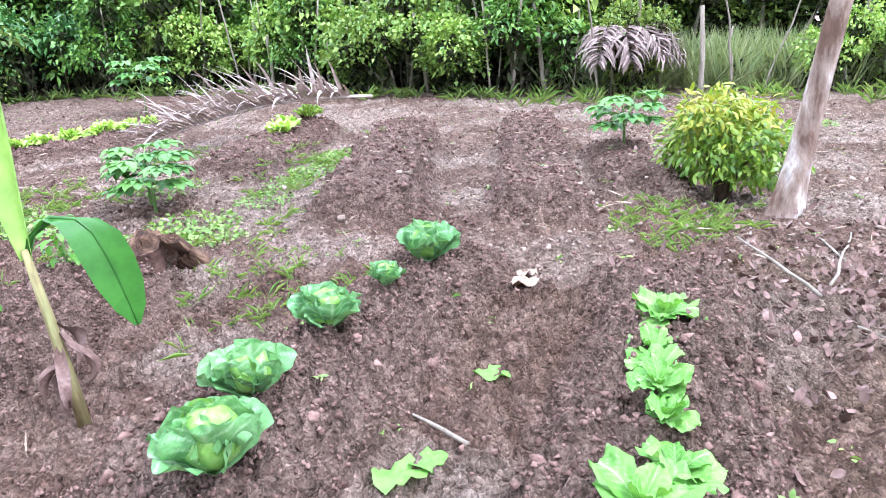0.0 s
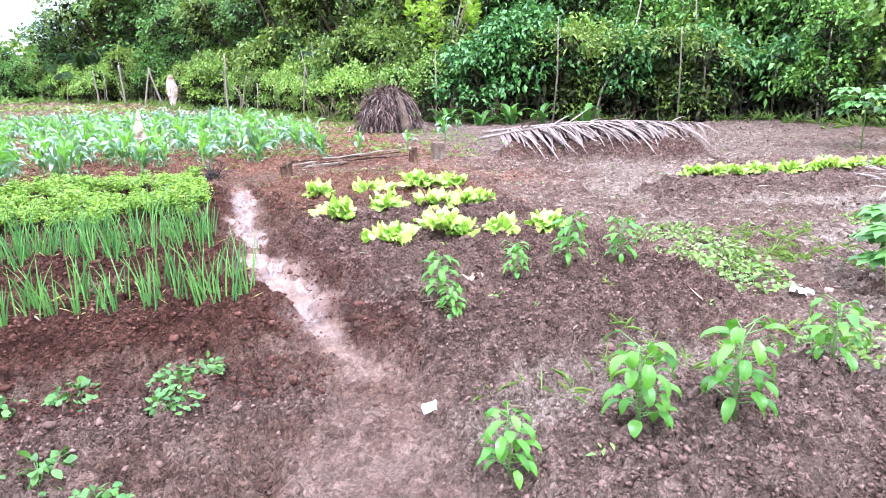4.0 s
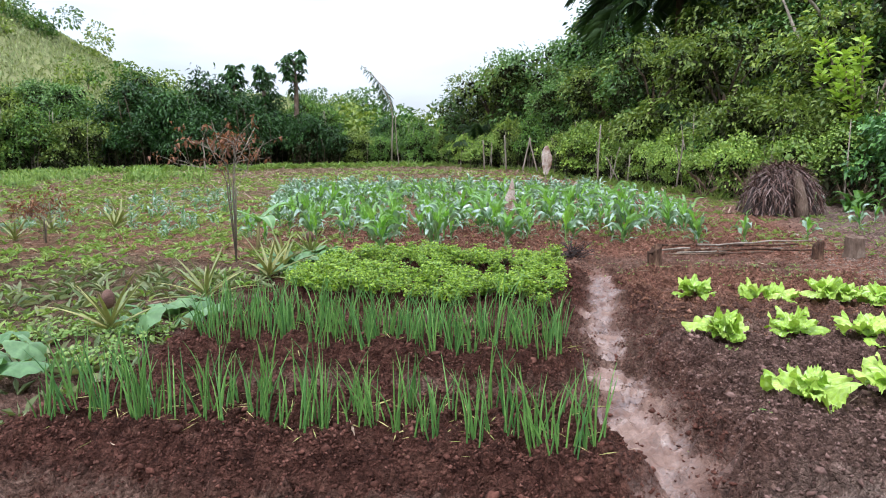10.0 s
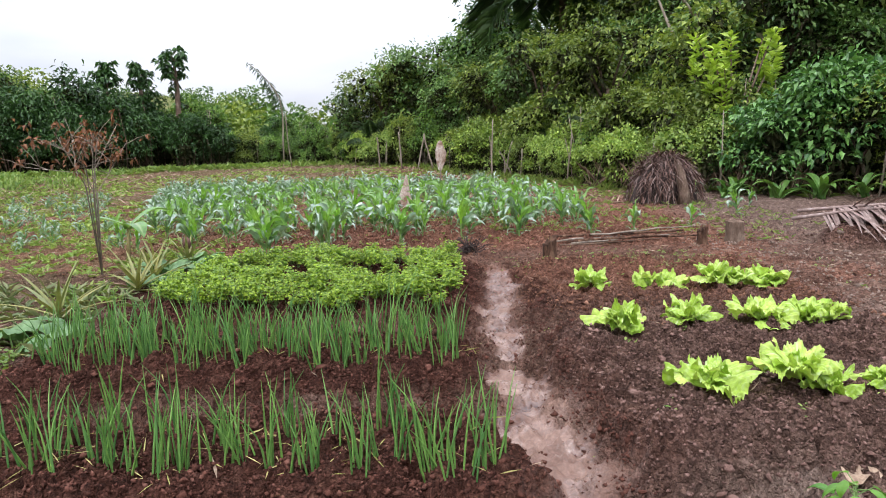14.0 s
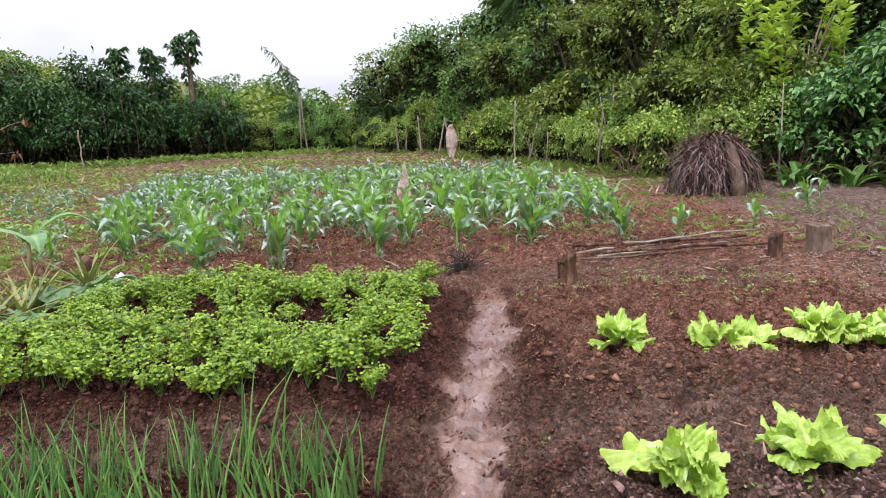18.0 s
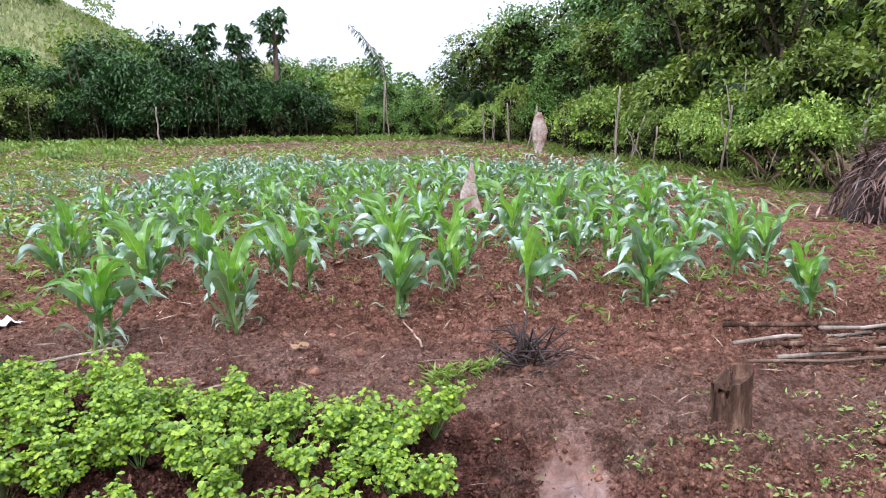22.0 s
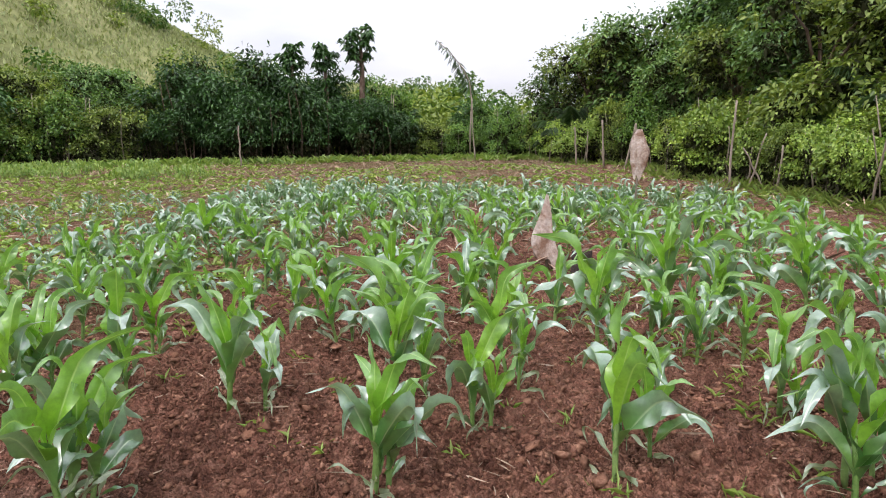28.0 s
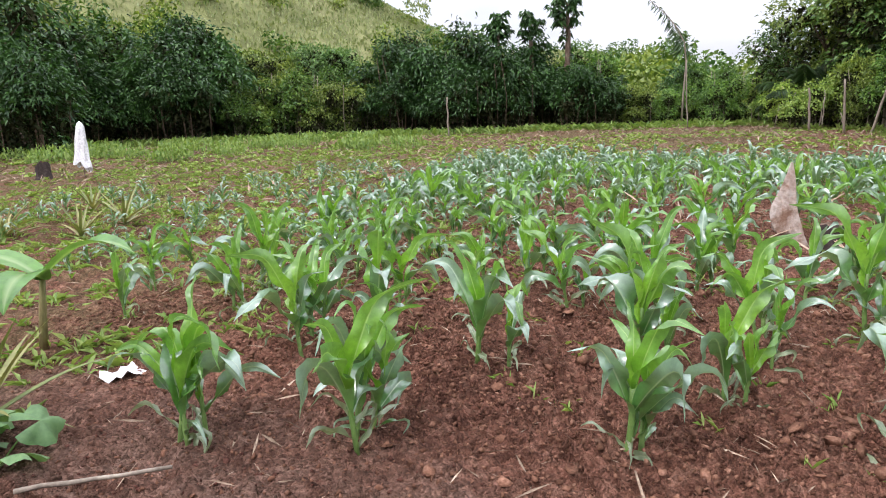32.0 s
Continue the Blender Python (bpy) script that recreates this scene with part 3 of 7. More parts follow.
def rise(x, y):
    """The field climbs gently to the north-west."""
    u = -0.75 * x + 0.66 * (y - 12) - 2
    return 0.15 * smooth(0, 26, u)


def rough_field(x, y):
    near = smooth(22, 12, np.hypot(x - 2, y - 5))
    lump = 0.06 * fbm(x * 3.1, y * 3.1, 3, 3) + 0.13 * (np.abs(fbm(x * 7.5, y * 7.5, 11, 3)) - 0.16)
    crumb = 0.125 * (np.abs(fbm(x * 15, y * 15, 61, 2)) - 0.18) + 0.075 * (np.abs(fbm(x * 29, y * 29, 65, 1)) - 0.15)
    inner = smooth(4.2, 3.2, x) * smooth(-3.2, -2.4, x) * smooth(12.5, 11, y) * smooth(-3.2, -2.4, y)
    flat = 1 - 0.5 * smooth(8.4, 8.8, y) * smooth(10.2, 9.5, y)
    return lump * near * flat + crumb * inner * flat + 0.08 * fbm(x * 0.5, y * 0.5, 21, 2)


def height(x, y):
    x, y = np.asarray(x, float), np.asarray(y, float)
    h, cover = bed_field(x, y)
    p = path_cover(x, y)
    return h * (1 - p) + rough_field(x, y) * (1 - 0.45 * p) - 0.03 * p + rise(x, y)


def gz(x, y):
    return float(height(np.array([x]), np.array([y]))[0])


def lines(stops):
    """Grid lines: dense stretches, then wider and wider."""
    out = [stops[0][0]]
    for a, b, step in stops:
        out += list(np.linspace(a, b, max(2, int(round((b - a) / step)) + 1))[1:])
    return np.array(out)


def build_ground():
    grow = np.cumsum(1.0 * 1.28 ** np.arange(24))
    xs = np.concatenate([-30 - grow[::-1], lines([(-30, -11, 0.5), (-11, -3.2, 0.12), (-3.2, -2.2, 0.05), (-2.2, 3.4, 0.018), (3.4, 5.0, 0.05), (5.0, 9.5, 0.09), (9.5, 17, 0.18), (17, 30, 0.6)]), 30 + grow])
    ys = np.concatenate([-20 - grow[::-1], lines([(-20, -6, 0.5), (-6, -2.8, 0.1), (-2.8, -0.2, 0.022), (-0.2, 10.8, 0.018), (10.8, 13, 0.05), (13, 18, 0.12), (18, 26, 0.3), (26, 50, 0.8)]), 50 + grow])
    X, Y = np.meshgrid(xs, ys)
    x, y = X.ravel(), Y.ravel()
    z = height(x, y)
    w = len(xs)
    i = (np.arange(len(ys) - 1)[:, None] * w + np.arange(w - 1)[None]).ravel()
    me = quick("ground", np.stack([x, y, z], 1), np.stack([i, i + 1, i + 1 + w, i + w], 1), "soil")
    h, cover = bed_field(x, y)
    p = path_cover(x, y)
    spread = fbm(x * 0.8, y * 0.8, 41)
    between = (1 - cover) * smooth(-0.1, 0.25, fbm(x * 1.3, y * 1.3, 51) + 0.12) * smooth(10, 8.5, y + 0 * x) * 0.8
    strip = 0.75 * smooth(8.3, 8.7, y) * smooth(9.9, 9.2, y + 0.25 * spread) * smooth(-3.2, -2.2, x) * smooth(4.2, 3.2, x)
    between = np.maximum(between, strip * (1 - cover))
    aside = 0.85 * smooth(0.42, 0.2, np.abs(y - 2.55 + 0.2 * spread)) * smooth(-2.4, -1.6, x) * smooth(1.1, 0.7, x)
    between = np.maximum(between, aside * (1 - cover))
    pale = ((1 - cover) * 0.85 * smooth(2.2, 1.4, np.abs(y + 0.15 - 0.1 * x)) * smooth(0.6, 1.6, x) * smooth(11, 8, x))
    trod = np.clip(np.maximum(p**1.7 * (1 - 0.45 * smooth(5.6, 7.0, y)) * (1 - 0.55 * smooth(2.3, 1.0, y)), between), 0, 1)
    wet = np.clip(p**1.3 * smooth(8.9, 8.0, y) * (0.15 + 0.85 * smooth(2.0, 3.4, y)) * smooth(-0.5, 0.6, y), 0, 1)
    east = np.maximum(smooth(3.2, 5.5, x + 0.6 * spread), 0.66 * smooth(0.8, 1.8, x + 0.6 * spread) * smooth(9.4, 7.8, y)) * (0.38 + 0.62 * (1 - cover)) * (1 - 0.5 * smooth(5.0, 8.5, y + spread))
    south = smooth(-2.4, -3.4, y) * 0.8
    field = np.clip(smooth(7.9, 9.0, y + 2.0 * smooth(0.9, 1.5, x)) * (0.85 + 0.7 * spread) * smooth(6, 4, x) * smooth(60, 40, y), 0, 1)
    brown = 0.42 * smooth(3.0, 1.4, y) + 0 * x
    blue = np.clip(np.maximum(np.maximum(east, south), np.maximum(pale, brown)), 0, 1)
    green = np.clip(smooth(9, 16, np.hypot(x, y - 9)) * 0.42 + smooth(-2.7, -4.0, x) * 0.55, 0, 1)
    green = np.where((x > 4) & (y < 14), green * 0.25, green)
    col = me.attributes.new("kind", "FLOAT_COLOR", "POINT")
    col.data.foreach_set("color", np.stack([trod, wet, blue, np.ones_like(x)], 1).astype(np.float32).ravel())
    g = me.attributes.new("green", "FLOAT", "POINT")
    g.data.foreach_set("value", green.astype(np.float32))
    d = me.attributes.new("field", "FLOAT", "POINT")
    d.data.foreach_set("value", field.astype(np.float32))
    tagged(new("ground", me), "red-brown tilled garden soil with raised beds and a wet path", "ground", kind="structure")


build_ground()

# ---- placing ----
CACHE = {}


def place(key, build, x, y, turn=0.0, size=1.0, lean=(0, 0), sink=0.0, z=None, stretch=1.0, label="", spread=1.0):
    """The first call builds a kind of thing; later ones copy it."""
    m = pose(x, y, (gz(x, y) if z is None else z) - sink, lean[0], lean[1], turn)
    s = Vector((size * spread, size * spread, size * stretch))
    if key not in CACHE:
        ob = build()
        ob.matrix_basis = m @ Matrix.Diagonal((*s, 1))
        CACHE[key] = (ob, s)
        if label:
            tagged(ob, label)
        return ob
    first, s0 = CACHE[key]
    ob = copy_thing(first, m @ Matrix.Diagonal((s[0] / s0[0], s[1] / s0[1], s[2] / s0[2], 1)))
    if label:
        tagged(ob, label)
    return ob


def root(name, label, category, group=""):
    ob = new(name)
    ob.empty_display_size = 0.1
    return tagged(ob, label, category, group)


def one(v, f, name, material, smooth=True):
    return Mesh().add(v, f).data(name, material, smooth)


# ---- maize ----
def maize_leaf(r, long, width, up, bow, turn, at):
    """A maize leaf: stands up from the sheath, bows over late, with a wavy margin and a sunk midrib."""
    rows, p, a = [], np.zeros(2), up
    segs, ph, tw = 16, r.uniform(0, 6), r.normal() * 1.25
    kink = r.uniform(0.48, 0.74)
    for i in range(segs + 1):
        u = i / segs
        w = width / 2 * (0.35 + 0.65 * min(1, u / 0.4)) * (1 if u < 0.45 else max(0.015, 1 - ((u - 0.45) / 0.55) ** 1.4))
        nx, nz = -math.sin(a), math.cos(a)
        row = []
        for s in (-1, -0.55, -0.12, 0, 0.12, 0.55, 1):
            lift = (0.8 - 0.6 * u) * w * abs(s) + 0.78 * w * s * abs(s) * math.sin(ph + 15 * u + (2 if s > 0 else 0))
            ct, st = math.cos(tw * u * 2), math.sin(tw * u * 2)
            side, v = s * w * ct - lift * st, s * w * st + lift * ct
            row.append((p[0] + nx * v, side, p[1] + nz * v))
        rows.append(row)
        p = p + long / segs * np.array([math.cos(a), math.sin(a)])
        a -= bow / segs * (0.2 + 3.9 * math.exp(-((u - kink) / 0.11) ** 2))
    v, f = sheet(rows)
    c, s = math.cos(turn), math.sin(turn)
    return v @ np.array([[c, s, 0], [-s, c, 0], [0, 0, 1]]) + at, f


def ribbed(me, across, rows=17):
    """Marks the pale midrib on a leaf mesh whose rows have so many points."""
    w = np.zeros(len(me.vertices), np.float32)
    w[across // 2 :: across] = 1.0
    u = np.tile(np.repeat(np.linspace(0, 1, rows), across), len(w) // (rows * across) + 1)[: len(w)]
    # Weight of the painted tip sheen, rising along the leaf
    me.attributes.new("tip", "FLOAT", "POINT").data.foreach_set("value", (0.85 * smooth(0.2, 0.75, u)).astype(np.float32))
    me.attributes.new("rib", "FLOAT", "POINT").data.foreach_set("value", w)
    return me


def maize(seed, tall, joined=False):
    def build():
        r = np.random.default_rng(seed)
        ob = root("maize_plant", "young maize plant with arching blue-green leaves on red soil", "maize", "maize in the field")
        h = 0.33 * tall
        whole, heart = Mesh(), Mesh()
        bend = r.uniform(-0.03, 0.03, 2)
        pts = [(bend[0] * u * u, bend[1] * u * u, h * u - 0.03) for u in np.linspace(0, 1, 6)]
        part("stem", one(*tube(pts, np.linspace(0.013, 0.010, 6), 7), "maize_stem", "maize_stem"), ob)
        n = int(8 + r.integers(0, 3))
        base = r.uniform(0, 6.28)
        for k in range(n):
            u = k / (n - 1)
            turn = base + (k % 2) * math.pi + r.normal() * 0.55
            at = np.array([bend[0] * u * u, bend[1] * u * u, h * (0.08 + 0.88 * u) - 0.03])
            if k < 3:
                v, f = maize_leaf(r, r.uniform(0.20, 0.34) * tall, r.uniform(0.022, 0.036) * tall, 0.55 + r.normal() * 0.25, 2.0 + r.normal() * 0.5, turn, at)
            else:
                long = (0.35 + 0.17 * math.sin(math.pi * (0.15 + 0.6 * u))) * tall * r.uniform(0.8, 1.15)
                wide = (0.056 + 0.032 * math.sin(math.pi * min(1, u))) * tall * r.uniform(0.85, 1.2)
                v, f = maize_leaf(r, long, wide, 0.92 + 0.44 * u + r.normal() * 0.14, 2.5 - 0.9 * u + r.normal() * 0.45, turn, at)
            if joined:
                (heart if k > n - 4 else whole).add(v, f)
            else:
                part("leaf", ribbed(one(v, f, "maize_leaf", "maize_old" if k < 3 else "maize_young" if k > n - 4 else "maize_leaf"), 7), ob)
        if joined:
            part("foliage", ribbed(whole.data("maize_foliage", "maize_leaf"), 7), ob)
            part("heart", ribbed(heart.data("maize_heart", "maize_young"), 7), ob, "bright young leaves")
        return ob
    return build


MAIZE = [maize(100 + k, t) for k, t in enumerate((1.0, 0.92, 1.08, 0.85, 1.0, 0.78, 1.12, 0.95, 1.05, 0.9))]
FAR_MAIZE = [maize(140 + k, 0.85 + 0.03 * k, True) for k in range(10)]
NEAR_MAIZE = [(-0.28, 10.09, 1.3), (0.62, 10.48, 1.1), (1.47, 10.65, 1.15), (-1.28, 10.52, 1.15), (-1.32, 9.60, 1.2), (-1.18, 9.46, 1.0), (-2.0, 9.18, 1.15), (-1.92, 9.26, 0.9),
              (2.52, 10.55, 1.0), (1.25, 12.2, 1.0), (0.98, 12.1, 0.9), (-0.52, 10.9, 1.1), (-0.85, 11.86, 1.05), (-1.78, 12.0, 1.1), (-2.45, 10.40, 1.1), (-3.0, 11.72, 1.0), (2.3, 11.65, 1.0), (1.98, 14.3, 1.0),
              (-2.27, 10.15, 1.0), (3.2, 10.52, 0.85), (4.3, 11.15, 0.7), (5.75, 12.8, 0.75), (6.05, 15.8, 0.7), (6.6, 14.2, 0.7), (8.6, 17.2, 1.0), (-4.27, 11.54, 0.95), (-4.9, 11.2, 0.8), (-4.05, 10.05, 0.8), (0.80, 13.3, 1.5), (0.95, 13.6, 1.25),
              (0.01, 12.6, 1.05), (0.75, 10.62, 0.8), (1.6, 10.78, 0.9), (-0.42, 11.05, 0.8), (-1.18, 10.68, 0.9)]


def maize_tuft(seed):
    r = np.random.default_rng(seed)
    m = Mesh()
    for k in range(9):
        u = k / 8
        m.add(*maize_leaf(r, (0.27 + 0.25 * math.sin(math.pi * (0.2 + 0.62 * u))) * r.uniform(0.8, 1.2), 0.06 * r.uniform(0.85, 1.2), 0.72 + 0.68 * u + r.normal() * 0.2, 2.9 - 1.2 * u, (k % 2) * math.pi + r.normal() * 0.6, np.array([0, 0, 0.33 * (0.08 + 0.86 * u) - 0.03])))
    return np.concatenate(m.v), m.f


def build_maize():
    r = np.random.default_rng(3)
    spots = list(NEAR_MAIZE)
    for row in range(20):
        y = 10.75 + row * 0.60
        left, right = -4.4 - 0.22 * row, 2.6 + 0.16 * row - 0.012 * row * row
        x = left + r.uniform(0, 0.6)
        while x < right:
            px, py = x + r.normal() * 0.1, y + 0.05 * x + r.normal() * 0.11
            if all((px - a) ** 2 + (py - b) ** 2 > 0.13 for a, b, _ in spots) and not (-0.9 < px < 0.2 and 13.3 < py < 15.1):
                spots.append((px, py, r.uniform(0.75, 1.12) * (1.0 if row < 9 else 0.92)))
                if r.random() < 0.7:
                    spots.append((px + r.uniform(0.05, 0.12), py + r.uniform(-0.08, 0.08), r.uniform(0.55, 0.9)))
            x += r.uniform(0.36, 0.58)
    for _ in range(120):
        x, y = r.uniform(-11.5, -4.2), r.uniform(10.6, 20)
        spots.append((x, y, r.uniform(0.32, 0.62)))
    spots.sort(key=lambda q: q[1] + (20 if q[0] < -5 else 0))
    rest = spots[290:]
    v0 = [maize_tuft(180 + k) for k in range(4)]
    vs, fs, count = [], [], 0
    for k, (x, y, s) in enumerate(rest):
        v, f = v0[k % 4]
        a = r.uniform(0, 6.28)
        c, w = math.cos(a), math.sin(a)
        vs.append(v @ np.array([[c, w, 0], [-w, c, 0], [0, 0, 1]]) * s + (x, y, gz(x, y)))
        fs.append(np.array(f) + count)
        count += len(v)
    me = ribbed(quick("young_maize", np.concatenate(vs), np.concatenate(fs), "maize_leaf"), 7)
    tagged(new("young_maize", me), "small maize plants across the far field", "maize", kind="stuff")
    for k, (x, y, s) in enumerate(NEAR_MAIZE[:18:2]):
        a = r.uniform(0, 6.28)
        x, y = x + 0.08 * math.cos(a), y + 0.08 * math.sin(a)
        place(f"maizeTrue{k % 10}", FAR_MAIZE[k % 10], x, y, r.uniform(0, 360), s * r.uniform(0.7, 0.95), (r.normal() * 6, r.normal() * 6))
    for k, (x, y, s) in enumerate(spots[:290]):
        far = y > 12.3 or x < -4.6
        place(f"maize{far}{k % 10}", FAR_MAIZE[k % 10] if far else MAIZE[k % 10], x, y, r.uniform(0, 360), s, (r.normal() * 4, r.normal() * 4))


build_maize()


# ---- spring onions ----
def onion(seed):
    def build():
        r = np.random.default_rng(seed)
        ob = root("spring_onion", "clump of upright hollow green spring onion leaves", "spring onion", "spring onions in the beds")
        for k in range(int(r.integers(7, 12))):
            turn, lean, h = r.uniform(0, 6.28), abs(r.normal()) * 0.11 + 0.02, r.uniform(0.2, 0.42)
            u = np.linspace(0, 1, 6)
            bend = 0.7 * r.random() ** 2
            out = h * (np.sin(lean) * u + bend * u**3 * 0.5)
            x0, y0 = r.normal(0, 0.034, 2)
            pts = np.stack([x0 + np.cos(turn) * out, y0 + np.sin(turn) * out, h * u * math.cos(lean) - 0.02], 1)
            part("leaf", one(*tube(pts, [0.0040, 0.0050, 0.0048, 0.0040, 0.0026, 0.0008], 6, False), "onion_leaf", "onion_leaf"), ob)
        return ob
    return build


ONION = [onion(200 + k) for k in range(6)]


def build_onions():
    r = np.random.default_rng(5)
    k = 0
    for x0, x1, y0, y1, count in ((-2.15, 0.60, 3.24, 3.20, 27), (-2.2, 0.52, 3.50, 3.42, 13), (-2.15, 0.44, 4.62, 4.60, 25), (-2.15, 0.42, 4.82, 4.80, 24), (-2.15, 0.40, 5.03, 5.0, 20)):
        for u in np.linspace(0, 1, count):
            x, y = x0 + (x1 - x0) * u + r.normal() * 0.035, y0 + (y1 - y0) * u + r.normal() * 0.05
            place(f"onion{k % 6}", ONION[k % 6], x, y, r.uniform(0, 360), r.uniform(0.8, 1.12), (r.normal() * 3, r.normal() * 3))
            k += 1


build_onions()


# ---- coriander ----
def coriander(seed):
    def build():
        r = np.random.default_rng(seed)
        ob = root("coriander_plant", "bushy bright green coriander with fine lobed leaves", "coriander", "coriander in the bed")
        m = Mesh()
        at, way = [], []
        for k in range(16):
            turn, lean, h = r.uniform(0, 6.28), r.uniform(0.05, 0.75), r.uniform(0.13, 0.25)
            tip = np.array([math.cos(turn) * math.sin(lean) * h, math.sin(turn) * math.sin(lean) * h, h * math.cos(lean)])
            m.add(*tube([(0, 0, -0.01), tip * 0.5 + (0, 0, 0.01), tip], [0.0022, 0.0018, 0.001], 3, False))
            for q in range(11):
                a = r.uniform(0, 6.28)
                p = tip * r.uniform(0.55, 1.05) + np.array([math.cos(a), math.sin(a), 0.2]) * r.uniform(0.006, 0.034)
                for w in (-0.9, 0, 0.9):
                    at.append(p)
                    way.append(np.array([math.cos(a + w), math.sin(a + w), r.uniform(-0.2, 0.45)]))
        part("stem", m.data("coriander_stem", "maize_stem"), ob)
        v, f = fine_leaves(np.array(at), np.array(way), r.uniform(0.015, 0.028, len(at)), 0.8, 0.3, r, 0.08)
        part("foliage", quick("coriander_foliage", v, f, "coriander_leaf"), ob)
        return ob
    return build


CORIANDER = [coriander(300 + k) for k in range(5)]


def build_coriander():
    r = np.random.default_rng(6)
    k = 0
    for y, x0, x1 in ((6.05, -1.7, 0.46), (6.26, -2.05, 0.48), (6.48, -2.15, 0.48), (6.70, -2.2, 0.48), (6.92, -2.0, 0.44), (7.48, -2.2, 0.46), (7.70, -2.25, 0.5), (7.93, -2.2, 0.52), (8.10, -1.8, 0.46)):
        for x in np.arange(x0, x1, 0.17):
            if r.random() < 0.05:
                continue
            place(f"coriander{k % 5}", CORIANDER[k % 5], x + r.normal() * 0.035, y + r.normal() * 0.04, r.uniform(0, 360), r.uniform(0.75, 1.1), (r.normal() * 5, r.normal() * 5))
            k += 1


build_coriander()


# ---- leafy heads ----
def lettuce_leaf(r, long, spread, up, bow, turn, base, frill=1.0, cup=0.05, across=25, segs=13, fine=27):
    """A fan-shaped leaf, narrow at the foot, crimped and frilled along its outer edge."""
    rows, ph = [], r.uniform(0, 6, 4)
    p, a = np.zeros(2), up
    path = []
    for i in range(segs + 1):
        path.append((p.copy(), a))
        p = p + long / segs * np.array([math.cos(a), math.sin(a)])
        a -= bow / segs * (0.3 + 1.4 * i / segs)
    for i in range(segs + 1):
        u = i / segs
        row = []
        for s in np.linspace(-1, 1, across):
            reach = 0.94 * u * (1 - 0.10 * s * s - 0.24 * s**6) * (1 + frill * u * (0.03 * math.sin(5 * s + ph[0]) + 0.014 * math.sin(fine * s + ph[1])))
            q = min(segs - 1e-6, reach * segs)
            k = int(q)
            (c0, a0), (c1, a1) = path[k], path[min(segs, k + 1)]
            c, ang = c0 + (c1 - c0) * (q - k), a0 + (a1 - a0) * (q - k)
            side = s * long * spread * (0.12 + 0.88 * u**0.75) * 0.5 * (1 + 0.05 * frill * math.sin(17 * u + ph[3]) * s * s)
            edge = u * (0.35 + 0.65 * max(u, abs(s)))
            lift = long * (cup * u * s * s + frill * (0.12 * edge**1.6 * math.sin(4.6 * s + ph[1]) + 0.05 * edge**2 * math.sin(11 * s + ph[0] + 2 * u) + 0.028 * edge**4 * math.sin(fine * s + ph[2] + 3 * u) + 0.035 * edge * math.sin(9 * u + 4 * s + ph[3])))
            row.append((c[0] - math.sin(ang) * lift, side, c[1] + math.cos(ang) * lift))
        rows.append(row)
    v, f = sheet(rows)
    c, s = math.cos(turn), math.sin(turn)
    return v @ np.array([[c, s, 0], [-s, c, 0], [0, 0, 1]]) + np.asarray(base, float), f


def veined(me, across, rows, strong=0.6):
    """Pale midrib and slanting side veins on a broad leaf."""
    n = len(me.vertices)
    s = np.abs(np.tile(np.linspace(-1, 1, across), n // across + 1)[:n])
    u = np.tile(np.repeat(np.linspace(0, 1, rows), across), n // (rows * across) + 1)[:n]
    side = np.abs((u * 5 - s * 2.2) % 1 - 0.5) * 2
    w = np.maximum(1 - smooth(0.0, 0.10, s), strong * smooth(0.66, 1.0, side) * smooth(1.0, 0.6, s))
    me.attributes.new("rib", "FLOAT", "POINT").data.foreach_set("value", w.astype(np.float32))
    return me


def lettuce(seed):
    def build():
        r = np.random.default_rng(seed)
        ob = root("lettuce", "yellow-green loose-leaf lettuce with frilly edges in dark soil", "lettuce", "lettuces in the beds")
        drift = r.uniform(0, 6.28)
        for k in range(14):
            u = k / 13
            if k < 7:
                long, up, bow = r.uniform(0.15, 0.25), r.uniform(0.3, 0.95), r.uniform(0.5, 2.1)
            else:
                long, up, bow = r.uniform(0.12, 0.20), r.uniform(0.95, 1.5), r.uniform(0.6, 2.4)
            base = (0.03 * math.cos(drift) * r.normal() + r.normal() * 0.02, 0.03 * math.sin(drift) * r.normal() + r.normal() * 0.02, 0.012 + 0.04 * u)
            v, f = lettuce_leaf(r, long, r.uniform(0.75, 1.3), up, bow, k * 2.4 + r.normal() * 0.9, base, r.uniform(1.1, 1.9), r.uniform(-0.1, 0.2), 73, 15, 42)
            v[:, 2] = np.maximum(v[:, 2], 0.004 + 0.015 * np.abs(np.sin(40 * v[:, 0] + 31 * v[:, 1])))
            part("leaf", veined(one(v, f, "lettuce_leaf", "lettuce_leaf"), 73, 16, 0.5), ob)
        return ob
    return build


LETTUCE = [lettuce(400 + k) for k in range(7)]
LETTUCES = [(1.68, 3.80, 1), (2.10, 3.78, 1.05), (2.24, 3.76, 0.9), (2.56, 3.76, 1), (3.02, 3.80, 1), (1.57, 4.95, 1.15), (2.02, 5.05, 1.1), (2.54, 5.08, 1.15), (2.88, 5.14, 1.0), (3.04, 5.22, 1.05), (2.98, 5.42, 0.9),
            (1.70, 6.70, 1.15), (2.26, 6.62, 1.15), (2.46, 6.66, 1.1), (2.84, 6.62, 1.15), (3.02, 6.66, 1.05), (3.34, 6.70, 1.2)]


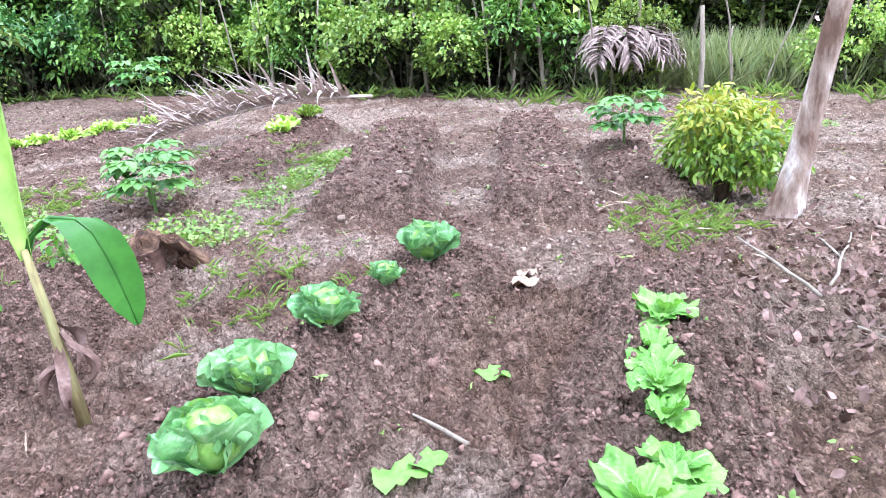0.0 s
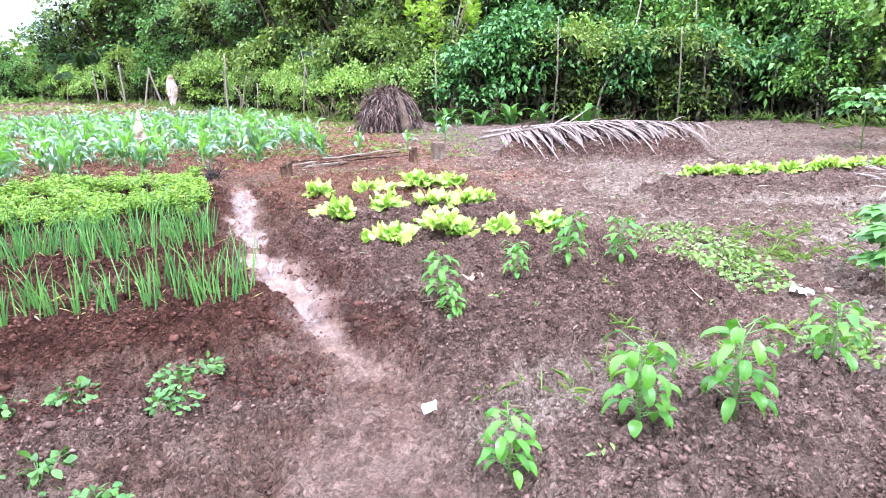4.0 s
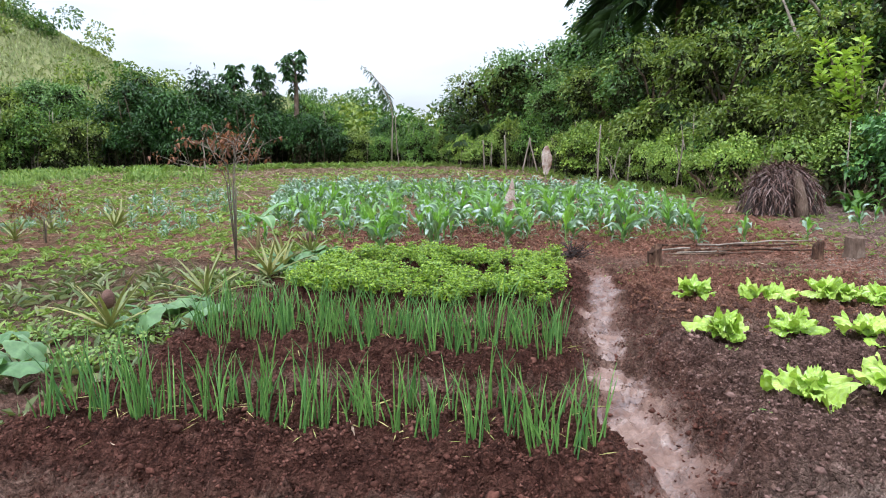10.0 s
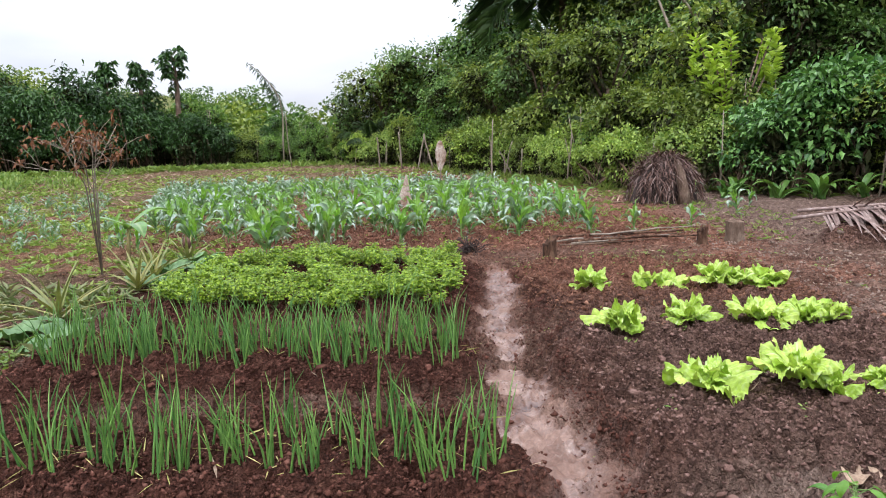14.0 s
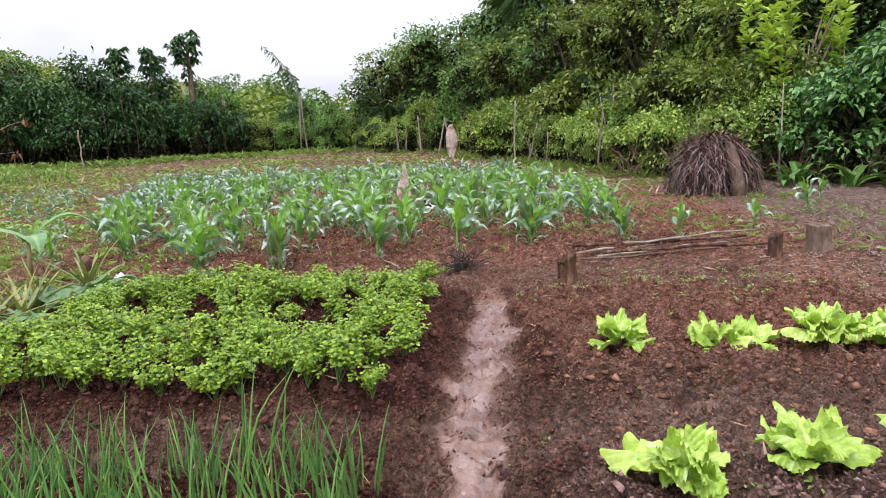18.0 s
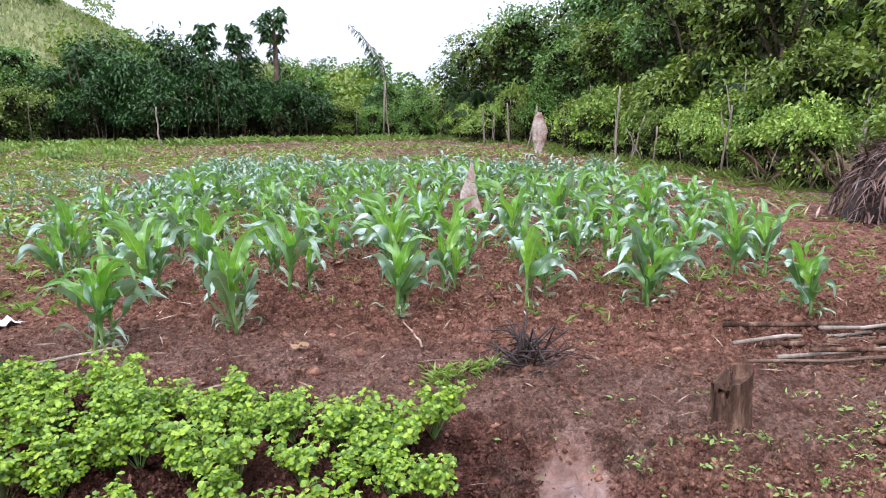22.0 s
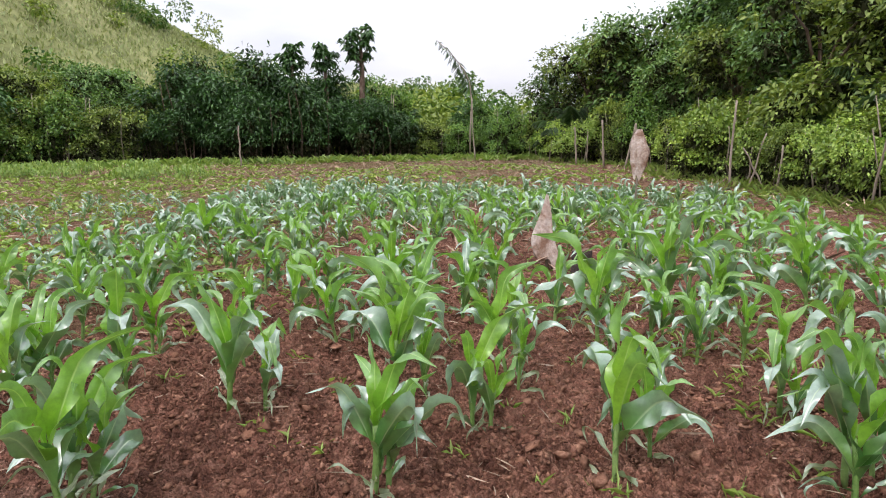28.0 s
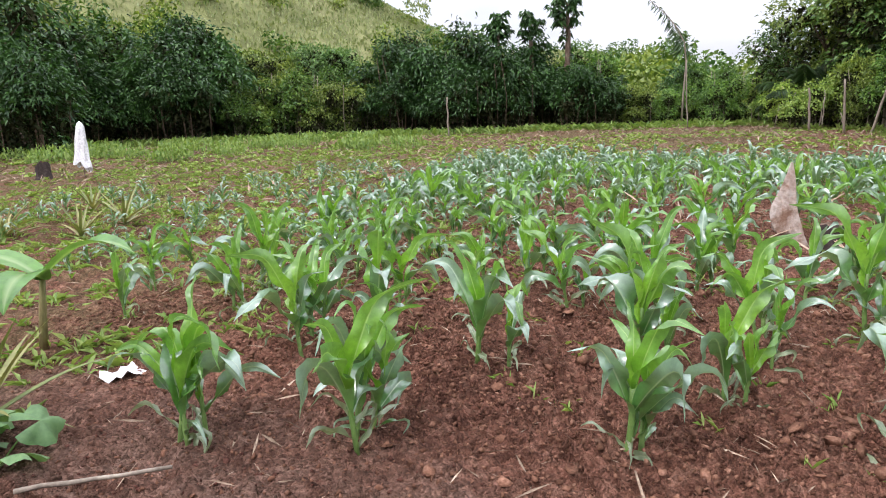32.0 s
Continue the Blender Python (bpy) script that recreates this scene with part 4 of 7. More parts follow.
def build_lettuce():
    r = np.random.default_rng(8)
    for k, (x, y, s) in enumerate(LETTUCES):
        place(f"lettuce{k % 7}", LETTUCE[k % 7], x, y, r.uniform(0, 360), s * r.uniform(0.80, 0.94))
    for k in range(13):
        x = 5.85 + k * 0.2 + r.normal() * 0.04
        place(f"lettuce{k % 7}", LETTUCE[k % 7], x, 5.17 - 0.22 * (x - 5.85) + r.normal() * 0.06, r.uniform(0, 360), r.uniform(0.6, 0.85))
    for x, y in ((7.1, 2.02), (7.35, 2.1), (8.5, 2.35), (8.65, 2.4)):
        place("lettuce1", LETTUCE[1], x, y, r.uniform(0, 360), 0.9)


build_lettuce()


def cabbage(seed):
    def build():
        r = np.random.default_rng(seed)
        ob = root("cabbage", "cabbage with a firm pale heart and bluish outer leaves", "cabbage", "cabbages in the bed")
        for k in range(11):
            u = k / 10
            v, f = lettuce_leaf(r, (0.20 - 0.02 * u) * r.uniform(0.88, 1.1), 1.3, 0.72 + 0.48 * u + 0.1 * r.normal(), -0.15 - 0.75 * u + 0.25 * r.normal(), k * 2.4 + r.normal() * 0.3, (0, 0, 0.012 + 0.02 * u), 0.85, 0.12 + 0.14 * u, 41, 28, 19)
            v[:, 2] = np.maximum(v[:, 2], 0.004)
            part("outer_leaf", veined(one(v, f, "cabbage_leaf", "cabbage_leaf"), 41, 29, 0.85), ob)
        for k in range(6):
            v, f = lettuce_leaf(r, 0.185 - 0.008 * k, 1.25, 0.62 + 0.05 * k, -1.75 - 0.10 * k, k * 2.4 + 1, (0, 0, 0.035), 0.35, 0.30, 31, 24, 11)
            part("heart_leaf", veined(one(v, f, "cabbage_heart", "cabbage_heart"), 31, 25, 0.85), ob, "pale wrapped heart leaf")
        a, b = np.meshgrid(np.linspace(0, 2 * np.pi, 25), np.linspace(0.02, 2.6, 14))
        rad = 0.078 * (1 + 0.04 * np.sin(3 * a + 4 * b) + 0.03 * np.sin(7 * a - 3 * b))
        rows = np.stack([rad * np.sin(b) * np.cos(a), rad * np.sin(b) * np.sin(a), 0.11 + rad * np.cos(b)], -1)
        part("heart", veined(one(*sheet(rows), "cabbage_core", "cabbage_heart"), 25, 14), ob, "round pale green heart")
        return ob
    return build


for k, (x, y, s) in enumerate(((1.41, -0.82, 1.1), (1.80, -0.70, 0.95), (2.40, -0.70, 1.02), (2.84, -0.80, 0.62), (3.25, -0.88, 1.1))):
    place(f"cabbage{k % 3}", cabbage(500 + k % 3), x, y, k * 77, s)


def mustard(seed):
    def build():
        r = np.random.default_rng(seed)
        ob = root("leaf_mustard", "light green leaf mustard with broad crinkled insect-bitten leaves", "leafy green", "mustard greens in the bed")
        for k in range(13):
            u = k / 12
            v, f = lettuce_leaf(r, (0.155 - 0.05 * u) * r.uniform(0.7, 1.2), r.uniform(0.7, 0.95), 0.35 + 0.85 * u + r.normal() * 0.2, 1.2 - 0.3 * u + r.normal() * 0.3, k * 2.4 + r.normal() * 0.5, (0, 0, 0.01 + 0.02 * u), 0.8, 0.06, 33, 20, 19)
            v[:, 2] = np.maximum(v[:, 2], 0.004)
            part("leaf", veined(one(v, f, "mustard_leaf", "mustard_leaf"), 33, 21), ob)
        return ob
    return build


for k, (x, y, s) in enumerate(((1.55, -1.95, 1.15), (1.72, -2.04, 1.0), (1.90, -2.02, 0.8), (2.02, -2.0, 0.75), (2.28, -2.02, 0.95), (2.42, -2.0, 0.8), (2.72, -2.05, 1.05), (2.85, -2.1, 0.9))):
    place(f"mustard{k % 3}", mustard(520 + k % 3), x, y, k * 61, s)


# ---- peppers and other bushy plants ----
def pepper(seed):
    def build():
        r = np.random.default_rng(seed)
        ob = root("pepper_plant", "young pepper plant with drooping glossy green leaves", "pepper plant", "peppers in the beds")
        h = 0.27
        part("stem", one(*tube([(0, 0, -0.02), (0.008, 0, h * 0.5), (0, 0.01, h)], [0.007, 0.006, 0.003], 6), "pepper_stem", "maize_stem"), ob)
        for k in range(34):
            u = 0.12 + 0.88 * (k / 33)
            turn = k * 2.4 + r.normal() * 0.3
            stalk = 0.03 + 0.045 * r.random()
            tip = np.array([math.cos(turn) * stalk, math.sin(turn) * stalk, h * u + stalk * 0.5])
            v, f = blade(r.uniform(0.05, 0.09), r.uniform(0.028, 0.042), -0.35 + r.normal() * 0.35, 1.3, turn, tip, 0.3, 6, 5, 0.04, r, 0.4)
            lf = part("leaf", one(v, f, "pepper_leaf", "pepper_leaf"), ob)
            part("stalk", one(*tube([(0, 0, h * u), tip * 0.5 + (0, 0, h * u * 0.5), tip], [0.0025, 0.002, 0.0015], 4, False), "pepper_stalk", "maize_stem"), lf)
        return ob
    return build


for k, (x, y, s) in enumerate(((1.52, 2.38, 0.95), (2.10, 2.62, 0.8), (2.50, 2.66, 1.1), (2.92, 2.70, 1.05), (1.22, 1.0, 0.95), (1.74, 0.98, 1.25), (2.10, 0.88, 1.3), (2.9, 1.12, 1.15), (1.52, 2.22, 0.7))):
    place(f"pepper{k % 4}", pepper(540 + k % 4), x, y, k * 83, s)


def leafy_clump(name, label, category, group, material, seed, count, spread, tall, size, wide=0.7):
    def build():
        r = np.random.default_rng(seed)
        ob = root(name, label, category, group)
        a, rad = r.uniform(0, 6.28, count), spread * np.sqrt(r.random(count))
        at = np.stack([np.cos(a) * rad, np.sin(a) * rad, tall * (0.25 + 0.75 * r.random(count)) * (1 - 0.5 * (rad / spread) ** 2)], 1)
        for p in at[:: max(1, count // 7)]:
            part("stem", one(*tube([(p[0] * 0.15, p[1] * 0.15, -0.01), (p[0] * 0.5, p[1] * 0.5, p[2] * 0.6), p], [0.003, 0.0025, 0.0015], 4, False), name + "_stem", "maize_stem"), ob)
        way = np.stack([np.cos(a), np.sin(a), r.uniform(-0.4, 0.5, count)], 1) + r.normal(size=(count, 3)) * 0.4
        v, f = fine_leaves(at, way, r.uniform(0.7, 1.25, count) * size, wide, 0.3, r)
        part("foliage", quick(name + "_foliage", v, f, material), ob)
        return ob
    return build


sweet = [leafy_clump("leafy_vegetable", "low clump of small dark green leaves on bare soil", "vegetable plant", "small plants by the path", "sweet_leaf", 560 + k, 70, 0.11, 0.11, 0.042) for k in range(2)]
for k, (x, y, s) in enumerate(((-0.94, 2.31, 1.1), (-0.6, 2.39, 1.0), (-0.27, 2.44, 1.0), (0.15, 2.36, 0.9), (0.3, 2.4, 0.8), (0.15, 2.12, 0.9), (-0.35, 1.9, 1.1), (-0.75, 1.75, 1.2), (-0.55, 1.4, 1.2), (-0.1, 1.45, 0.9))):
    place(f"sweet{k % 2}", sweet[k % 2], x, y, k * 50, s)
clover = [leafy_clump("broadleaf_weed", "spreading patch of low green broadleaf weeds", "weed", "weeds between the beds", "weed_leaf", 570 + k, 260, 0.28, 0.09, 0.032, 0.75) for k in range(3)]
for k, (x, y, s) in enumerate(((4.43, 3.92, 1.2), (3.9, 2.66, 1.3), (4.1, 2.95, 1.2), (4.3, 3.3, 1.1), (3.6, 2.95, 0.9), (3.7, 1.3, 1.2), (4.0, 1.0, 1.1), (4.3, 1.3, 1.2), (3.4, 1.6, 0.9), (5.2, 2.2, 1.2), (5.0, 1.1, 0.9), (5.6, 1.2, 0.9), (6.0, 1.1, 0.9), (6.6, 1.2, 1.0), (7.2, 1.3, 0.9), (6.1, 3.3, 1.0), (-2.9, 5.0, 1.0), (-3.2, 5.2, 1.2), (-2.8, 4.4, 1.0), (-3.6, 4.9, 1.1), (8.4, -3.6, 0.8), (9.5, -4.2, 0.9))):
    place(f"clover{k % 3}", clover[k % 3], x, y, k * 71, s)


# ---- pineapples, pumpkins ----
def pineapple(seed, fruit):
    def build():
        r = np.random.default_rng(seed)
        ob = root("pineapple_plant", "pineapple plant with stiff yellowish sword leaves", "pineapple plant", "pineapples beside the beds")
        for k in range(16):
            u = k / 15
            v, f = blade(r.uniform(0.42, 0.66), 0.042, 0.25 + 0.95 * u + r.normal() * 0.1, 0.6 - 0.4 * u, k * 2.4, (0, 0, 0.02 + 0.06 * u), 0.6, 8, 3, 0.0, r, 0.15)
            part("leaf", one(v, f, "pineapple_leaf", "pineapple_leaf"), ob)
        if fruit:
            a, b = np.meshgrid(np.linspace(0, 2 * np.pi, 17), np.linspace(0, np.pi, 15))
            rad = 0.055 * (1 + 0.12 * np.sin(8 * a + 6 * b) * np.sin(8 * a - 6 * b))
            rows = np.stack([rad * np.sin(b) * np.cos(a), rad * np.sin(b) * np.sin(a), 0.30 - 0.08 * np.cos(b)], -1)
            part("fruit", one(*sheet(rows), "pineapple_fruit", "debris"), ob, "small dark pineapple fruit")
            part("fruit_stalk", one(*tube([(0, 0, 0), (0, 0, 0.23)], [0.014, 0.012], 6), "pineapple_stalk", "maize_stem"), ob)
        return ob
    return build


for k, (x, y, s, fr) in enumerate(((-3.12, 5.0, 1.0, 1), (-2.92, 6.15, 1.05, 0), (-2.78, 7.3, 1.0, 0), (-2.85, 7.85, 1.0, 0), (-2.80, 8.70, 1.0, 1), (-8.15, 12.3, 1.2, 0), (-7.7, 11.5, 1.0, 0), (-8.6, 11.0, 1.1, 0), (-8.2, 9.7, 0.9, 0), (-3.0, 8.25, 0.9, 0), (-9.6, 12.6, 1.0, 0))):
    place(f"pine{fr}{k % 2}", pineapple(600 + k % 2, fr), x, y, k * 97, s)


def pumpkin_leaf(r, width):
    rows = []
    for u in np.linspace(0, 1, 7):
        a = np.linspace(-2.75, 2.75, 19)
        rad = width / 2 * u * (1 + 0.13 * np.cos(5 * a) * u)
        rows.append(np.stack([rad * np.cos(a) + 0.0 * u, rad * np.sin(a), 0.05 * width * u * np.cos(5 * a) - 0.18 * width * u * u + 0.03 * width * np.sin(9 * a) * u], 1))
    return sheet(rows)


def pumpkin(seed):
    def build():
        r = np.random.default_rng(seed)
        ob = root("pumpkin_vine", "pumpkin vine with large grey-green lobed leaves on the ground", "pumpkin vine", "pumpkin vines")
        for k in range(9):
            v, f = pumpkin_leaf(r, r.uniform(0.2, 0.3))
            a, rad, h = k * 2.4, 0.10 + 0.28 * r.random(), r.uniform(0.08, 0.2)
            tilt = Euler((r.normal() * 0.35, r.normal() * 0.35, r.uniform(0, 6.28))).to_matrix()
            at = np.array([math.cos(a) * rad, math.sin(a) * rad, h])
            lf = part("leaf", one(v @ np.array(tilt).T + at, f, "pumpkin_leaf", "pumpkin_leaf"), ob)
            part("stalk", one(*tube([(at[0] * 0.4, at[1] * 0.4, -0.02), at * 0.8, at], [0.006, 0.005, 0.004], 5, False), "pumpkin_stalk", "maize_stem"), lf)
        return ob
    return build


for k, (x, y, s) in enumerate(((-2.85, 5.45, 1.15), (-2.62, 8.35, 1.1), (-2.95, 8.4, 0.9), (-2.5, 8.5, 0.8), (-3.3, 4.05, 1.0), (-2.7, 7.6, 0.8))):
    place(f"pumpkin{k % 3}", pumpkin(620 + k % 3), x, y, k * 50, s)


# ---- banana plants ----
def banana_by_beds():
    r = np.random.default_rng(640)
    ob = thing("banana_plant", 1.83, 0.07, gz(1.83, 0.07), "young banana plant with one furled leaf and dead brown sheaths", "banana plant")
    pts = [(0, 0, -0.04), (-0.004, 0.015, 0.2), (-0.012, 0.035, 0.45), (-0.02, 0.06, 0.70)]
    part("pseudostem", one(*tube(pts, [0.027, 0.022, 0.018, 0.013], 9), "banana_stem", "banana_sheath"), ob, "pale green and brown sheathed stem")
    rows = []
    for u in np.linspace(0, 1, 18):
        w = 0.015 + 0.066 * math.sin(math.pi * min(1, 0.04 + 0.62 * u)) ** 1.2
        if u > 0.75:
            w *= 1 - 0.85 * ((u - 0.75) / 0.25) ** 2
        a = np.linspace(-2.0, 2.0, 11)
        w *= 0.93
        c = np.array([-0.02 - 0.05 * u, 0.06 + 0.015 * math.sin(3 * u), 0.66 + 0.93 * u])
        cross, deep = np.array([0.67, -0.74, 0]), np.array([0.74, 0.67, 0])
        rows.append([c + cross * w * math.sin(q) + deep * w * 0.55 * (math.cos(q) - 0.3) for q in a])
    part("furled_leaf", one(*sheet(rows), "banana_furled", "banana_furled"), ob, "pale green half-furled upright leaf")
    spine = np.array([(0.05, 0.115, 0.66), (0.075, 0.10, 0.74), (0.115, 0.04, 0.80), (0.155, -0.03, 0.785), (0.175, -0.07, 0.73), (0.19, -0.095, 0.64), (0.202, -0.115, 0.54), (0.213, -0.13, 0.44), (0.22, -0.14, 0.36)]) + np.array([-0.07, -0.055, 0])
    wide = [0.012, 0.014, 0.03, 0.07, 0.09, 0.092, 0.083, 0.056, 0.012]
    rows = []
    for c, w in zip(spine, wide):
        rows.append([c + np.array([0.80 * s, -0.52 * s, -0.08 * abs(s)]) * w + np.array([0.5, 0.6, 0]) * -0.35 * w * abs(s) for s in (-1, -0.6, -0.2, 0, 0.2, 0.6, 1)])
    lf = part("leaf", one(*sheet(rows), "banana_side_leaf", "banana_leaf"), ob, "drooping folded green leaf")
    part("midrib", one(*tube(spine, np.linspace(0.011, 0.003, len(spine)), 6), "banana_midrib", "banana_leaf"), lf)
    for k in range(5):
        v, f = blade(0.26, 0.045, -0.75, 1.5, 1.2 + k * 1.3, (-0.006, 0.02, 0.22 + 0.05 * k), 0.9, 9, 5, 0.4, r, 0.4)
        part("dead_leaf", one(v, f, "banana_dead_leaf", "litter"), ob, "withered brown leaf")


banana_by_beds()


def banana_in_field():
    r = np.random.default_rng(641)
    x, y = -3.9, 9.42
    ob = thing("banana_plant", x, y, gz(x, y), "small banana plant with three broad leaves among maize", "banana plant")
    part("pseudostem", one(*tube([(0, 0, -0.04), (0.02, 0.02, 0.22), (0.02, 0.05, 0.45)], [0.030, 0.024, 0.018], 9), "banana_stem_b", "banana_sheath"), ob)
    for turn, long, up, bow in ((0.6, 0.72, 0.85, 1.5), (3.7, 0.5, 0.75, 1.2), (5.5, 0.62, 0.55, 1.7)):
        v, f = blade(long, 0.24, up, bow, turn, (0.02, 0.05, 0.44), 0.22, 12, 7, 0.05, r, 0.5)
        part("leaf", ribbed(one(v, f, "banana_field_leaf", "banana_young"), 7, 13), ob)


banana_in_field()


# ---- dry palm fronds and heaps ----
def frond_pieces(r, length, leaflet, spread, droop, arch, count, width, flat):
    """The midrib and a list of leaflets of a palm frond along +x."""
    rachis = np.stack([np.linspace(0, length, 12), 0.06 * np.sin(np.linspace(0, 2, 12)), arch * np.sin(np.linspace(0, math.pi, 12))], 1)
    spine, out = tube(rachis, np.linspace(0.024, 0.006, 12), 6), []
    for side in (-1, 1):
        for k in range(count):
            u = 0.12 + 0.86 * k / count
            p = np.array([np.interp(u * length, rachis[:, 0], rachis[:, c]) for c in range(3)])
            turn = side * (spread * (1 - 0.45 * u) + r.normal() * 0.12)
            out.append(blade(leaflet * (0.55 + 0.6 * math.sin(math.pi * u)) * r.uniform(0.7, 1.2), width * r.uniform(0.7, 1.2), flat + r.normal() * 0.25, droop + r.normal() * 0.4, turn, p, 0.5, 6, 3, 0.0, r, 0.3))
    return spine, out


def dry_frond(x, y, turn, length, leaflet, spread, droop, arch, flat, material, label, lift=0.0, tilt=0.0, seed=1, count=46, apart=True, roll=0.0):
    r = np.random.default_rng(seed)
    spine, pieces = frond_pieces(r, length, leaflet, spread, droop, arch, count, 0.046, flat)
    ob = root("dry_palm_frond", label, "palm frond")
    ob.matrix_basis = pose(x, y, gz(x, y) + 0.03 + lift, 0, 0, turn) @ pose(0, 0, 0, roll, -tilt, 0)
    part("midrib", one(*spine, "frond_midrib", material), ob)
    if apart:
        for v, f in pieces:
            part("leaflet", one(v, f, "frond_leaflet", material), ob)
    else:
        m = Mesh()
        for v, f in pieces:
            m.add(v, f)
        part("thatch", m.data("frond_thatch", material), ob)


dry_frond(9.35, 1.75, 147, 3.3, 0.72, 0.85, 0.6, 0.16, 0.62, "grey_frond", "fallen grey-pink dry palm frond lying across a bed", 0.42, -4, 650, 84)
dry_frond(5.2, 9.70, -31, 3.6, 0.9, 1.35, 0.5, 0.10, -0.38, "faded_frond", "dry brown palm frond arched over a soil mound", 0.38, 2, 651, 70)
dry_frond(5.0, 9.45, -26, 3.0, 0.8, 1.2, 0.5, 0.12, -0.42, "faded_frond", "dry brown palm frond arched over a soil mound", 0.30, 3, 652, 60)
for k, turn in enumerate((195, 225, 255, 285, 315, 170)):
    dry_frond(13.9, -1.5, turn, 1.45, 0.55, 1.0, 1.6, 0.3, 0.1, "faded_frond", "dry straw-coloured palm thatch heaped by the hedge", 1.2, -26, 660 + k, 46, False)


def debris_heap():
    r = np.random.default_rng(670)
    x, y = 5.3, 15.4
    ob = thing("debris_heap", x, y, gz(x, y), "ragged heap of dead brown stalks over a rotten trunk", "heap", "", 0, 0.94)
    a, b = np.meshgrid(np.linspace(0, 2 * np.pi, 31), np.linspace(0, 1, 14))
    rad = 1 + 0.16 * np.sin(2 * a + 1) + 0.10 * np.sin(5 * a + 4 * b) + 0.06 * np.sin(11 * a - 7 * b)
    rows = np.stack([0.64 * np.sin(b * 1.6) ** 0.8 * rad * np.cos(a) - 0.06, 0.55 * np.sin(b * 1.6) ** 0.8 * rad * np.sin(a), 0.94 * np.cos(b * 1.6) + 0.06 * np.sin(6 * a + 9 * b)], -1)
    # Core uses the near-black twig colour, darker than the stalks over it
    part("core", one(*sheet(rows), "heap_core", "burnt_twig"), ob, "dark core under the stalks")
    pts = [(0.20, -0.62, -0.1), (0.20, -0.60, 0.25), (0.15, -0.50, 0.6), (0.10, -0.34, 0.95)]
    part("rotten_trunk", one(*tube(pts, [0.17, 0.12, 0.11, 0.07], 9), "heap_trunk", "bark"), ob, "grey rotten trunk stub inside the heap")
    rest = [Mesh(), Mesh(), Mesh()]
    for k in range(2000):
        t, h = r.uniform(0, 6.28), 1.12 * r.random() ** 0.7
        if abs((t + 1.25 + math.pi) % (2 * math.pi) - math.pi) < 0.24 and h < 0.8:
            continue
        out = math.sqrt(max(0.0, 1 - (h / 1.14) ** 2)) * (1.0 + 0.13 * math.sin(3 * t + 1) + 0.09 * math.sin(5 * t + 6 * h))
        at = (math.cos(t) * out * 0.78 - 0.06, math.sin(t) * out * 0.68, h)
        steep = 0.15 + 1.15 * (1 - h / 1.14)
        loose = k % 6 == 0
        v, f = blade(r.uniform(0.16, 0.48), r.uniform(0.008, 0.030), -steep + (r.uniform(0.2, 1.2) if loose else r.normal() * 0.35), r.uniform(0.1, 0.9), t + r.normal() * (1.6 if loose else 1.1), at, 0.5, 6, 3, 0.08, r, 0.2)
        v[:, 2] = np.maximum(v[:, 2], 0.01)
        if k < 300:
            part("stalk", one(v, f, "heap_stalk", ("debris", "litter", "faded_frond", "debris", "litter")[k % 5]), ob)
        else:
            rest[k % 3].add(v, f)
    for m, material in zip(rest, ("debris", "litter", "faded_frond")):
        part("loose_fibre", m.data("heap_fibre", material), ob)


debris_heap()


# ---- wood: stumps, trunks, sticks, stakes ----
def stump(x, y, rad, tall, label, seed, split=False, material="bark", lean=(0, 0)):
    r = np.random.default_rng(seed)
    ob = thing("tree_stump", x, y, gz(x, y), label, "stump")
    ob.rotation_euler[0], ob.rotation_euler[1] = radians(lean[0]), radians(lean[1])
    a = np.linspace(0, 2 * np.pi, 19)[:-1]
    lobes = 1 + 0.10 * np.sin(3 * a + seed) + 0.07 * np.sin(5 * a + 2 * seed)
    rows = []
    for u in np.linspace(-0.15, 1, 9):
        w = rad * lobes * (1 + 0.16 * max(0, 0.35 - u) / 0.35) * (1 + 0.03 * r.normal(size=18))
        top = tall * u + (u > 0.98) * (r.normal(size=18) * (0.09 if split else 0.03) * tall + (0.16 * tall * np.cos(a) - 0.3 * tall * np.exp(-((a - 4.2) / 0.35) ** 2) if split else 0))
        rows.append(np.stack([w * np.cos(a), w * np.sin(a), np.zeros(18) + top], 1))
    v, f = sheet(np.concatenate([np.array(rows), np.array(rows)[:, :1]], 1))
    part("trunk", one(v, f, "stump_trunk", material), ob)
    ring = np.array(rows[-1])
    rings = [ring * (s, s, 1) + (0, 0, -0.02 * (1 - s) * tall) for s in (1.0, 0.7, 0.35, 0.03)]
    v, f = sheet(np.concatenate([np.array(rings), np.array(rings)[:, :1]], 1))
    part("cut_face", one(v, f, "stump_face", "stump_bark" if split else "cut_wood"), ob, "weathered cut face")


stump(1.66, 8.74, 0.082, 0.23, "short dark weathered tree stump beside the path", 1, True, "stump_bark")
stump(3.83, 9.5, 0.065, 0.22, "short split stump beside a bundle of stalks", 2, True, "stump_bark")
stump(4.36, 9.72, 0.115, 0.28, "squat grey-brown tree stump with a flat cut", 3, False, "bark")
stump(-0.06, 14.72, 0.10, 0.30, "dark burnt stump among the maize", 4, False, "burnt_twig")
stump(3.52, 0.76, 0.08, 0.26, "broken rotting stump tilted beside a bed", 5, True, "stump_bark", (0, -48))
stump(3.35, 0.95, 0.12, 0.16, "low root mass of a rotting stump", 6, True, "debris", (0, -20))
stump(-17.0, 15.1, 0.17, 0.36, "black burnt stump at the far side of the field", 7, True, "burnt_twig")


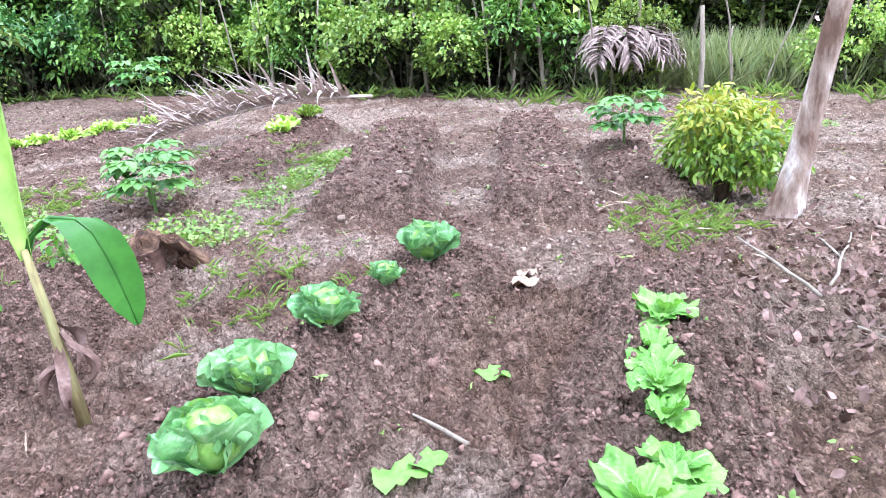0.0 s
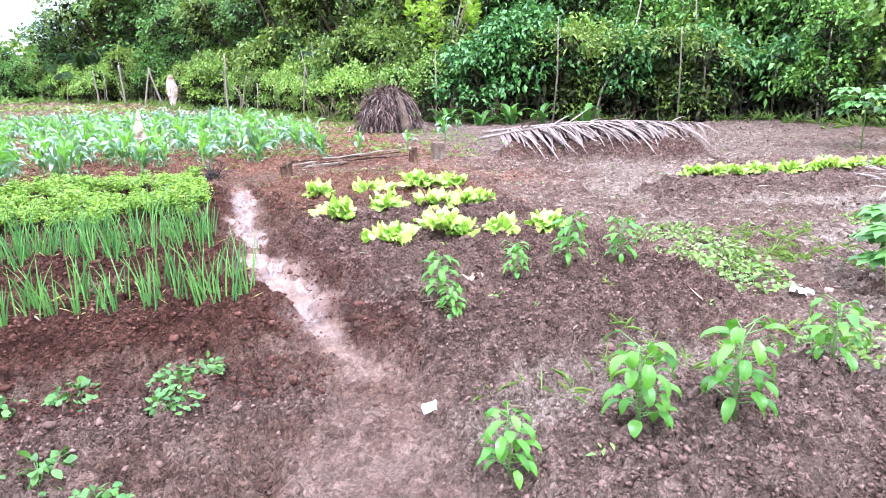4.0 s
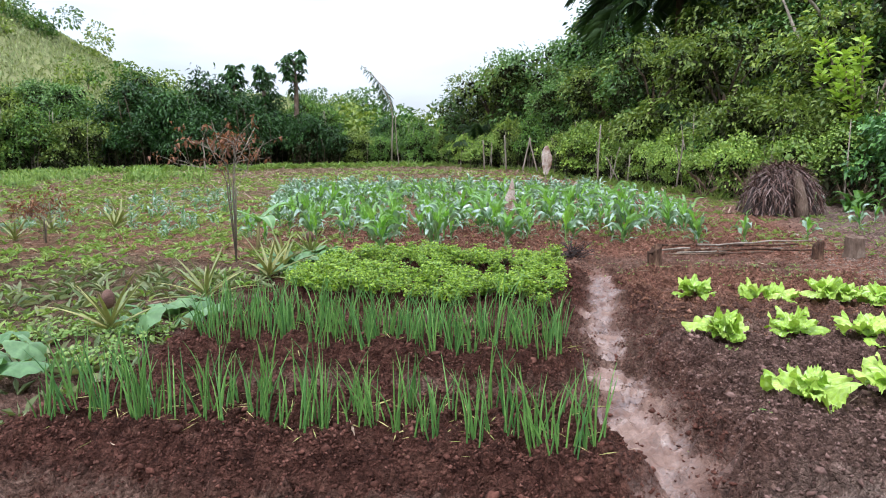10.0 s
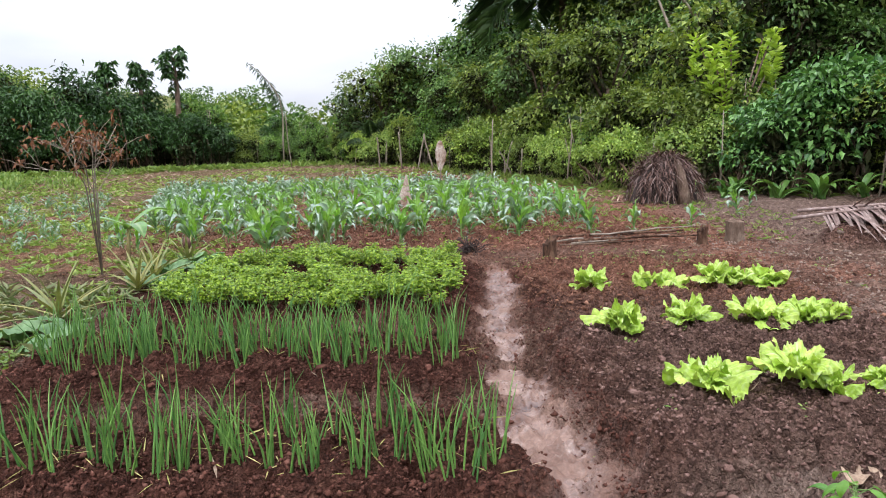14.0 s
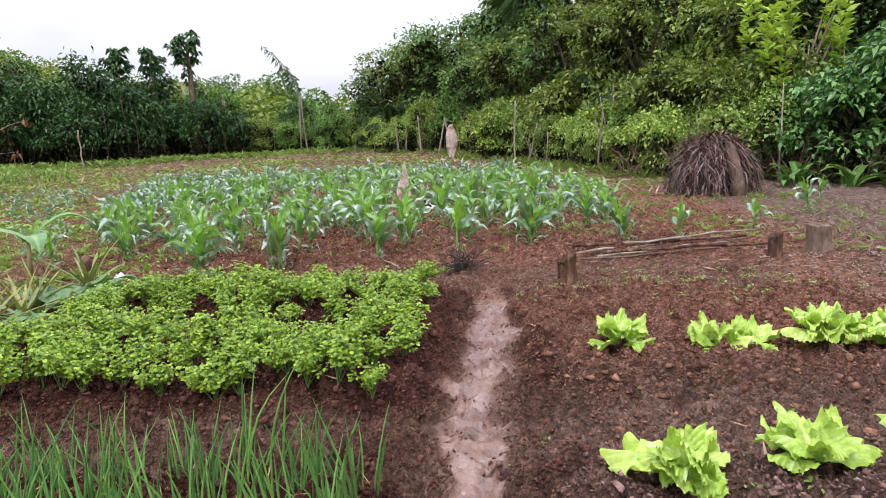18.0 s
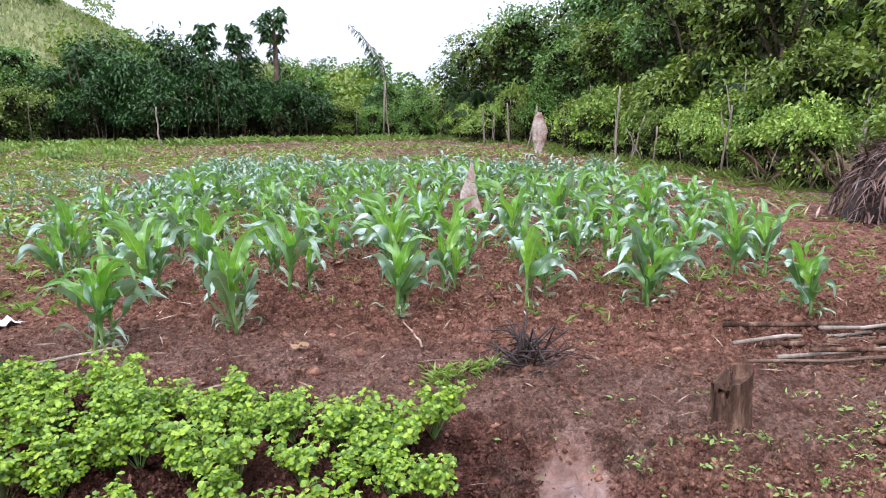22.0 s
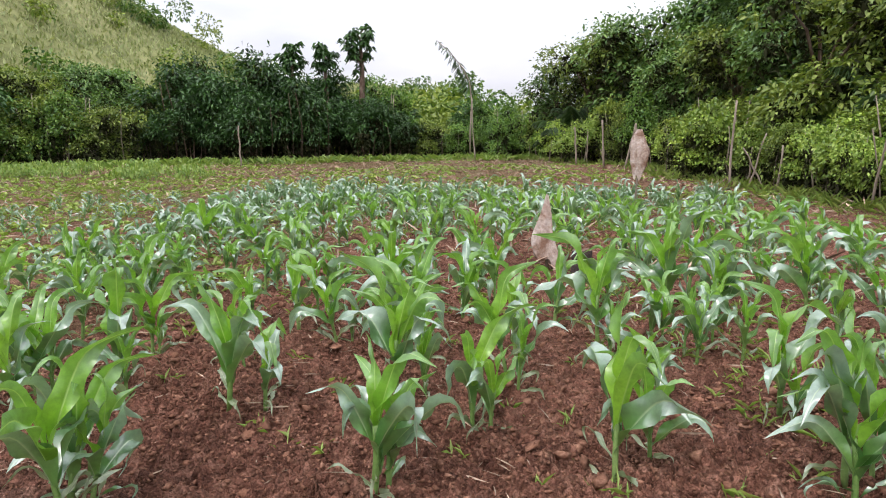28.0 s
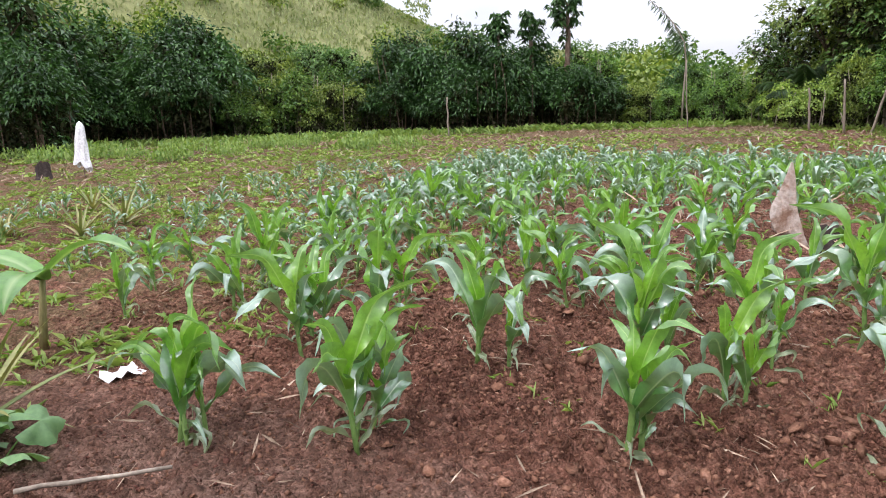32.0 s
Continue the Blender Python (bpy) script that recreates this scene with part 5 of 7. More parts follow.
def leaning_tree():
    ob = thing("leaning_tree", 4.95, -2.93, gz(4.95, -2.93), "leaning tree with pale peeling bark and a fluted foot", "tree")
    r = np.random.default_rng(680)
    rows = []
    for u in np.linspace(0, 1, 30):
        a = np.linspace(0, 2 * np.pi, 25)
        w = (0.076 + 0.055 * math.exp(-u * 16) - 0.025 * u) * (1 + (0.30 * math.exp(-u * 7)) * np.sin(4 * a + 0.6) + 0.05 * np.sin(3 * a + 6 * u))
        c = np.array([0.10 * u, -0.55 * u, 4.2 * u - 0.1])
        rows.append(np.stack([c[0] + w * np.cos(a), c[1] + w * np.sin(a), np.full(25, c[2])], 1))
    part("trunk", one(*sheet(rows), "leaning_trunk", "pale_bark"), ob, "pale peeling bark")
    m = Mesh()
    tips = []
    for k in range(7):
        t = r.uniform(0, 6.28)
        p = np.array([0.1, -0.53, 3.9])
        q = p + (math.cos(t) * 1.2, math.sin(t) * 1.2, r.uniform(0.8, 1.8))
        m.add(*tube([p - (0, -0.05, 0.3), (p + q) / 2 + (0, 0, 0.15), q], [0.06, 0.04, 0.015], 6))
        tips.append(q)
    part("limb", m.data("leaning_limbs", "pale_bark"), ob)
    at, d = cloud([(*q, 0.8, 0.8, 0.55) for q in tips], 2200, r, 0.2)
    v, f = leaves(at, d + r.normal(size=d.shape) * 0.6, r.uniform(0.1, 0.18, len(at)), 0.45, 0.2, r, 0.2)
    part("crown", quick("leaning_crown", v, f, "hedge_leaf"), ob)


leaning_tree()


def mango_bush():
    r = np.random.default_rng(690)
    x, y = 5.55, -2.62
    ob = thing("mango_bush", x, y, gz(x, y), "dense young mango bush with yellow-green drooping leaves", "bush", "", 0, 0.82)
    m = Mesh()
    tips = []
    for k in range(7):
        t, out = r.uniform(0, 6.28), r.uniform(0.15, 0.4)
        q = np.array([math.cos(t) * out, math.sin(t) * out, r.uniform(0.45, 0.75)])
        m.add(*tube([(0, 0, -0.05), q * 0.45 + (0, 0, 0.05), q], [0.035, 0.025, 0.01], 6))
        tips.append(q)
    part("stem", m.data("mango_stems", "bark"), ob)
    blobs = [(0, 0, 0.56, 0.54, 0.54, 0.38), (0.18, 0.28, 0.52, 0.36, 0.36, 0.3), (-0.12, -0.28, 0.48, 0.38, 0.38, 0.3), (0.0, 0.1, 0.86, 0.33, 0.33, 0.24), (0.25, -0.2, 0.78, 0.28, 0.28, 0.24), (-0.2, 0.25, 0.82, 0.25, 0.25, 0.22)]
    at, d = cloud(blobs, 3600, r, 0.35)
    way = d * (1, 1, 0.5) + r.normal(size=d.shape) * 0.6 - (0, 0, 0.35)
    young = at[:, 2] + r.normal(size=len(at)) * 0.14 > 0.80
    for name, pick, material, label in (("crown", ~young, "mango_leaf", ""), ("young_foliage", young, "mango_young", "yellow and bronze young leaves")):
        v, f = fine_leaves(at[pick], way[pick], r.uniform(0.06, 0.12, pick.sum()), 0.34, 0.35, r)
        part(name, quick("mango_" + name, v, f, material), ob, label)


mango_bush()


def papaya(x, y, tall, size, seed, label):
    r = np.random.default_rng(seed)
    ob = thing("papaya_seedling", x, y, gz(x, y), label, "papaya")
    part("stem", one(*tube([(0, 0, -0.04), (0.01, 0, tall * 0.6), (0, 0.02, tall)], [0.016, 0.012, 0.008], 7), "papaya_stem", "maize_stem"), ob)
    for k in range(11):
        turn, up = k * 2.4, -0.15 + 0.11 * k
        at = np.array([math.cos(turn) * size * 0.8, math.sin(turn) * size * 0.8, tall * 0.85 + size * up])
        m = Mesh()
        for j in range(7):
            v, f = blade(size * (0.85 - 0.05 * abs(j - 3)), size * 0.40, 0.0, 0.8, turn + (j - 3) * 0.55, at, 0.3, 6, 3, 0.08, r, 0.5)
            m.add(v, f)
        lf = part("leaf", m.data("papaya_leaf", "papaya_leaf"), ob)
        part("stalk", one(*tube([(0, 0, tall * 0.85), at * (0.5, 0.5, 1) + (0, 0, 0.0), at], [0.006, 0.005, 0.004], 5, False), "papaya_stalk", "maize_stem"), lf)


papaya(6.7, -1.85, 0.25, 0.26, 700, "papaya seedling with pale lobed leaves on a soil mound")
papaya(4.55, 1.85, 0.28, 0.24, 701, "leafy papaya seedling with broad lobed leaves")
papaya(4.75, 2.05, 0.42, 0.22, 702, "leafy papaya seedling with broad lobed leaves")
papaya(11.2, 7.2, 0.8, 0.4, 703, "tall green papaya sapling in front of the hedge")


def stick(x, y, turn, long, rad, name, label, category, seed, lift=0.0, group="", tilt=0.0, material="stake_wood"):
    r = np.random.default_rng(seed)
    n = 7
    pts = np.stack([np.linspace(0, long, n), r.normal(size=n) * long * 0.008, r.normal(size=n) * long * 0.004 + rad], 1)
    ob = new(name, one(*tube(pts, np.linspace(rad, rad * 0.6, n) * (1 + 0.08 * r.normal(size=n)), 7), name, material))
    ob.matrix_basis = pose(x, y, gz(x, y) + lift, 0, -tilt, turn)
    return tagged(ob, label, category, group)


for k in range(9):
    stick(1.9 + 0.18 * (k % 4), 9.45 + 0.07 * k, 15 + 9 * math.sin(k * 2.1), 1.5 + 0.15 * (k % 5), 0.010 + 0.004 * (k % 3), "dry_stalk", "long brown dry stalk in a bundle on the ground", "stalk", 710 + k, 0.02 + 0.012 * (k % 3), "bundle of dry stalks", 0, ("cut_wood", "stake_wood", "stump_bark")[k % 3])
stick(0.05, 9.5, 118, 0.55, 0.008, "dry_stick", "thin pale stick on red soil", "stick", 730, 0.01, "sticks", 0, "straw")
stick(-1.89, 8.48, 51, 0.52, 0.012, "dry_stick", "split brown stick on trodden red soil", "stick", 731, 0.004, "sticks", 0, "stake_wood")
stick(1.10, 2.62, 70, 0.26, 0.014, "dry_stick", "short brown stick beside the path", "stick", 733, 0.01, "sticks", 0, "stump_bark")
for k, (x, y, t, L) in enumerate(((3.2, -2.75, 15, 0.9), (3.6, -2.9, -20, 1.1), (3.9, -3.1, 5, 0.8), (2.9, -3.1, 40, 0.6), (4.2, -2.6, -12, 0.7), (1.55, -1.35, 75, 0.35), (1.95, -1.4, 60, 0.4))):
    stick(x, y, t, L, 0.009, "dry_stick", "thin grey fallen stick on the ground", "stick", 740 + k, 0.012, "sticks")


def twig_pile():
    r = np.random.default_rng(750)
    x, y = 0.68, 9.40
    ob = thing("twig_pile", x, y, gz(x, y), "small tangle of dark burnt twigs on the soil", "twigs")
    for k in range(60):
        t, L = r.uniform(0, 6.28), r.uniform(0.15, 0.42)
        p = np.array([r.normal() * 0.07, r.normal() * 0.07, r.uniform(0.0, 0.10)])
        d = np.array([math.cos(t), math.sin(t), r.uniform(-0.05, 1.0)])
        part("twig", one(*tube([p, p + d * L * 0.55 + r.normal(size=3) * 0.03, p + d * L * (1, 1, 0.55) + (0, 0, -0.02)], [0.006, 0.0045, 0.002], 4), "twig", "burnt_twig"), ob)


twig_pile()


def sack(x, y, stake_h, top, bottom, width, label, material, seed, lean=0, tied=False, hood=False):
    """A cloth bag pulled over a stake; a tied one narrows again below."""
    r = np.random.default_rng(seed)
    ob = thing("sack_on_stake", x, y, gz(x, y), label, "sack")
    ob.rotation_euler[1] = radians(lean)
    part("stake", one(*tube([(0, 0, -0.1), (0.01, 0, stake_h * 0.5), (0, 0, stake_h)], [0.016, 0.015, 0.012], 7), "sack_stake", "stake_wood"), ob)
    rows = []
    for u in np.linspace(0, 1, 18):
        a = np.linspace(0, 2 * np.pi, 41)
        w = width * (0.10 + 0.90 * math.sin(math.pi * min(1, 0.04 + 0.8 * u)) ** 0.9 if tied else 0.06 + 0.94 * u**0.95)
        w = width * min(1, u / 0.10) ** 0.5 * (0.40 + 0.60 * u) if hood else w
        fold = 1 + 0.20 * u * np.sin(3 * a + seed) + 0.13 * np.sin(6 * a + 2 + 5 * u) + 0.07 * np.sin(11 * a - 7 * u)
        hem = 0.10 * u * u * np.cos(a + seed) + 0.05 * u * np.sin(5 * a + seed)
        rows.append(np.stack([w * fold * np.cos(a) + 0.05 * u * np.sin(4 * u + seed), w * fold * np.sin(a) * 0.42, top + (bottom - top) * u + hem], 1))
    part("cloth", one(*sheet(rows), "sack_cloth", material), ob)


sack(-0.44, 14.75, 0.78, 0.80, 0.06, 0.155, "brown-stained cloth sack pulled over a stake in maize", "sack_cloth", 3, 0)
sack(0.22, 18.9, 1.48, 1.52, 0.85, 0.135, "stained beige cloth sack on a tall stake in maize", "sack_cloth", 5, 2, True)
sack(-16.0, 15.6, 1.3, 1.36, 0.25, 0.30, "clean white plastic sack hung on a stake", "white_cloth", 8, 4, hood=True)


def scrap(x, y, size, label, material, name, category, seed):
    """A crumpled flat piece: plastic or a broken leaf."""
    r = np.random.default_rng(seed)
    a, q = np.meshgrid(np.linspace(0, 2 * np.pi, 17), np.linspace(0.02, 1, 7))
    rad = size / 2 * q * (1 + 0.25 * np.sin(2 * a + seed) + 0.12 * np.sin(5 * a))
    z = 0.03 + size * 0.12 * np.sin(3 * a + 4 * q) * q + size * 0.08 * np.sin(7 * a) * q
    ob = new(name, one(*sheet(np.stack([rad * np.cos(a), rad * np.sin(a), np.maximum(z, 0.004)], -1)), name, material))
    ob.matrix_basis = pose(x, y, gz(x, y), 0, 0, 40 * seed)
    tagged(ob, label, category)


scrap(-2.9, 9.4, 0.19, "crumpled white plastic sheet on the ground", "white_cloth", "plastic_scrap", "litter", 1)
scrap(1.2, 1.72, 0.085, "white plastic scrap lying on bare soil", "white_cloth", "plastic_scrap", "litter", 2)
scrap(4.0, 2.2, 0.14, "white plastic scrap between the weeds", "white_cloth", "plastic_scrap", "litter", 3)
for k, (x, y, s) in enumerate(((2.48, -1.38, 0.17), (3.40, -1.38, 0.18), (3.6, -1.36, 0.14), (1.75, -1.22, 0.2), (1.83, -1.3, 0.15), (2.95, -0.25, 0.13), (2.72, -0.36, 0.13))):
    scrap(x, y, s * 0.75, "torn cabbage leaf lying in the furrow", "mustard_leaf" if k not in (1, 2) else "straw", "fallen_leaf", "leaf", 4 + k)
scrap(2.1, 3.25, 0.14, "yellowed lettuce leaf on the soil", "straw", "fallen_leaf", "leaf", 14)
scrap(-0.66, 9.26, 0.09, "yellow fallen leaf on red soil", "dry_leaf", "fallen_leaf", "leaf", 15)
scrap(-3.75, 4.15, 0.3, "dry withered pumpkin leaf on the ground", "straw", "fallen_leaf", "leaf", 16)


def dry_shrub(x, y, tall, spread, seed, label):
    r = np.random.default_rng(seed)
    ob = thing("dry_shrub", x, y, gz(x, y), label, "shrub")
    m, at = Mesh(), []
    for k in range(8):
        t, out = k * 2.4 + r.normal() * 0.3, r.uniform(0.35, 1) * spread
        q = np.array([math.cos(t) * out, math.sin(t) * out, tall * (1.0 - 0.42 * (out / spread) ** 1.5) * r.uniform(0.85, 1.0)])
        mid = np.array([q[0] * 0.12, q[1] * 0.12, tall * r.uniform(0.38, 0.58)]) + r.normal(size=3) * 0.02
        m.add(*tube([(0, 0, -0.05), mid, q], [0.007, 0.006, 0.003], 5))
        for j in range(6):
            b0 = mid + (q - mid) * r.uniform(0.3, 0.95)
            w = b0 + np.array([r.normal() * 0.16, r.normal() * 0.16, abs(r.normal()) * 0.14 + 0.04])
            m.add(*tube([b0, (b0 + w) / 2 + (0, 0, 0.02), w], [0.005, 0.004, 0.002], 4))
            at += [w + r.normal(size=3) * 0.035 for _ in range(8)]
    part("branch", m.data("dry_branches", "stake_wood"), ob)
    at = np.array(at)
    v, f = leaves(at, r.normal(size=at.shape) - (0, 0, 0.5), r.uniform(0.04, 0.09, len(at)), 0.45, 0.3, r, 0.3)
    part("foliage", quick("dry_foliage", v, f, "red_dry_leaf"), ob)


dry_shrub(-3.72, 8.4, 2.2, 0.72, 760, "dead shrub with withered red-brown leaves")
dry_shrub(-7.6, 9.65, 0.75, 0.55, 761, "small dead shrub with withered red-brown leaves")


def stake(x, y, tall, rad, lean, seed, group="fence stakes by the hedge", label="rough grey wooden fence stake in front of the hedge"):
    r = np.random.default_rng(seed)
    pts = np.stack([r.normal(size=6) * 0.02, r.normal(size=6) * 0.02, np.linspace(-0.15, tall, 6)], 1)
    ob = new("stake", one(*tube(pts, np.linspace(rad, rad * 0.75, 6), 7), "stake", "stake_wood"))
    ob.matrix_basis = pose(x, y, gz(x, y), lean[0], lean[1], seed * 31)
    tagged(ob, label, "stake", group)


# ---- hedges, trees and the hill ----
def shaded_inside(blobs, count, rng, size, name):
    """Near-black leaves in the middle of a bush's lumps: its inner shade painted as colour."""
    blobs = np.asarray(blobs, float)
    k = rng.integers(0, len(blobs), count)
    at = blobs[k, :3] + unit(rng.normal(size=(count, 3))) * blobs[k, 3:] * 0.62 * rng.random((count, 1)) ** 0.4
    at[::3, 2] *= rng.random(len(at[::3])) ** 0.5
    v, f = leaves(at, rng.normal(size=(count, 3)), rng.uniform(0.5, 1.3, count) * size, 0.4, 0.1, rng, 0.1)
    return quick(name, v, f, "inner_shade_leaf")


def shingled(blobs, count, rng, size, wide, droop, name, material, low=-0.35):
    """Leaves that hang over one another on the tops and sides of lumps, in small sprays."""
    blobs = np.asarray(blobs, float)
    area = blobs[:, 3] * blobs[:, 4] + blobs[:, 3] * blobs[:, 5]
    sprays = count // 6
    k = rng.choice(len(blobs), sprays, p=area / area.sum())
    d = unit(rng.normal(size=(sprays, 3)))
    d[:, 2] = np.where(d[:, 2] < low, -d[:, 2], d[:, 2])
    at = blobs[k, :3] + d * blobs[k, 3:] * (0.78 + 0.34 * rng.random((sprays, 1)) ** 1.5)
    reach = rng.uniform(0.5, 1.3, (sprays, 1)) * size
    at = np.repeat(at, 6, 0) + rng.normal(size=(sprays * 6, 3)) * np.repeat(reach, 6, 0) * 0.75
    d = np.repeat(d, 6, 0)
    way = d * (1, 1, 0.5) + rng.normal(size=d.shape) * 0.5 - (0, 0, droop)
    v, f = leaves(at, way, rng.uniform(0.6, 1.3, len(at)) * size, wide, 0.22, rng, 0.2)
    return quick(name, v, f, material)


def shrub(name, label, category, group, seed, leaf, count, blobs, size, wide=0.5, stems=6, tall=2.0, bark="bark", droop=0.35, fat=1.0, open_foot=0.12):
    def build():
        r = np.random.default_rng(seed)
        ob = root(name, label, category, group)
        bl = []
        for _ in range(blobs):
            t, rr, h = r.uniform(0, 6.28), r.uniform(0, 1.15), r.uniform(open_foot, 0.85)
            h *= 1 - 0.3 * rr
            s = r.uniform(0.30, 0.68) * fat
            bl.append((math.cos(t) * rr, math.sin(t) * rr, tall * h, s, s, s * tall * 0.34))
        m = Mesh()
        for b in bl[:stems]:
            q = np.array(b[:3])
            m.add(*tube([(q[0] * 0.45, q[1] * 0.45, -0.2), q * (0.7, 0.7, 0.5) + r.normal(size=3) * 0.05, q], [0.04, 0.03, 0.012], 5))
        for k in range(2):
            a, rr = r.uniform(0, 6.28), r.uniform(0.7, 1.15)
            x, y = math.cos(a) * rr, math.sin(a) * rr
            m.add(*tube([(x, y, -0.2), (x + r.normal() * 0.05, y + r.normal() * 0.05, tall * 0.45), (x + r.normal() * 0.12, y + r.normal() * 0.12, tall * r.uniform(0.6, 0.95))], [0.024, 0.019, 0.010], 5))
        part("stem", m.data(name + "_stems", bark), ob)
        part("inner_foliage", shaded_inside(bl, 1900, r, 0.20 * fat, name + "_inner"), ob, "near-black inner leaves painting the shade inside the foliage")
        part("foliage", shingled(bl, count, r, size, wide, droop, name + "_foliage", leaf, 0.12), ob)
        return ob
    return build


SHRUBS = {
    "vine": [shrub("hedge_bush", "tangled vine-covered hedge bush with light green leaves", "bush", "hedge bushes", 800 + k, "vine_leaf", 4400, 15, 0.11, 0.75, 8, 2.5, "stake_wood", 0.3, 1.0, 0.26) for k in range(3)],
    "hedge": [shrub("hedge_bush", "dense leafy green bush in the hedge", "bush", "hedge bushes", 810 + k, "hedge_leaf", 4400, 15, 0.115, 0.55, 8, 2.7, "stake_wood", 0.3, 1.0, 0.26) for k in range(3)],
    "dark": [shrub("dark_bush", "dark green bush with long hanging leaves at the field edge", "bush", "bushes at the field edge", 820 + k, "dark_leaf", 4200, 13, 0.19, 0.36, 6, 3.1, "bark", 0.42, 1.2, 0.5) for k in range(3)],
    "glossy": [shrub("hedge_bush", "dense bush with glossy dark green leaves in the hedge", "bush", "hedge bushes", 840 + k, "glossy_leaf", 4400, 14, 0.15, 0.55, 7, 2.7, "bark", 0.45, 1.05, 0.3) for k in range(2)],
    "olive": [shrub("light_bush", "olive-green scrub bush at the field edge", "bush", "bushes at the field edge", 830 + k, "olive_leaf", 4000, 15, 0.12, 0.5, 8, 2.5, "stake_wood", 0.2) for k in range(2)],
}


def tree(name, label, group, seed, leaf, count, size, blobs, trunk_h, crown_r, crown_h, bark="bark", wide=0.5, trunk_r=0.13, core=0.4):
    def build():
        r = np.random.default_rng(seed)
        ob = root(name, label, "tree", group)
        bend = r.normal(size=2) * 0.2
        part("trunk", one(*tube([(0, 0, -0.3), (bend[0] * 0.4, bend[1] * 0.4, trunk_h * 0.5), (bend[0], bend[1], trunk_h)], [trunk_r, trunk_r * 0.8, trunk_r * 0.55], 8), name + "_trunk", bark), ob)
        bl, m = [], Mesh()
        for _ in range(blobs):
            t, rr, h = r.uniform(0, 6.28), crown_r * r.uniform(0.1, 0.85), r.uniform(-0.75, 1)
            s = crown_r * r.uniform(0.32, 0.55)
            q = np.array([bend[0] + math.cos(t) * rr, bend[1] + math.sin(t) * rr, trunk_h + crown_h * h * (1 - 0.35 * rr / crown_r)])
            bl.append((*q, s, s, s * 0.7))
            m.add(*tube([(bend[0] * 0.8, bend[1] * 0.8, trunk_h * 0.8), (q + (bend[0], bend[1], trunk_h)) / 2 + r.normal(size=3) * 0.1, q], [trunk_r * 0.45, trunk_r * 0.3, 0.012], 5))
        part("limb", m.data(name + "_limbs", bark), ob)
        part("inner_foliage", shaded_inside(bl, 2200, r, 0.13 * crown_r, name + "_inner"), ob, "near-black inner leaves painting the shade inside the foliage")
        part("crown", shingled(bl, count, r, size, wide, 0.35, name + "_crown", leaf, -0.6), ob)
        return ob
    return build


TREES = {
    "dark": [tree("forest_tree", "tall dark green broadleaf tree behind the hedge", "forest trees", 850 + k, "dark_leaf", 5400, 0.19, 17, 3.4, 2.3, 2.6) for k in range(3)],
    "olive": [tree("forest_tree", "olive-green broadleaf tree behind the hedge", "forest trees", 860 + k, "olive_leaf", 5000, 0.18, 16, 3.2, 2.2, 2.4) for k in range(2)],
    "hedge": [tree("forest_tree", "green broadleaf tree behind the hedge", "forest trees", 870 + k, "forest_leaf", 5000, 0.18, 16, 3.2, 2.3, 2.5) for k in range(2)],
}


def along(points, step):
    pts = np.array(points, float)
    d = np.r_[0, np.cumsum(np.hypot(*np.diff(pts, axis=0).T))]
    s = np.arange(0, d[-1], step)
    return np.stack([np.interp(s, d, pts[:, 0]), np.interp(s, d, pts[:, 1])], 1)


EAST_HEDGE = [(12.6, -14), (13.0, -8), (13.2, -3), (13.6, 0), (15.2, 4.5), (16.0, 9), (14.6, 12.5), (11.5, 15.4), (8.6, 17.3), (6.4, 19.0), (4.7, 21.6), (3.9, 24.8), (2.9, 28.3), (1.2, 30.2), (1.0, 34), (0.2, 37.6), (-3, 40.0), (-5.6, 44), (-8, 48.5)]
NORTH_EDGE = [(-45, 6), (-40, 15), (-36, 22), (-30, 31), (-25, 36.5), (-19.5, 41), (-12, 46), (-4, 50.5), (3, 52.5)]


def beside(points, step, off):
    """Places along a line, shifted to its right-hand side."""
    p = along(points, step)
    d = unit(np.gradient(p, axis=0))
    return np.stack([p[:, 0] + off * d[:, 1], p[:, 1] - off * d[:, 0]], 1)


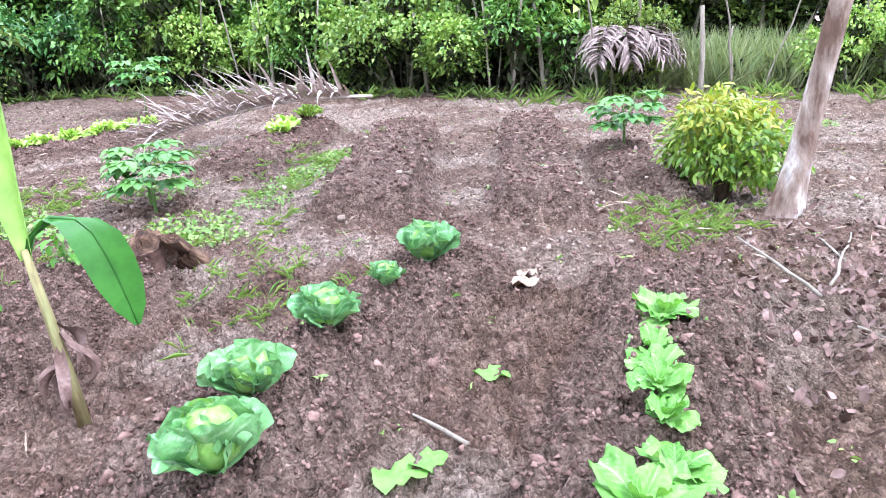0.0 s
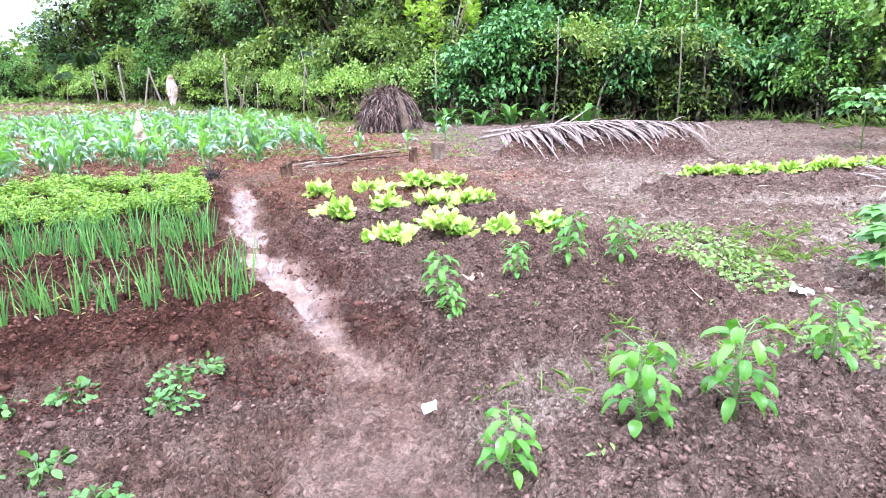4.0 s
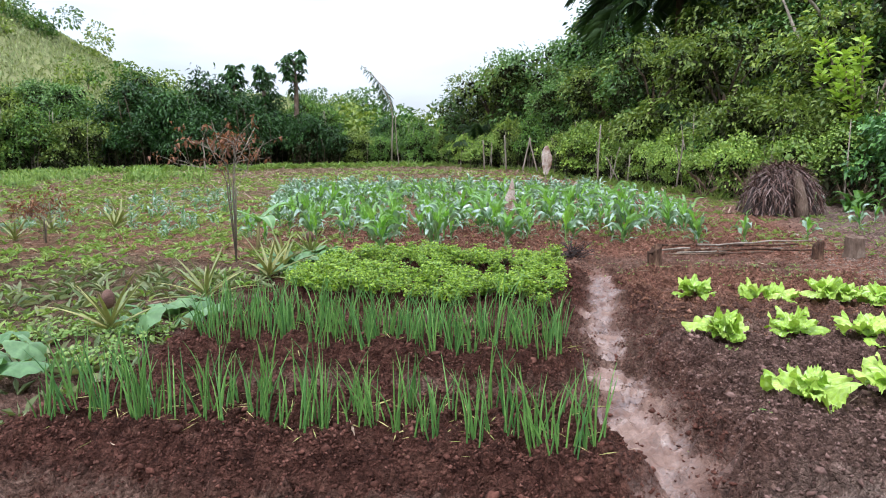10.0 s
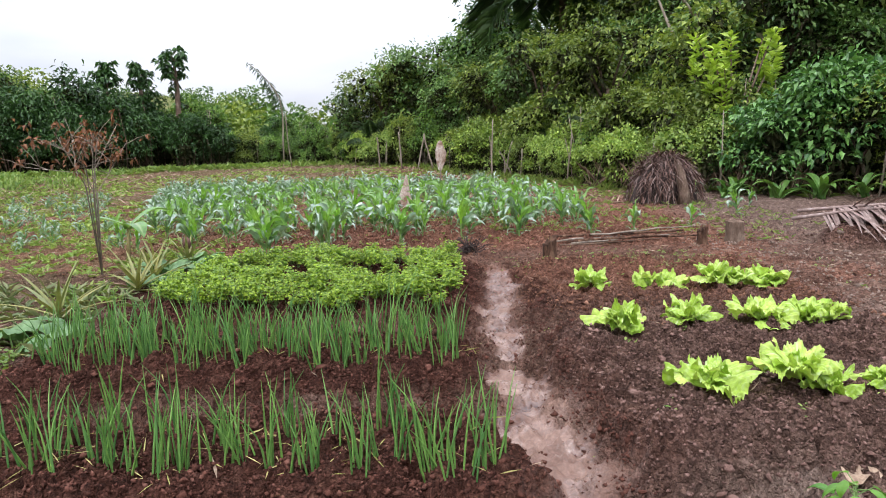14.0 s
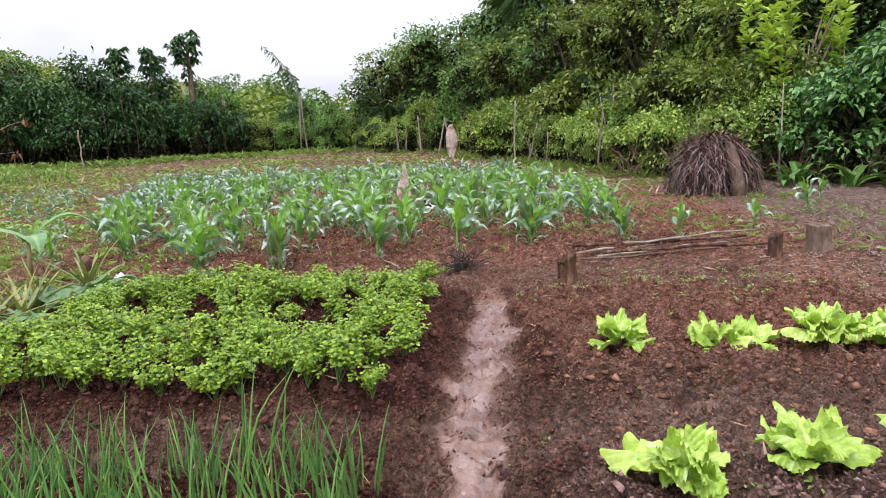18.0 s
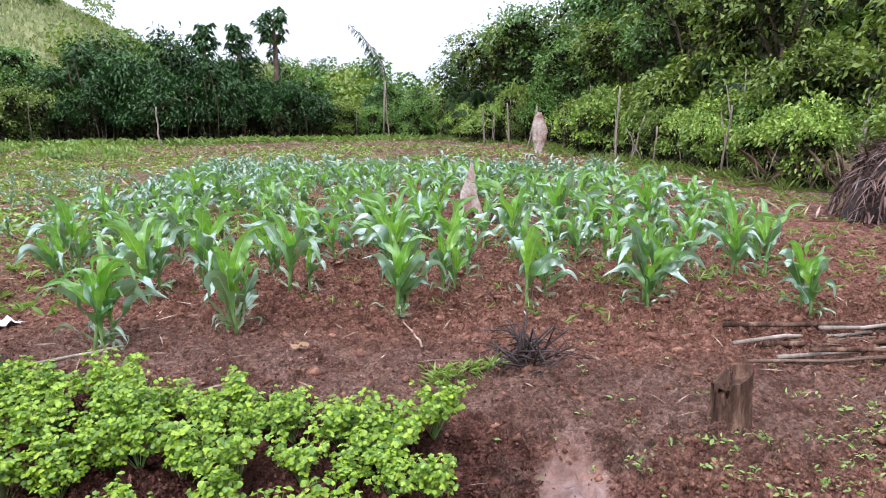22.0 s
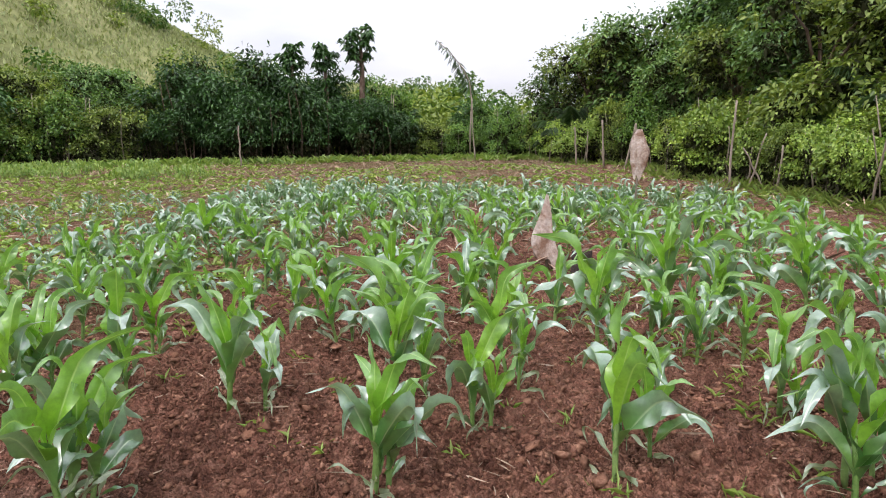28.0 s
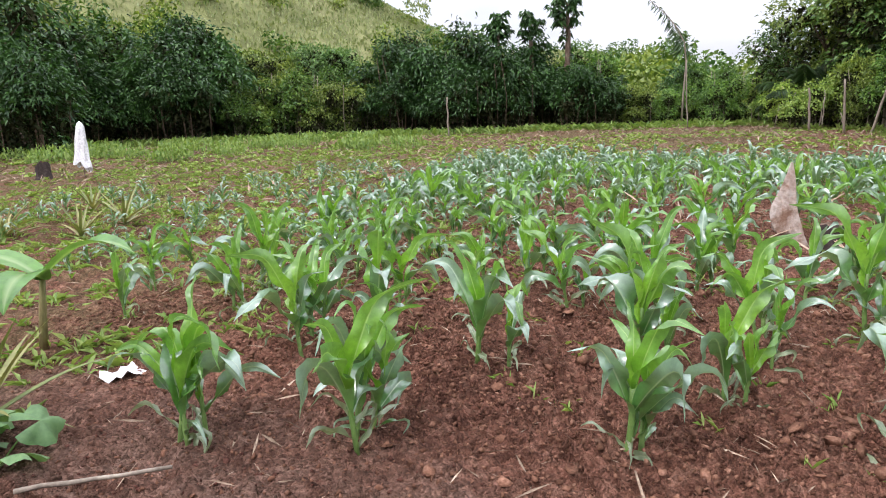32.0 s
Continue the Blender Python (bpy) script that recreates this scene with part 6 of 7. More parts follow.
def build_edges():
    r = np.random.default_rng(9)
    for row, (off, size) in enumerate(((0.5, 0.92), (1.9, 1.25), (3.6, 1.6))):
        for k, (x, y) in enumerate(beside(EAST_HEDGE, 1.35, off)):
            if y < -0.5 and (row == 1 or (row == 0 and k % 3)):
                continue
            if y < -0.5 and row == 2:
                x += 3.5
            if y < -0.5:
                kind = ("olive", "olive", "vine", "olive")[int(r.integers(0, 4))]
            elif y < 11:
                kind = ("hedge", "vine", "vine", "olive")[int(r.integers(0, 4))]
            elif y < 18.6 and row < 2:
                kind = ("glossy", "hedge", "vine", "hedge")[int(r.integers(0, 4))] if y < 16.8 else ("vine", "hedge", "vine", "olive")[int(r.integers(0, 4))]
            else:
                kind = ("vine", "vine", "hedge", "vine", "olive")[int(r.integers(0, 5))]
            n = int(r.integers(0, len(SHRUBS[kind])))
            s = size * r.uniform(0.72, 1.25) * (0.6 if y < -0.5 and row == 0 else 1.0)
            if y > 17.5:
                s = (0.74, 0.95, 1.1)[row] * r.uniform(0.65, 1.35)
            place(f"shrub_{kind}{n}", SHRUBS[kind][n], x + r.normal() * 0.35, y + r.normal() * 0.35, r.uniform(0, 360), s, sink=0.1, stretch=r.uniform(0.95, 1.3))
    for off, step, lo, hi in ((4.6, 2.2, 0.8, 1.15), (7.8, 2.8, 1.2, 1.6), (12.0, 3.6, 1.5, 2.0)):
        for x, y in beside(EAST_HEDGE, step, off):
            if y < 0.5 or (off > 5 and x < 2):
                continue
            kind = ("hedge", "olive", "hedge", "dark", "hedge", "olive", "hedge")[int(r.integers(0, 7))]
            n = int(r.integers(0, len(TREES[kind])))
            place(f"tree_{kind}{n}", TREES[kind][n], x + r.normal() * 0.8, y + r.normal() * 0.8, r.uniform(0, 360), r.uniform(lo, hi), sink=0.1)
    for off, lo, hi in ((0.0, 0.95, 1.45), (2.2, 1.2, 1.65), (4.8, 1.3, 1.75)):
        for k, (x, y) in enumerate(along(NORTH_EDGE, 1.9)):
            way = math.degrees(math.atan2(0.75 - x, y - 7.8)) + r.normal() * 0.8
            if 26.5 < way < 42.5 or way > 56:
                kind = "dark"
            elif way > 42:
                kind = ("olive", "vine", "olive", "hedge")[int(r.integers(0, 4))]
            else:
                kind = ("hedge", "olive", "hedge", "dark")[int(r.integers(0, 4))]
            n = int(r.integers(0, len(SHRUBS[kind])))
            low = 0.72 if x > -14 else 1.0
            place(f"shrub_{kind}{n}", SHRUBS[kind][n], x - off * 0.6 + r.normal() * 0.6, y + off * 0.8 + r.normal() * 0.6, r.uniform(0, 360), r.uniform(lo, hi) * low, sink=0.2, stretch=r.uniform(0.95, 1.25))
    for k, (x, y) in enumerate(along([(-42, 20), (-37, 30), (-31, 39), (-25, 45), (-19, 49)], 2.3)):
        kind = ("olive", "hedge", "olive", "dark")[int(r.integers(0, 4))]
        place(f"tree_{kind}{k % 2}", TREES[kind][k % 2], x + r.normal() * 0.8, y + r.normal() * 0.8, r.uniform(0, 360), r.uniform(0.85, 1.2) if x < -24 else r.uniform(0.62, 0.85), sink=0.3)
    for k in range(16):
        way, far = radians(41 + 17 * k / 15 + r.normal()), 44 + 5 * (k % 3) + r.normal()
        kind = ("olive", "hedge", "olive")[k % 3]
        place(f"tree_{kind}{k % 2}", TREES[kind][k % 2], 0.75 - far * math.sin(way), 7.8 + far * math.cos(way), k * 83, r.uniform(0.85, 1.2), sink=0.4)
    for k, (x, y) in enumerate(beside(EAST_HEDGE, 0.48, 0.15)):
        if y > 9 and k % 2:
            continue
        thick = r.uniform(0.03, 0.055) if k % 3 == 0 and y < 12 else r.uniform(0.014, 0.03)
        stake(x + r.normal() * 0.35, y + r.normal() * 0.5, r.uniform(1.2, 3.4) if y < 13 else r.uniform(0.6, 1.7), thick, (r.normal() * 8, r.normal() * 8), 900 + k)


build_edges()
for k, (x, y, s) in enumerate(((7.4, 18.0, 1.0), (8.5, 17.2, 1.2), (9.6, 16.4, 1.15), (10.7, 15.6, 1.3), (12.0, 14.7, 1.2), (13.2, 13.6, 1.1))):
    kind = "glossy" if k in (1, 2, 4) else ("vine", "olive")[k % 2]
    place(f"shrub_{kind}{k % 2}", SHRUBS[kind][k % 2], x, y, k * 77, s * (0.95, 0.8, 1.05)[k % 3], sink=0.1, stretch=1.05, label="dense green bush with drooping leaves in the hedge")



def hill_height(bearing, far):
    """Bearing in degrees to the left of +y, distance from the garden."""
    crest = np.interp(bearing, [-20, 0, 9, 19, 30, 34, 39, 46, 60, 90, 120], [0.0, 0.025, 0.04, 0.062, 0.088, 0.112, 0.155, 0.24, 0.33, 0.34, 0.2])
    x, y = -far * np.sin(np.radians(bearing)), far * np.cos(np.radians(bearing))
    return 150 * crest * smooth(58, 150, far) * (1 + 0.0 * x) + 5 * fbm(x * 0.035, y * 0.035, 71) * smooth(60, 95, far) - 0.6, x, y


def build_hill():
    b, d = np.meshgrid(np.linspace(-20, 120, 130), np.r_[np.linspace(52, 160, 60), np.linspace(170, 330, 14)])
    z, x, y = hill_height(b, d)
    w = b.shape[1]
    i = (np.arange(b.shape[0] - 1)[:, None] * w + np.arange(w - 1)[None]).ravel()
    me = quick("hill", np.stack([x.ravel(), y.ravel(), z.ravel()], 1), np.stack([i + 1, i, i + w, i + 1 + w], 1), "hill_soil")
    tagged(new("hill", me), "grassy green hillside with scrub behind the field", "hill", kind="structure")
    r = np.random.default_rng(72)
    n = 42000
    bb, dd = np.clip(r.normal(36, 17, n), -5, 95), 60 + 100 * r.random(n) ** 0.7
    zz, xx, yy = hill_height(bb, dd)
    at = np.stack([xx, yy, zz - 0.1], 1)
    v, f = leaves(at, r.normal(size=(n, 3)) * 0.35 + (0, 0, 1), r.uniform(0.4, 1.1, n), 0.3, 0.2, r, 0.1)
    tagged(new("hill_grass", quick("hill_grass", v, f, "hill_grass")), "tall pale grass covering the hillside", "grass", kind="stuff")
    spots = 900
    bb = np.where(np.arange(spots) % 10 < 6, r.uniform(42, 92, spots), r.uniform(0, 42, spots))
    dd = np.where(r.random(spots) < 0.78, r.uniform(56, 78 + 12 * smooth(40, 60, bb)), r.uniform(85, 150, spots))
    zz, xx, yy = hill_height(bb, dd)
    size = r.uniform(0.7, 1.5, spots) + 2.0 * r.random(spots) ** 3
    for name, material, pick in (("hill_scrub", "olive_leaf", np.arange(spots) % 3 != 0), ("dark_hill_scrub", "hedge_leaf", np.arange(spots) % 3 == 0)):
        blobs = [(x + r.normal() * s * 0.5, y + r.normal() * s * 0.5, z + s * (0.3 + 0.5 * q), s * 0.8, s * 0.8, s * 0.6) for x, y, z, s in zip(xx[pick], yy[pick], zz[pick], size[pick]) for q in range(3)]
        at, d = cloud(blobs, 100000 if pick.sum() > 400 else 60000, r, 0.5)
        v, f = leaves(at, d * 0.8 + r.normal(size=d.shape) * 0.5, r.uniform(0.35, 0.75, len(at)), 0.6, 0.3, r, 0.25)
        tagged(new(name, quick(name, v, f, material)), "scrub bushes scattered over the hillside", "scrub", kind="stuff")


build_hill()


# ---- single trees ----
def umbrella_tree(seed):
    def build():
        r = np.random.default_rng(seed)
        ob = root("umbrella_tree", "slender tree with tiers of large drooping leaves against the sky", "tree", "slender trees on the skyline")
        pts = [(0, 0, -0.3), (0.1, 0.05, 3), (0.05, 0.0, 5.8), (0.08, 0.05, 7.7)]
        part("trunk", one(*tube(pts, [0.24, 0.21, 0.16, 0.08], 8), "umbrella_trunk", "bark"), ob)
        m, at, way = Mesh(), [], []
        for k in range(30):
            h = r.uniform(6.3, 8.2) if k % 5 else r.uniform(4.0, 6.4)
            t, out = r.uniform(0, 6.28), (0.25 + 0.60 * math.sin(math.pi * min(1, max(0, (h - 5.8) / 2.6)))) * r.uniform(0.5, 1.1)
            q = np.array([0.08 + math.cos(t) * out, 0.05 + math.sin(t) * out, h + 0.25])
            m.add(*tube([(0.07, 0.03, h - 0.2), q], [0.03, 0.012], 5))
            for j in range(18):
                a = r.uniform(0, 6.28)
                at.append(q + r.normal(size=3) * 0.08)
                way.append((math.cos(a), math.sin(a), r.uniform(-0.7, 0.15)))
        part("limb", m.data("umbrella_limbs", "bark"), ob)
        v, f = leaves(np.array(at), np.array(way), r.uniform(0.28, 0.5, len(at)), 0.45, 0.2, r, 0.4)
        part("crown", quick("umbrella_crown", v, f, "dark_leaf"), ob)
        return ob
    return build


for k, (x, y, s) in enumerate(((-20.6, 42.6, 0.84), (-18.8, 43.4, 0.82), (-16.8, 44.3, 0.94))):
    place(f"umbrella{k % 3}", umbrella_tree(770 + k % 3), x, y, k * 70, s, sink=0.2)


for k, (bearing, far) in enumerate(((34.3, 112), (31.8, 116), (36.5, 109))):
    z, x, y = hill_height(np.array([bearing]), np.array([float(far)]))
    place(f"umbrella{k % 3}", None, float(x[0]), float(y[0]), k * 90, 0.42 - 0.06 * k, z=float(z[0]) - 0.4, label="slender dark tree on the ridge of the hill")


def palm(seed, trunk, fronds, long, label):
    def build():
        r = np.random.default_rng(seed)
        ob = root("palm_tree", label, "palm tree", "palms in the tree line")
        part("trunk", one(*tube([(0, 0, -0.3), (0.1, 0, trunk * 0.5), (0.1, 0.1, trunk)], [0.28, 0.22, 0.2], 10), "palm_trunk", "bark"), ob)
        for k in range(fronds):
            up = 1.35 - 1.5 * (k / fronds) + r.normal() * 0.1
            turn = k * 2.4
            n = 12
            s = np.linspace(0, 1, n)
            ang = up - 1.5 * s * s
            out, z = np.r_[0, np.cumsum(np.cos(ang[:-1]))] * long / n, np.r_[0, np.cumsum(np.sin(ang[:-1]))] * long / n
            spine = np.stack([0.1 + np.cos(turn) * out, 0.1 + np.sin(turn) * out, trunk + z], 1)
            rib = part("frond", one(*tube(spine, np.linspace(0.035, 0.008, n), 5), "palm_rib", "palm_leaf"), ob)
            u = np.repeat(np.linspace(0.12, 1, 44), 2)
            p = np.stack([np.interp(u, s, spine[:, c]) for c in range(3)], 1)
            side = np.where(np.arange(len(u)) % 2, 1.0, -1.0)[:, None] * np.array([-math.sin(turn), math.cos(turn), 0.0])
            way = side + np.array([math.cos(turn), math.sin(turn), 0]) * 0.7 + r.normal(size=p.shape) * 0.12 - (0, 0, 0.35)
            v, f = leaves(p, way, long * 0.26 * (0.5 + np.sin(np.pi * u) * 0.7), 0.085, 0.2, r, 0.35)
            part("leaflet_fan", quick("palm_leaflets", v, f, "palm_leaf"), rib)
        return ob
    return build


place("oil_palm", palm(780, 10.0, 40, 6.6, "large dark oil palm with long feathered fronds"), 6.9, 38.0, 20)
place("small_palm", palm(781, 1.2, 12, 2.6, "low feathery palm in the hedge line"), -4.5, 44.0, 0)
place("small_palm", None, -1.2, 44.5, 120, 1.25, label="young palm with feathered fronds above the hedge")
place("small_palm", None, 0.6, 45, 200, 1.5, label="young palm with feathered fronds above the hedge")
place("small_palm", None, 6.2, 27.5, 50, 1.1, label="young palm with feathered fronds above the hedge")


def bent_frond():
    r = np.random.default_rng(790)
    x, y = -10.4, 45.0
    ob = thing("bent_palm", x, y, gz(x, y), "thin bare palm stem ending in one bent frond", "palm tree", "", 0, 0.86)
    spine = np.array([(0, 0, -0.2), (0.05, 0, 2.0), (0.15, 0, 3.8), (0.0, 0, 5.1), (-0.55, 0, 6.1), (-1.35, 0, 7.05), (-2.3, 0, 7.9)])
    part("stem", one(*tube(spine, [0.07, 0.06, 0.05, 0.045, 0.035, 0.025, 0.012], 7), "bent_stem", "stake_wood"), ob)
    u = np.repeat(np.linspace(0.45, 1, 40), 2)
    p = np.stack([np.interp(u, np.linspace(0, 1, 7), spine[:, c]) for c in range(3)], 1)
    way = r.normal(size=p.shape) * 0.3 + np.where(np.arange(80) % 2, 1.0, -1.0)[:, None] * np.array([0.5, 0.4, 0]) - (0.1, 0, 0.7)
    v, f = leaves(p, way, 1.15 * (1.3 - u), 0.11, 0.2, r, 0.3)
    part("leaflet_fan", quick("bent_leaflets", v, f, "palm_leaf"), ob)


bent_frond()


def bare_tree(x, y, tall, seed, label, bark, leafy):
    r = np.random.default_rng(seed)
    ob = thing("tall_tree", x, y, gz(x, y), label, "tree")
    part("trunk", one(*tube([(0, 0, -0.3), (0.05, 0.1, tall * 0.3), (0.1, 0.0, tall * 0.62)], [0.15, 0.12, 0.085], 10), "tall_trunk", bark), ob)
    tips = []
    for k in range(12):
        t, out = r.uniform(0, 6.28), r.uniform(0.8, 2.6)
        b0 = np.array([0.08, 0.03, tall * r.uniform(0.32, 0.6)])
        q = np.array([math.cos(t) * out, math.sin(t) * out, tall * r.uniform(0.75, 1.05)])
        mid = (b0 + q) / 2 + r.normal(size=3) * 0.25
        part("limb", one(*tube([b0, mid, q], [0.09, 0.055, 0.015], 6), "tall_limb", bark), ob)
        tips += [q, (mid + q) / 2]
    at, d = cloud([(*q, 0.7, 0.7, 0.45) for q in tips], leafy, r, 0.1)
    v, f = leaves(at, d + r.normal(size=d.shape) * 0.7, r.uniform(0.12, 0.24, leafy), 0.45, 0.2, r, 0.25)
    part("crown", quick("tall_crown", v, f, "dark_leaf"), ob)


bare_tree(9.6, 24.5, 8.5, 791, "branching tree with thin crown behind the hedge", "stake_wood", 900)
bare_tree(-27.0, 14.2, 13, 792, "tall tree with a straight pale trunk", "peeled_bark", 5000)
bare_tree(-26.6, 16.1, 12, 793, "tall tree with a straight pale trunk", "peeled_bark", 5000)


def bright_sapling():
    r = np.random.default_rng(794)
    x, y = 8.2, 18.9
    ob = thing("bright_sapling", x, y, gz(x, y), "sapling with large bright yellow-green leaves above the hedge", "sapling")
    at, way = [], []
    for k in range(9):
        t, out = r.uniform(0, 6.28), r.uniform(0.3, 1.15)
        q = np.array([math.cos(t) * out, math.sin(t) * out, r.uniform(3.0, 4.3)])
        part("stem", one(*tube([(0, 0, -0.2), q * (0.4, 0.4, 0.6), q], [0.05, 0.035, 0.012], 6), "bright_stem", "bark"), ob)
        for j in range(70):
            a, h = r.uniform(0, 6.28), r.uniform(0, 1.2)
            at.append(q - (0, 0, h) + r.normal(size=3) * 0.05)
            way.append((math.cos(a), math.sin(a), 0.55))
    v, f = leaves(np.array(at), np.array(way), r.uniform(0.22, 0.36, len(at)), 0.42, 0.25, r, 0.1)
    part("foliage", quick("bright_foliage", v, f, "bright_leaf"), ob)


bright_sapling()
for k, (x, y, s) in enumerate(((-36, 21, 1.9), (-37, 25, 1.8), (-34, 29, 1.5), (-40, 15, 2.0), (-41, 9, 1.9), (-30, 20.5, 1.3))):
    place(f"tree_dark{k % 3}", TREES["dark"][k % 3], x, y, k * 60, s, sink=3.2)
    place(f"shrub_dark{k % 3}", None, x + 2.5, y - 1.0, k * 40, s * 0.9, sink=0.2, stretch=1.1)
for k, (x, y, s) in enumerate(((-5.4, 46.5, 0.95), (-3.4, 45.5, 1.2), (-1.4, 45, 1.3), (0.8, 44.5, 1.2), (2.4, 40, 1.1), (3.4, 36, 1.0), (5.0, 33, 1.0))):
    kind = ("hedge", "olive")[k % 2]
    place(f"tree_{kind}{k % 2}", TREES[kind][k % 2], x, y, k * 60, s, sink=0.2)

def broad_plant(seed):
    def build():
        r = np.random.default_rng(seed)
        ob = root("broadleaf_plant", "clump of large arching green leaves at the hedge foot", "plant", "broad-leaved plants at the hedge")
        for k in range(9):
            v, f = blade(r.uniform(0.55, 0.95), r.uniform(0.13, 0.2), 1.15 + r.normal() * 0.2, 1.7 + r.normal() * 0.3, k * 2.4, (r.normal() * 0.05, r.normal() * 0.05, -0.02), 0.3, 9, 5, 0.05, r, 0.6)
            part("leaf", one(v, f, "broad_leaf", "sweet_leaf"), ob)
        return ob
    return build


for k, (x, y, s) in enumerate(((6.9, 16.1, 0.8), (7.9, 15.7, 1.0), (8.6, 15.2, 1.15), (9.3, 14.8, 0.9), (10.2, 14.1, 1.1), (7.3, 16.5, 0.9))):
    place(f"broad{k % 3}", broad_plant(1200 + k % 3), x, y, k * 67, s)

# low bright plants where the field ends
EDGE_R = np.random.default_rng(31)
for k in range(26):
    way, far = radians(40 + 32 * k / 25 + EDGE_R.normal() * 1.2), EDGE_R.uniform(23, 30)
    place(f"clover{k % 3}", None, 0.75 - far * math.sin(way), 7.8 + far * math.cos(way), k * 71, EDGE_R.uniform(1.6, 2.6), stretch=2.8, label="low bright green leafy plant at the field end")
# poles standing in the field
for k, (x, y, h, rad, lean) in enumerate(((2.2, 26.6, 2.3, 0.035, (1, 2)), (-18.2, 34.0, 1.9, 0.045, (0, 4)), (-0.3, 36, 1.9, 0.05, (0, 14)), (-1.1, 36.5, 1.9, 0.05, (2, -12)), (-2.0, 37, 2.0, 0.05, (0, 4)), (0.5, 36, 1.8, 0.05, (0, 3)), (-3.3, 38, 1.7, 0.05, (3, 8)), (-9.2, 42.0, 3.4, 0.03, (0, -9)))):
    stake(x, y, h, rad, lean, 990 + k, "poles at the field edge", "pale bare wooden pole standing at the field edge")


# ---- loose ground cover ----
def stuff(name, v, f, material, label, category):
    tagged(new(name, quick(name, v, f, material)), label, category, kind="stuff")


G = (1 + 5**0.5) / 2
ICO = np.array([(-1, G, 0), (1, G, 0), (-1, -G, 0), (1, -G, 0), (0, -1, G), (0, 1, G), (0, -1, -G), (0, 1, -G), (G, 0, -1), (G, 0, 1), (-G, 0, -1), (-G, 0, 1)], float) / 1.9
ICO_F = np.array([(0, 11, 5), (0, 5, 1), (0, 1, 7), (0, 7, 10), (0, 10, 11), (1, 5, 9), (5, 11, 4), (11, 10, 2), (10, 7, 6), (7, 1, 8), (3, 9, 4), (3, 4, 2), (3, 2, 6), (3, 6, 8), (3, 8, 9), (4, 9, 5), (2, 4, 11), (6, 2, 10), (8, 6, 7), (9, 8, 1)])


CRUMB = np.array([(1, 0, 0), (0, 1, 0), (-1, 0, 0), (0, -1, 0), (0.1, 0.1, 0.9), (0, 0, -0.7)], float)
CRUMB_F = np.array([(0, 1, 4), (1, 2, 4), (2, 3, 4), (3, 0, 4), (1, 0, 5), (2, 1, 5), (3, 2, 5), (0, 3, 5)])


def crumbs(name, x, y, size, material, label, r):
    n = len(x)
    a = r.uniform(0, 6.28, n)
    v = CRUMB[None] * (1 + r.normal(size=(n, 6, 1)) * 0.15) * (size[:, None, None] * r.uniform(0.7, 1.3, (n, 1, 3))) + r.normal(size=(n, 6, 3)) * size[:, None, None] * 0.28
    c, s = np.cos(a)[:, None], np.sin(a)[:, None]
    v = np.stack([v[..., 0] * c - v[..., 1] * s, v[..., 0] * s + v[..., 1] * c, v[..., 2]], -1)
    v += np.stack([x, y, height(x, y) + size * 0.2], 1)[:, None]
    f = (np.arange(n)[:, None, None] * 6 + CRUMB_F[None]).reshape(-1, 3)
    tagged(new(name, quick(name, v.reshape(-1, 3), f, material, True)), label, "soil", kind="stuff")


def clods(name, x, y, size, material, label, r):
    n = len(x)
    a = r.uniform(0, 6.28, n)
    v = (ICO[None] * (1 + r.normal(size=(n, 12, 1)) * 0.2) + r.normal(size=(n, 12, 3)) * 0.22) * (size[:, None, None] * r.uniform(0.65, 1.25, (n, 1, 3)))
    c, s = np.cos(a)[:, None], np.sin(a)[:, None]
    v = np.stack([v[..., 0] * c - v[..., 1] * s, v[..., 0] * s + v[..., 1] * c, v[..., 2] * 0.7], -1)
    v += np.stack([x, y, height(x, y) - size * 0.12], 1)[:, None]
    f = (np.arange(n)[:, None, None] * 12 + ICO_F[None]).reshape(-1, 3)
    tagged(new(name, quick(name, v.reshape(-1, 3), f, material, True)), label, "soil", kind="stuff")


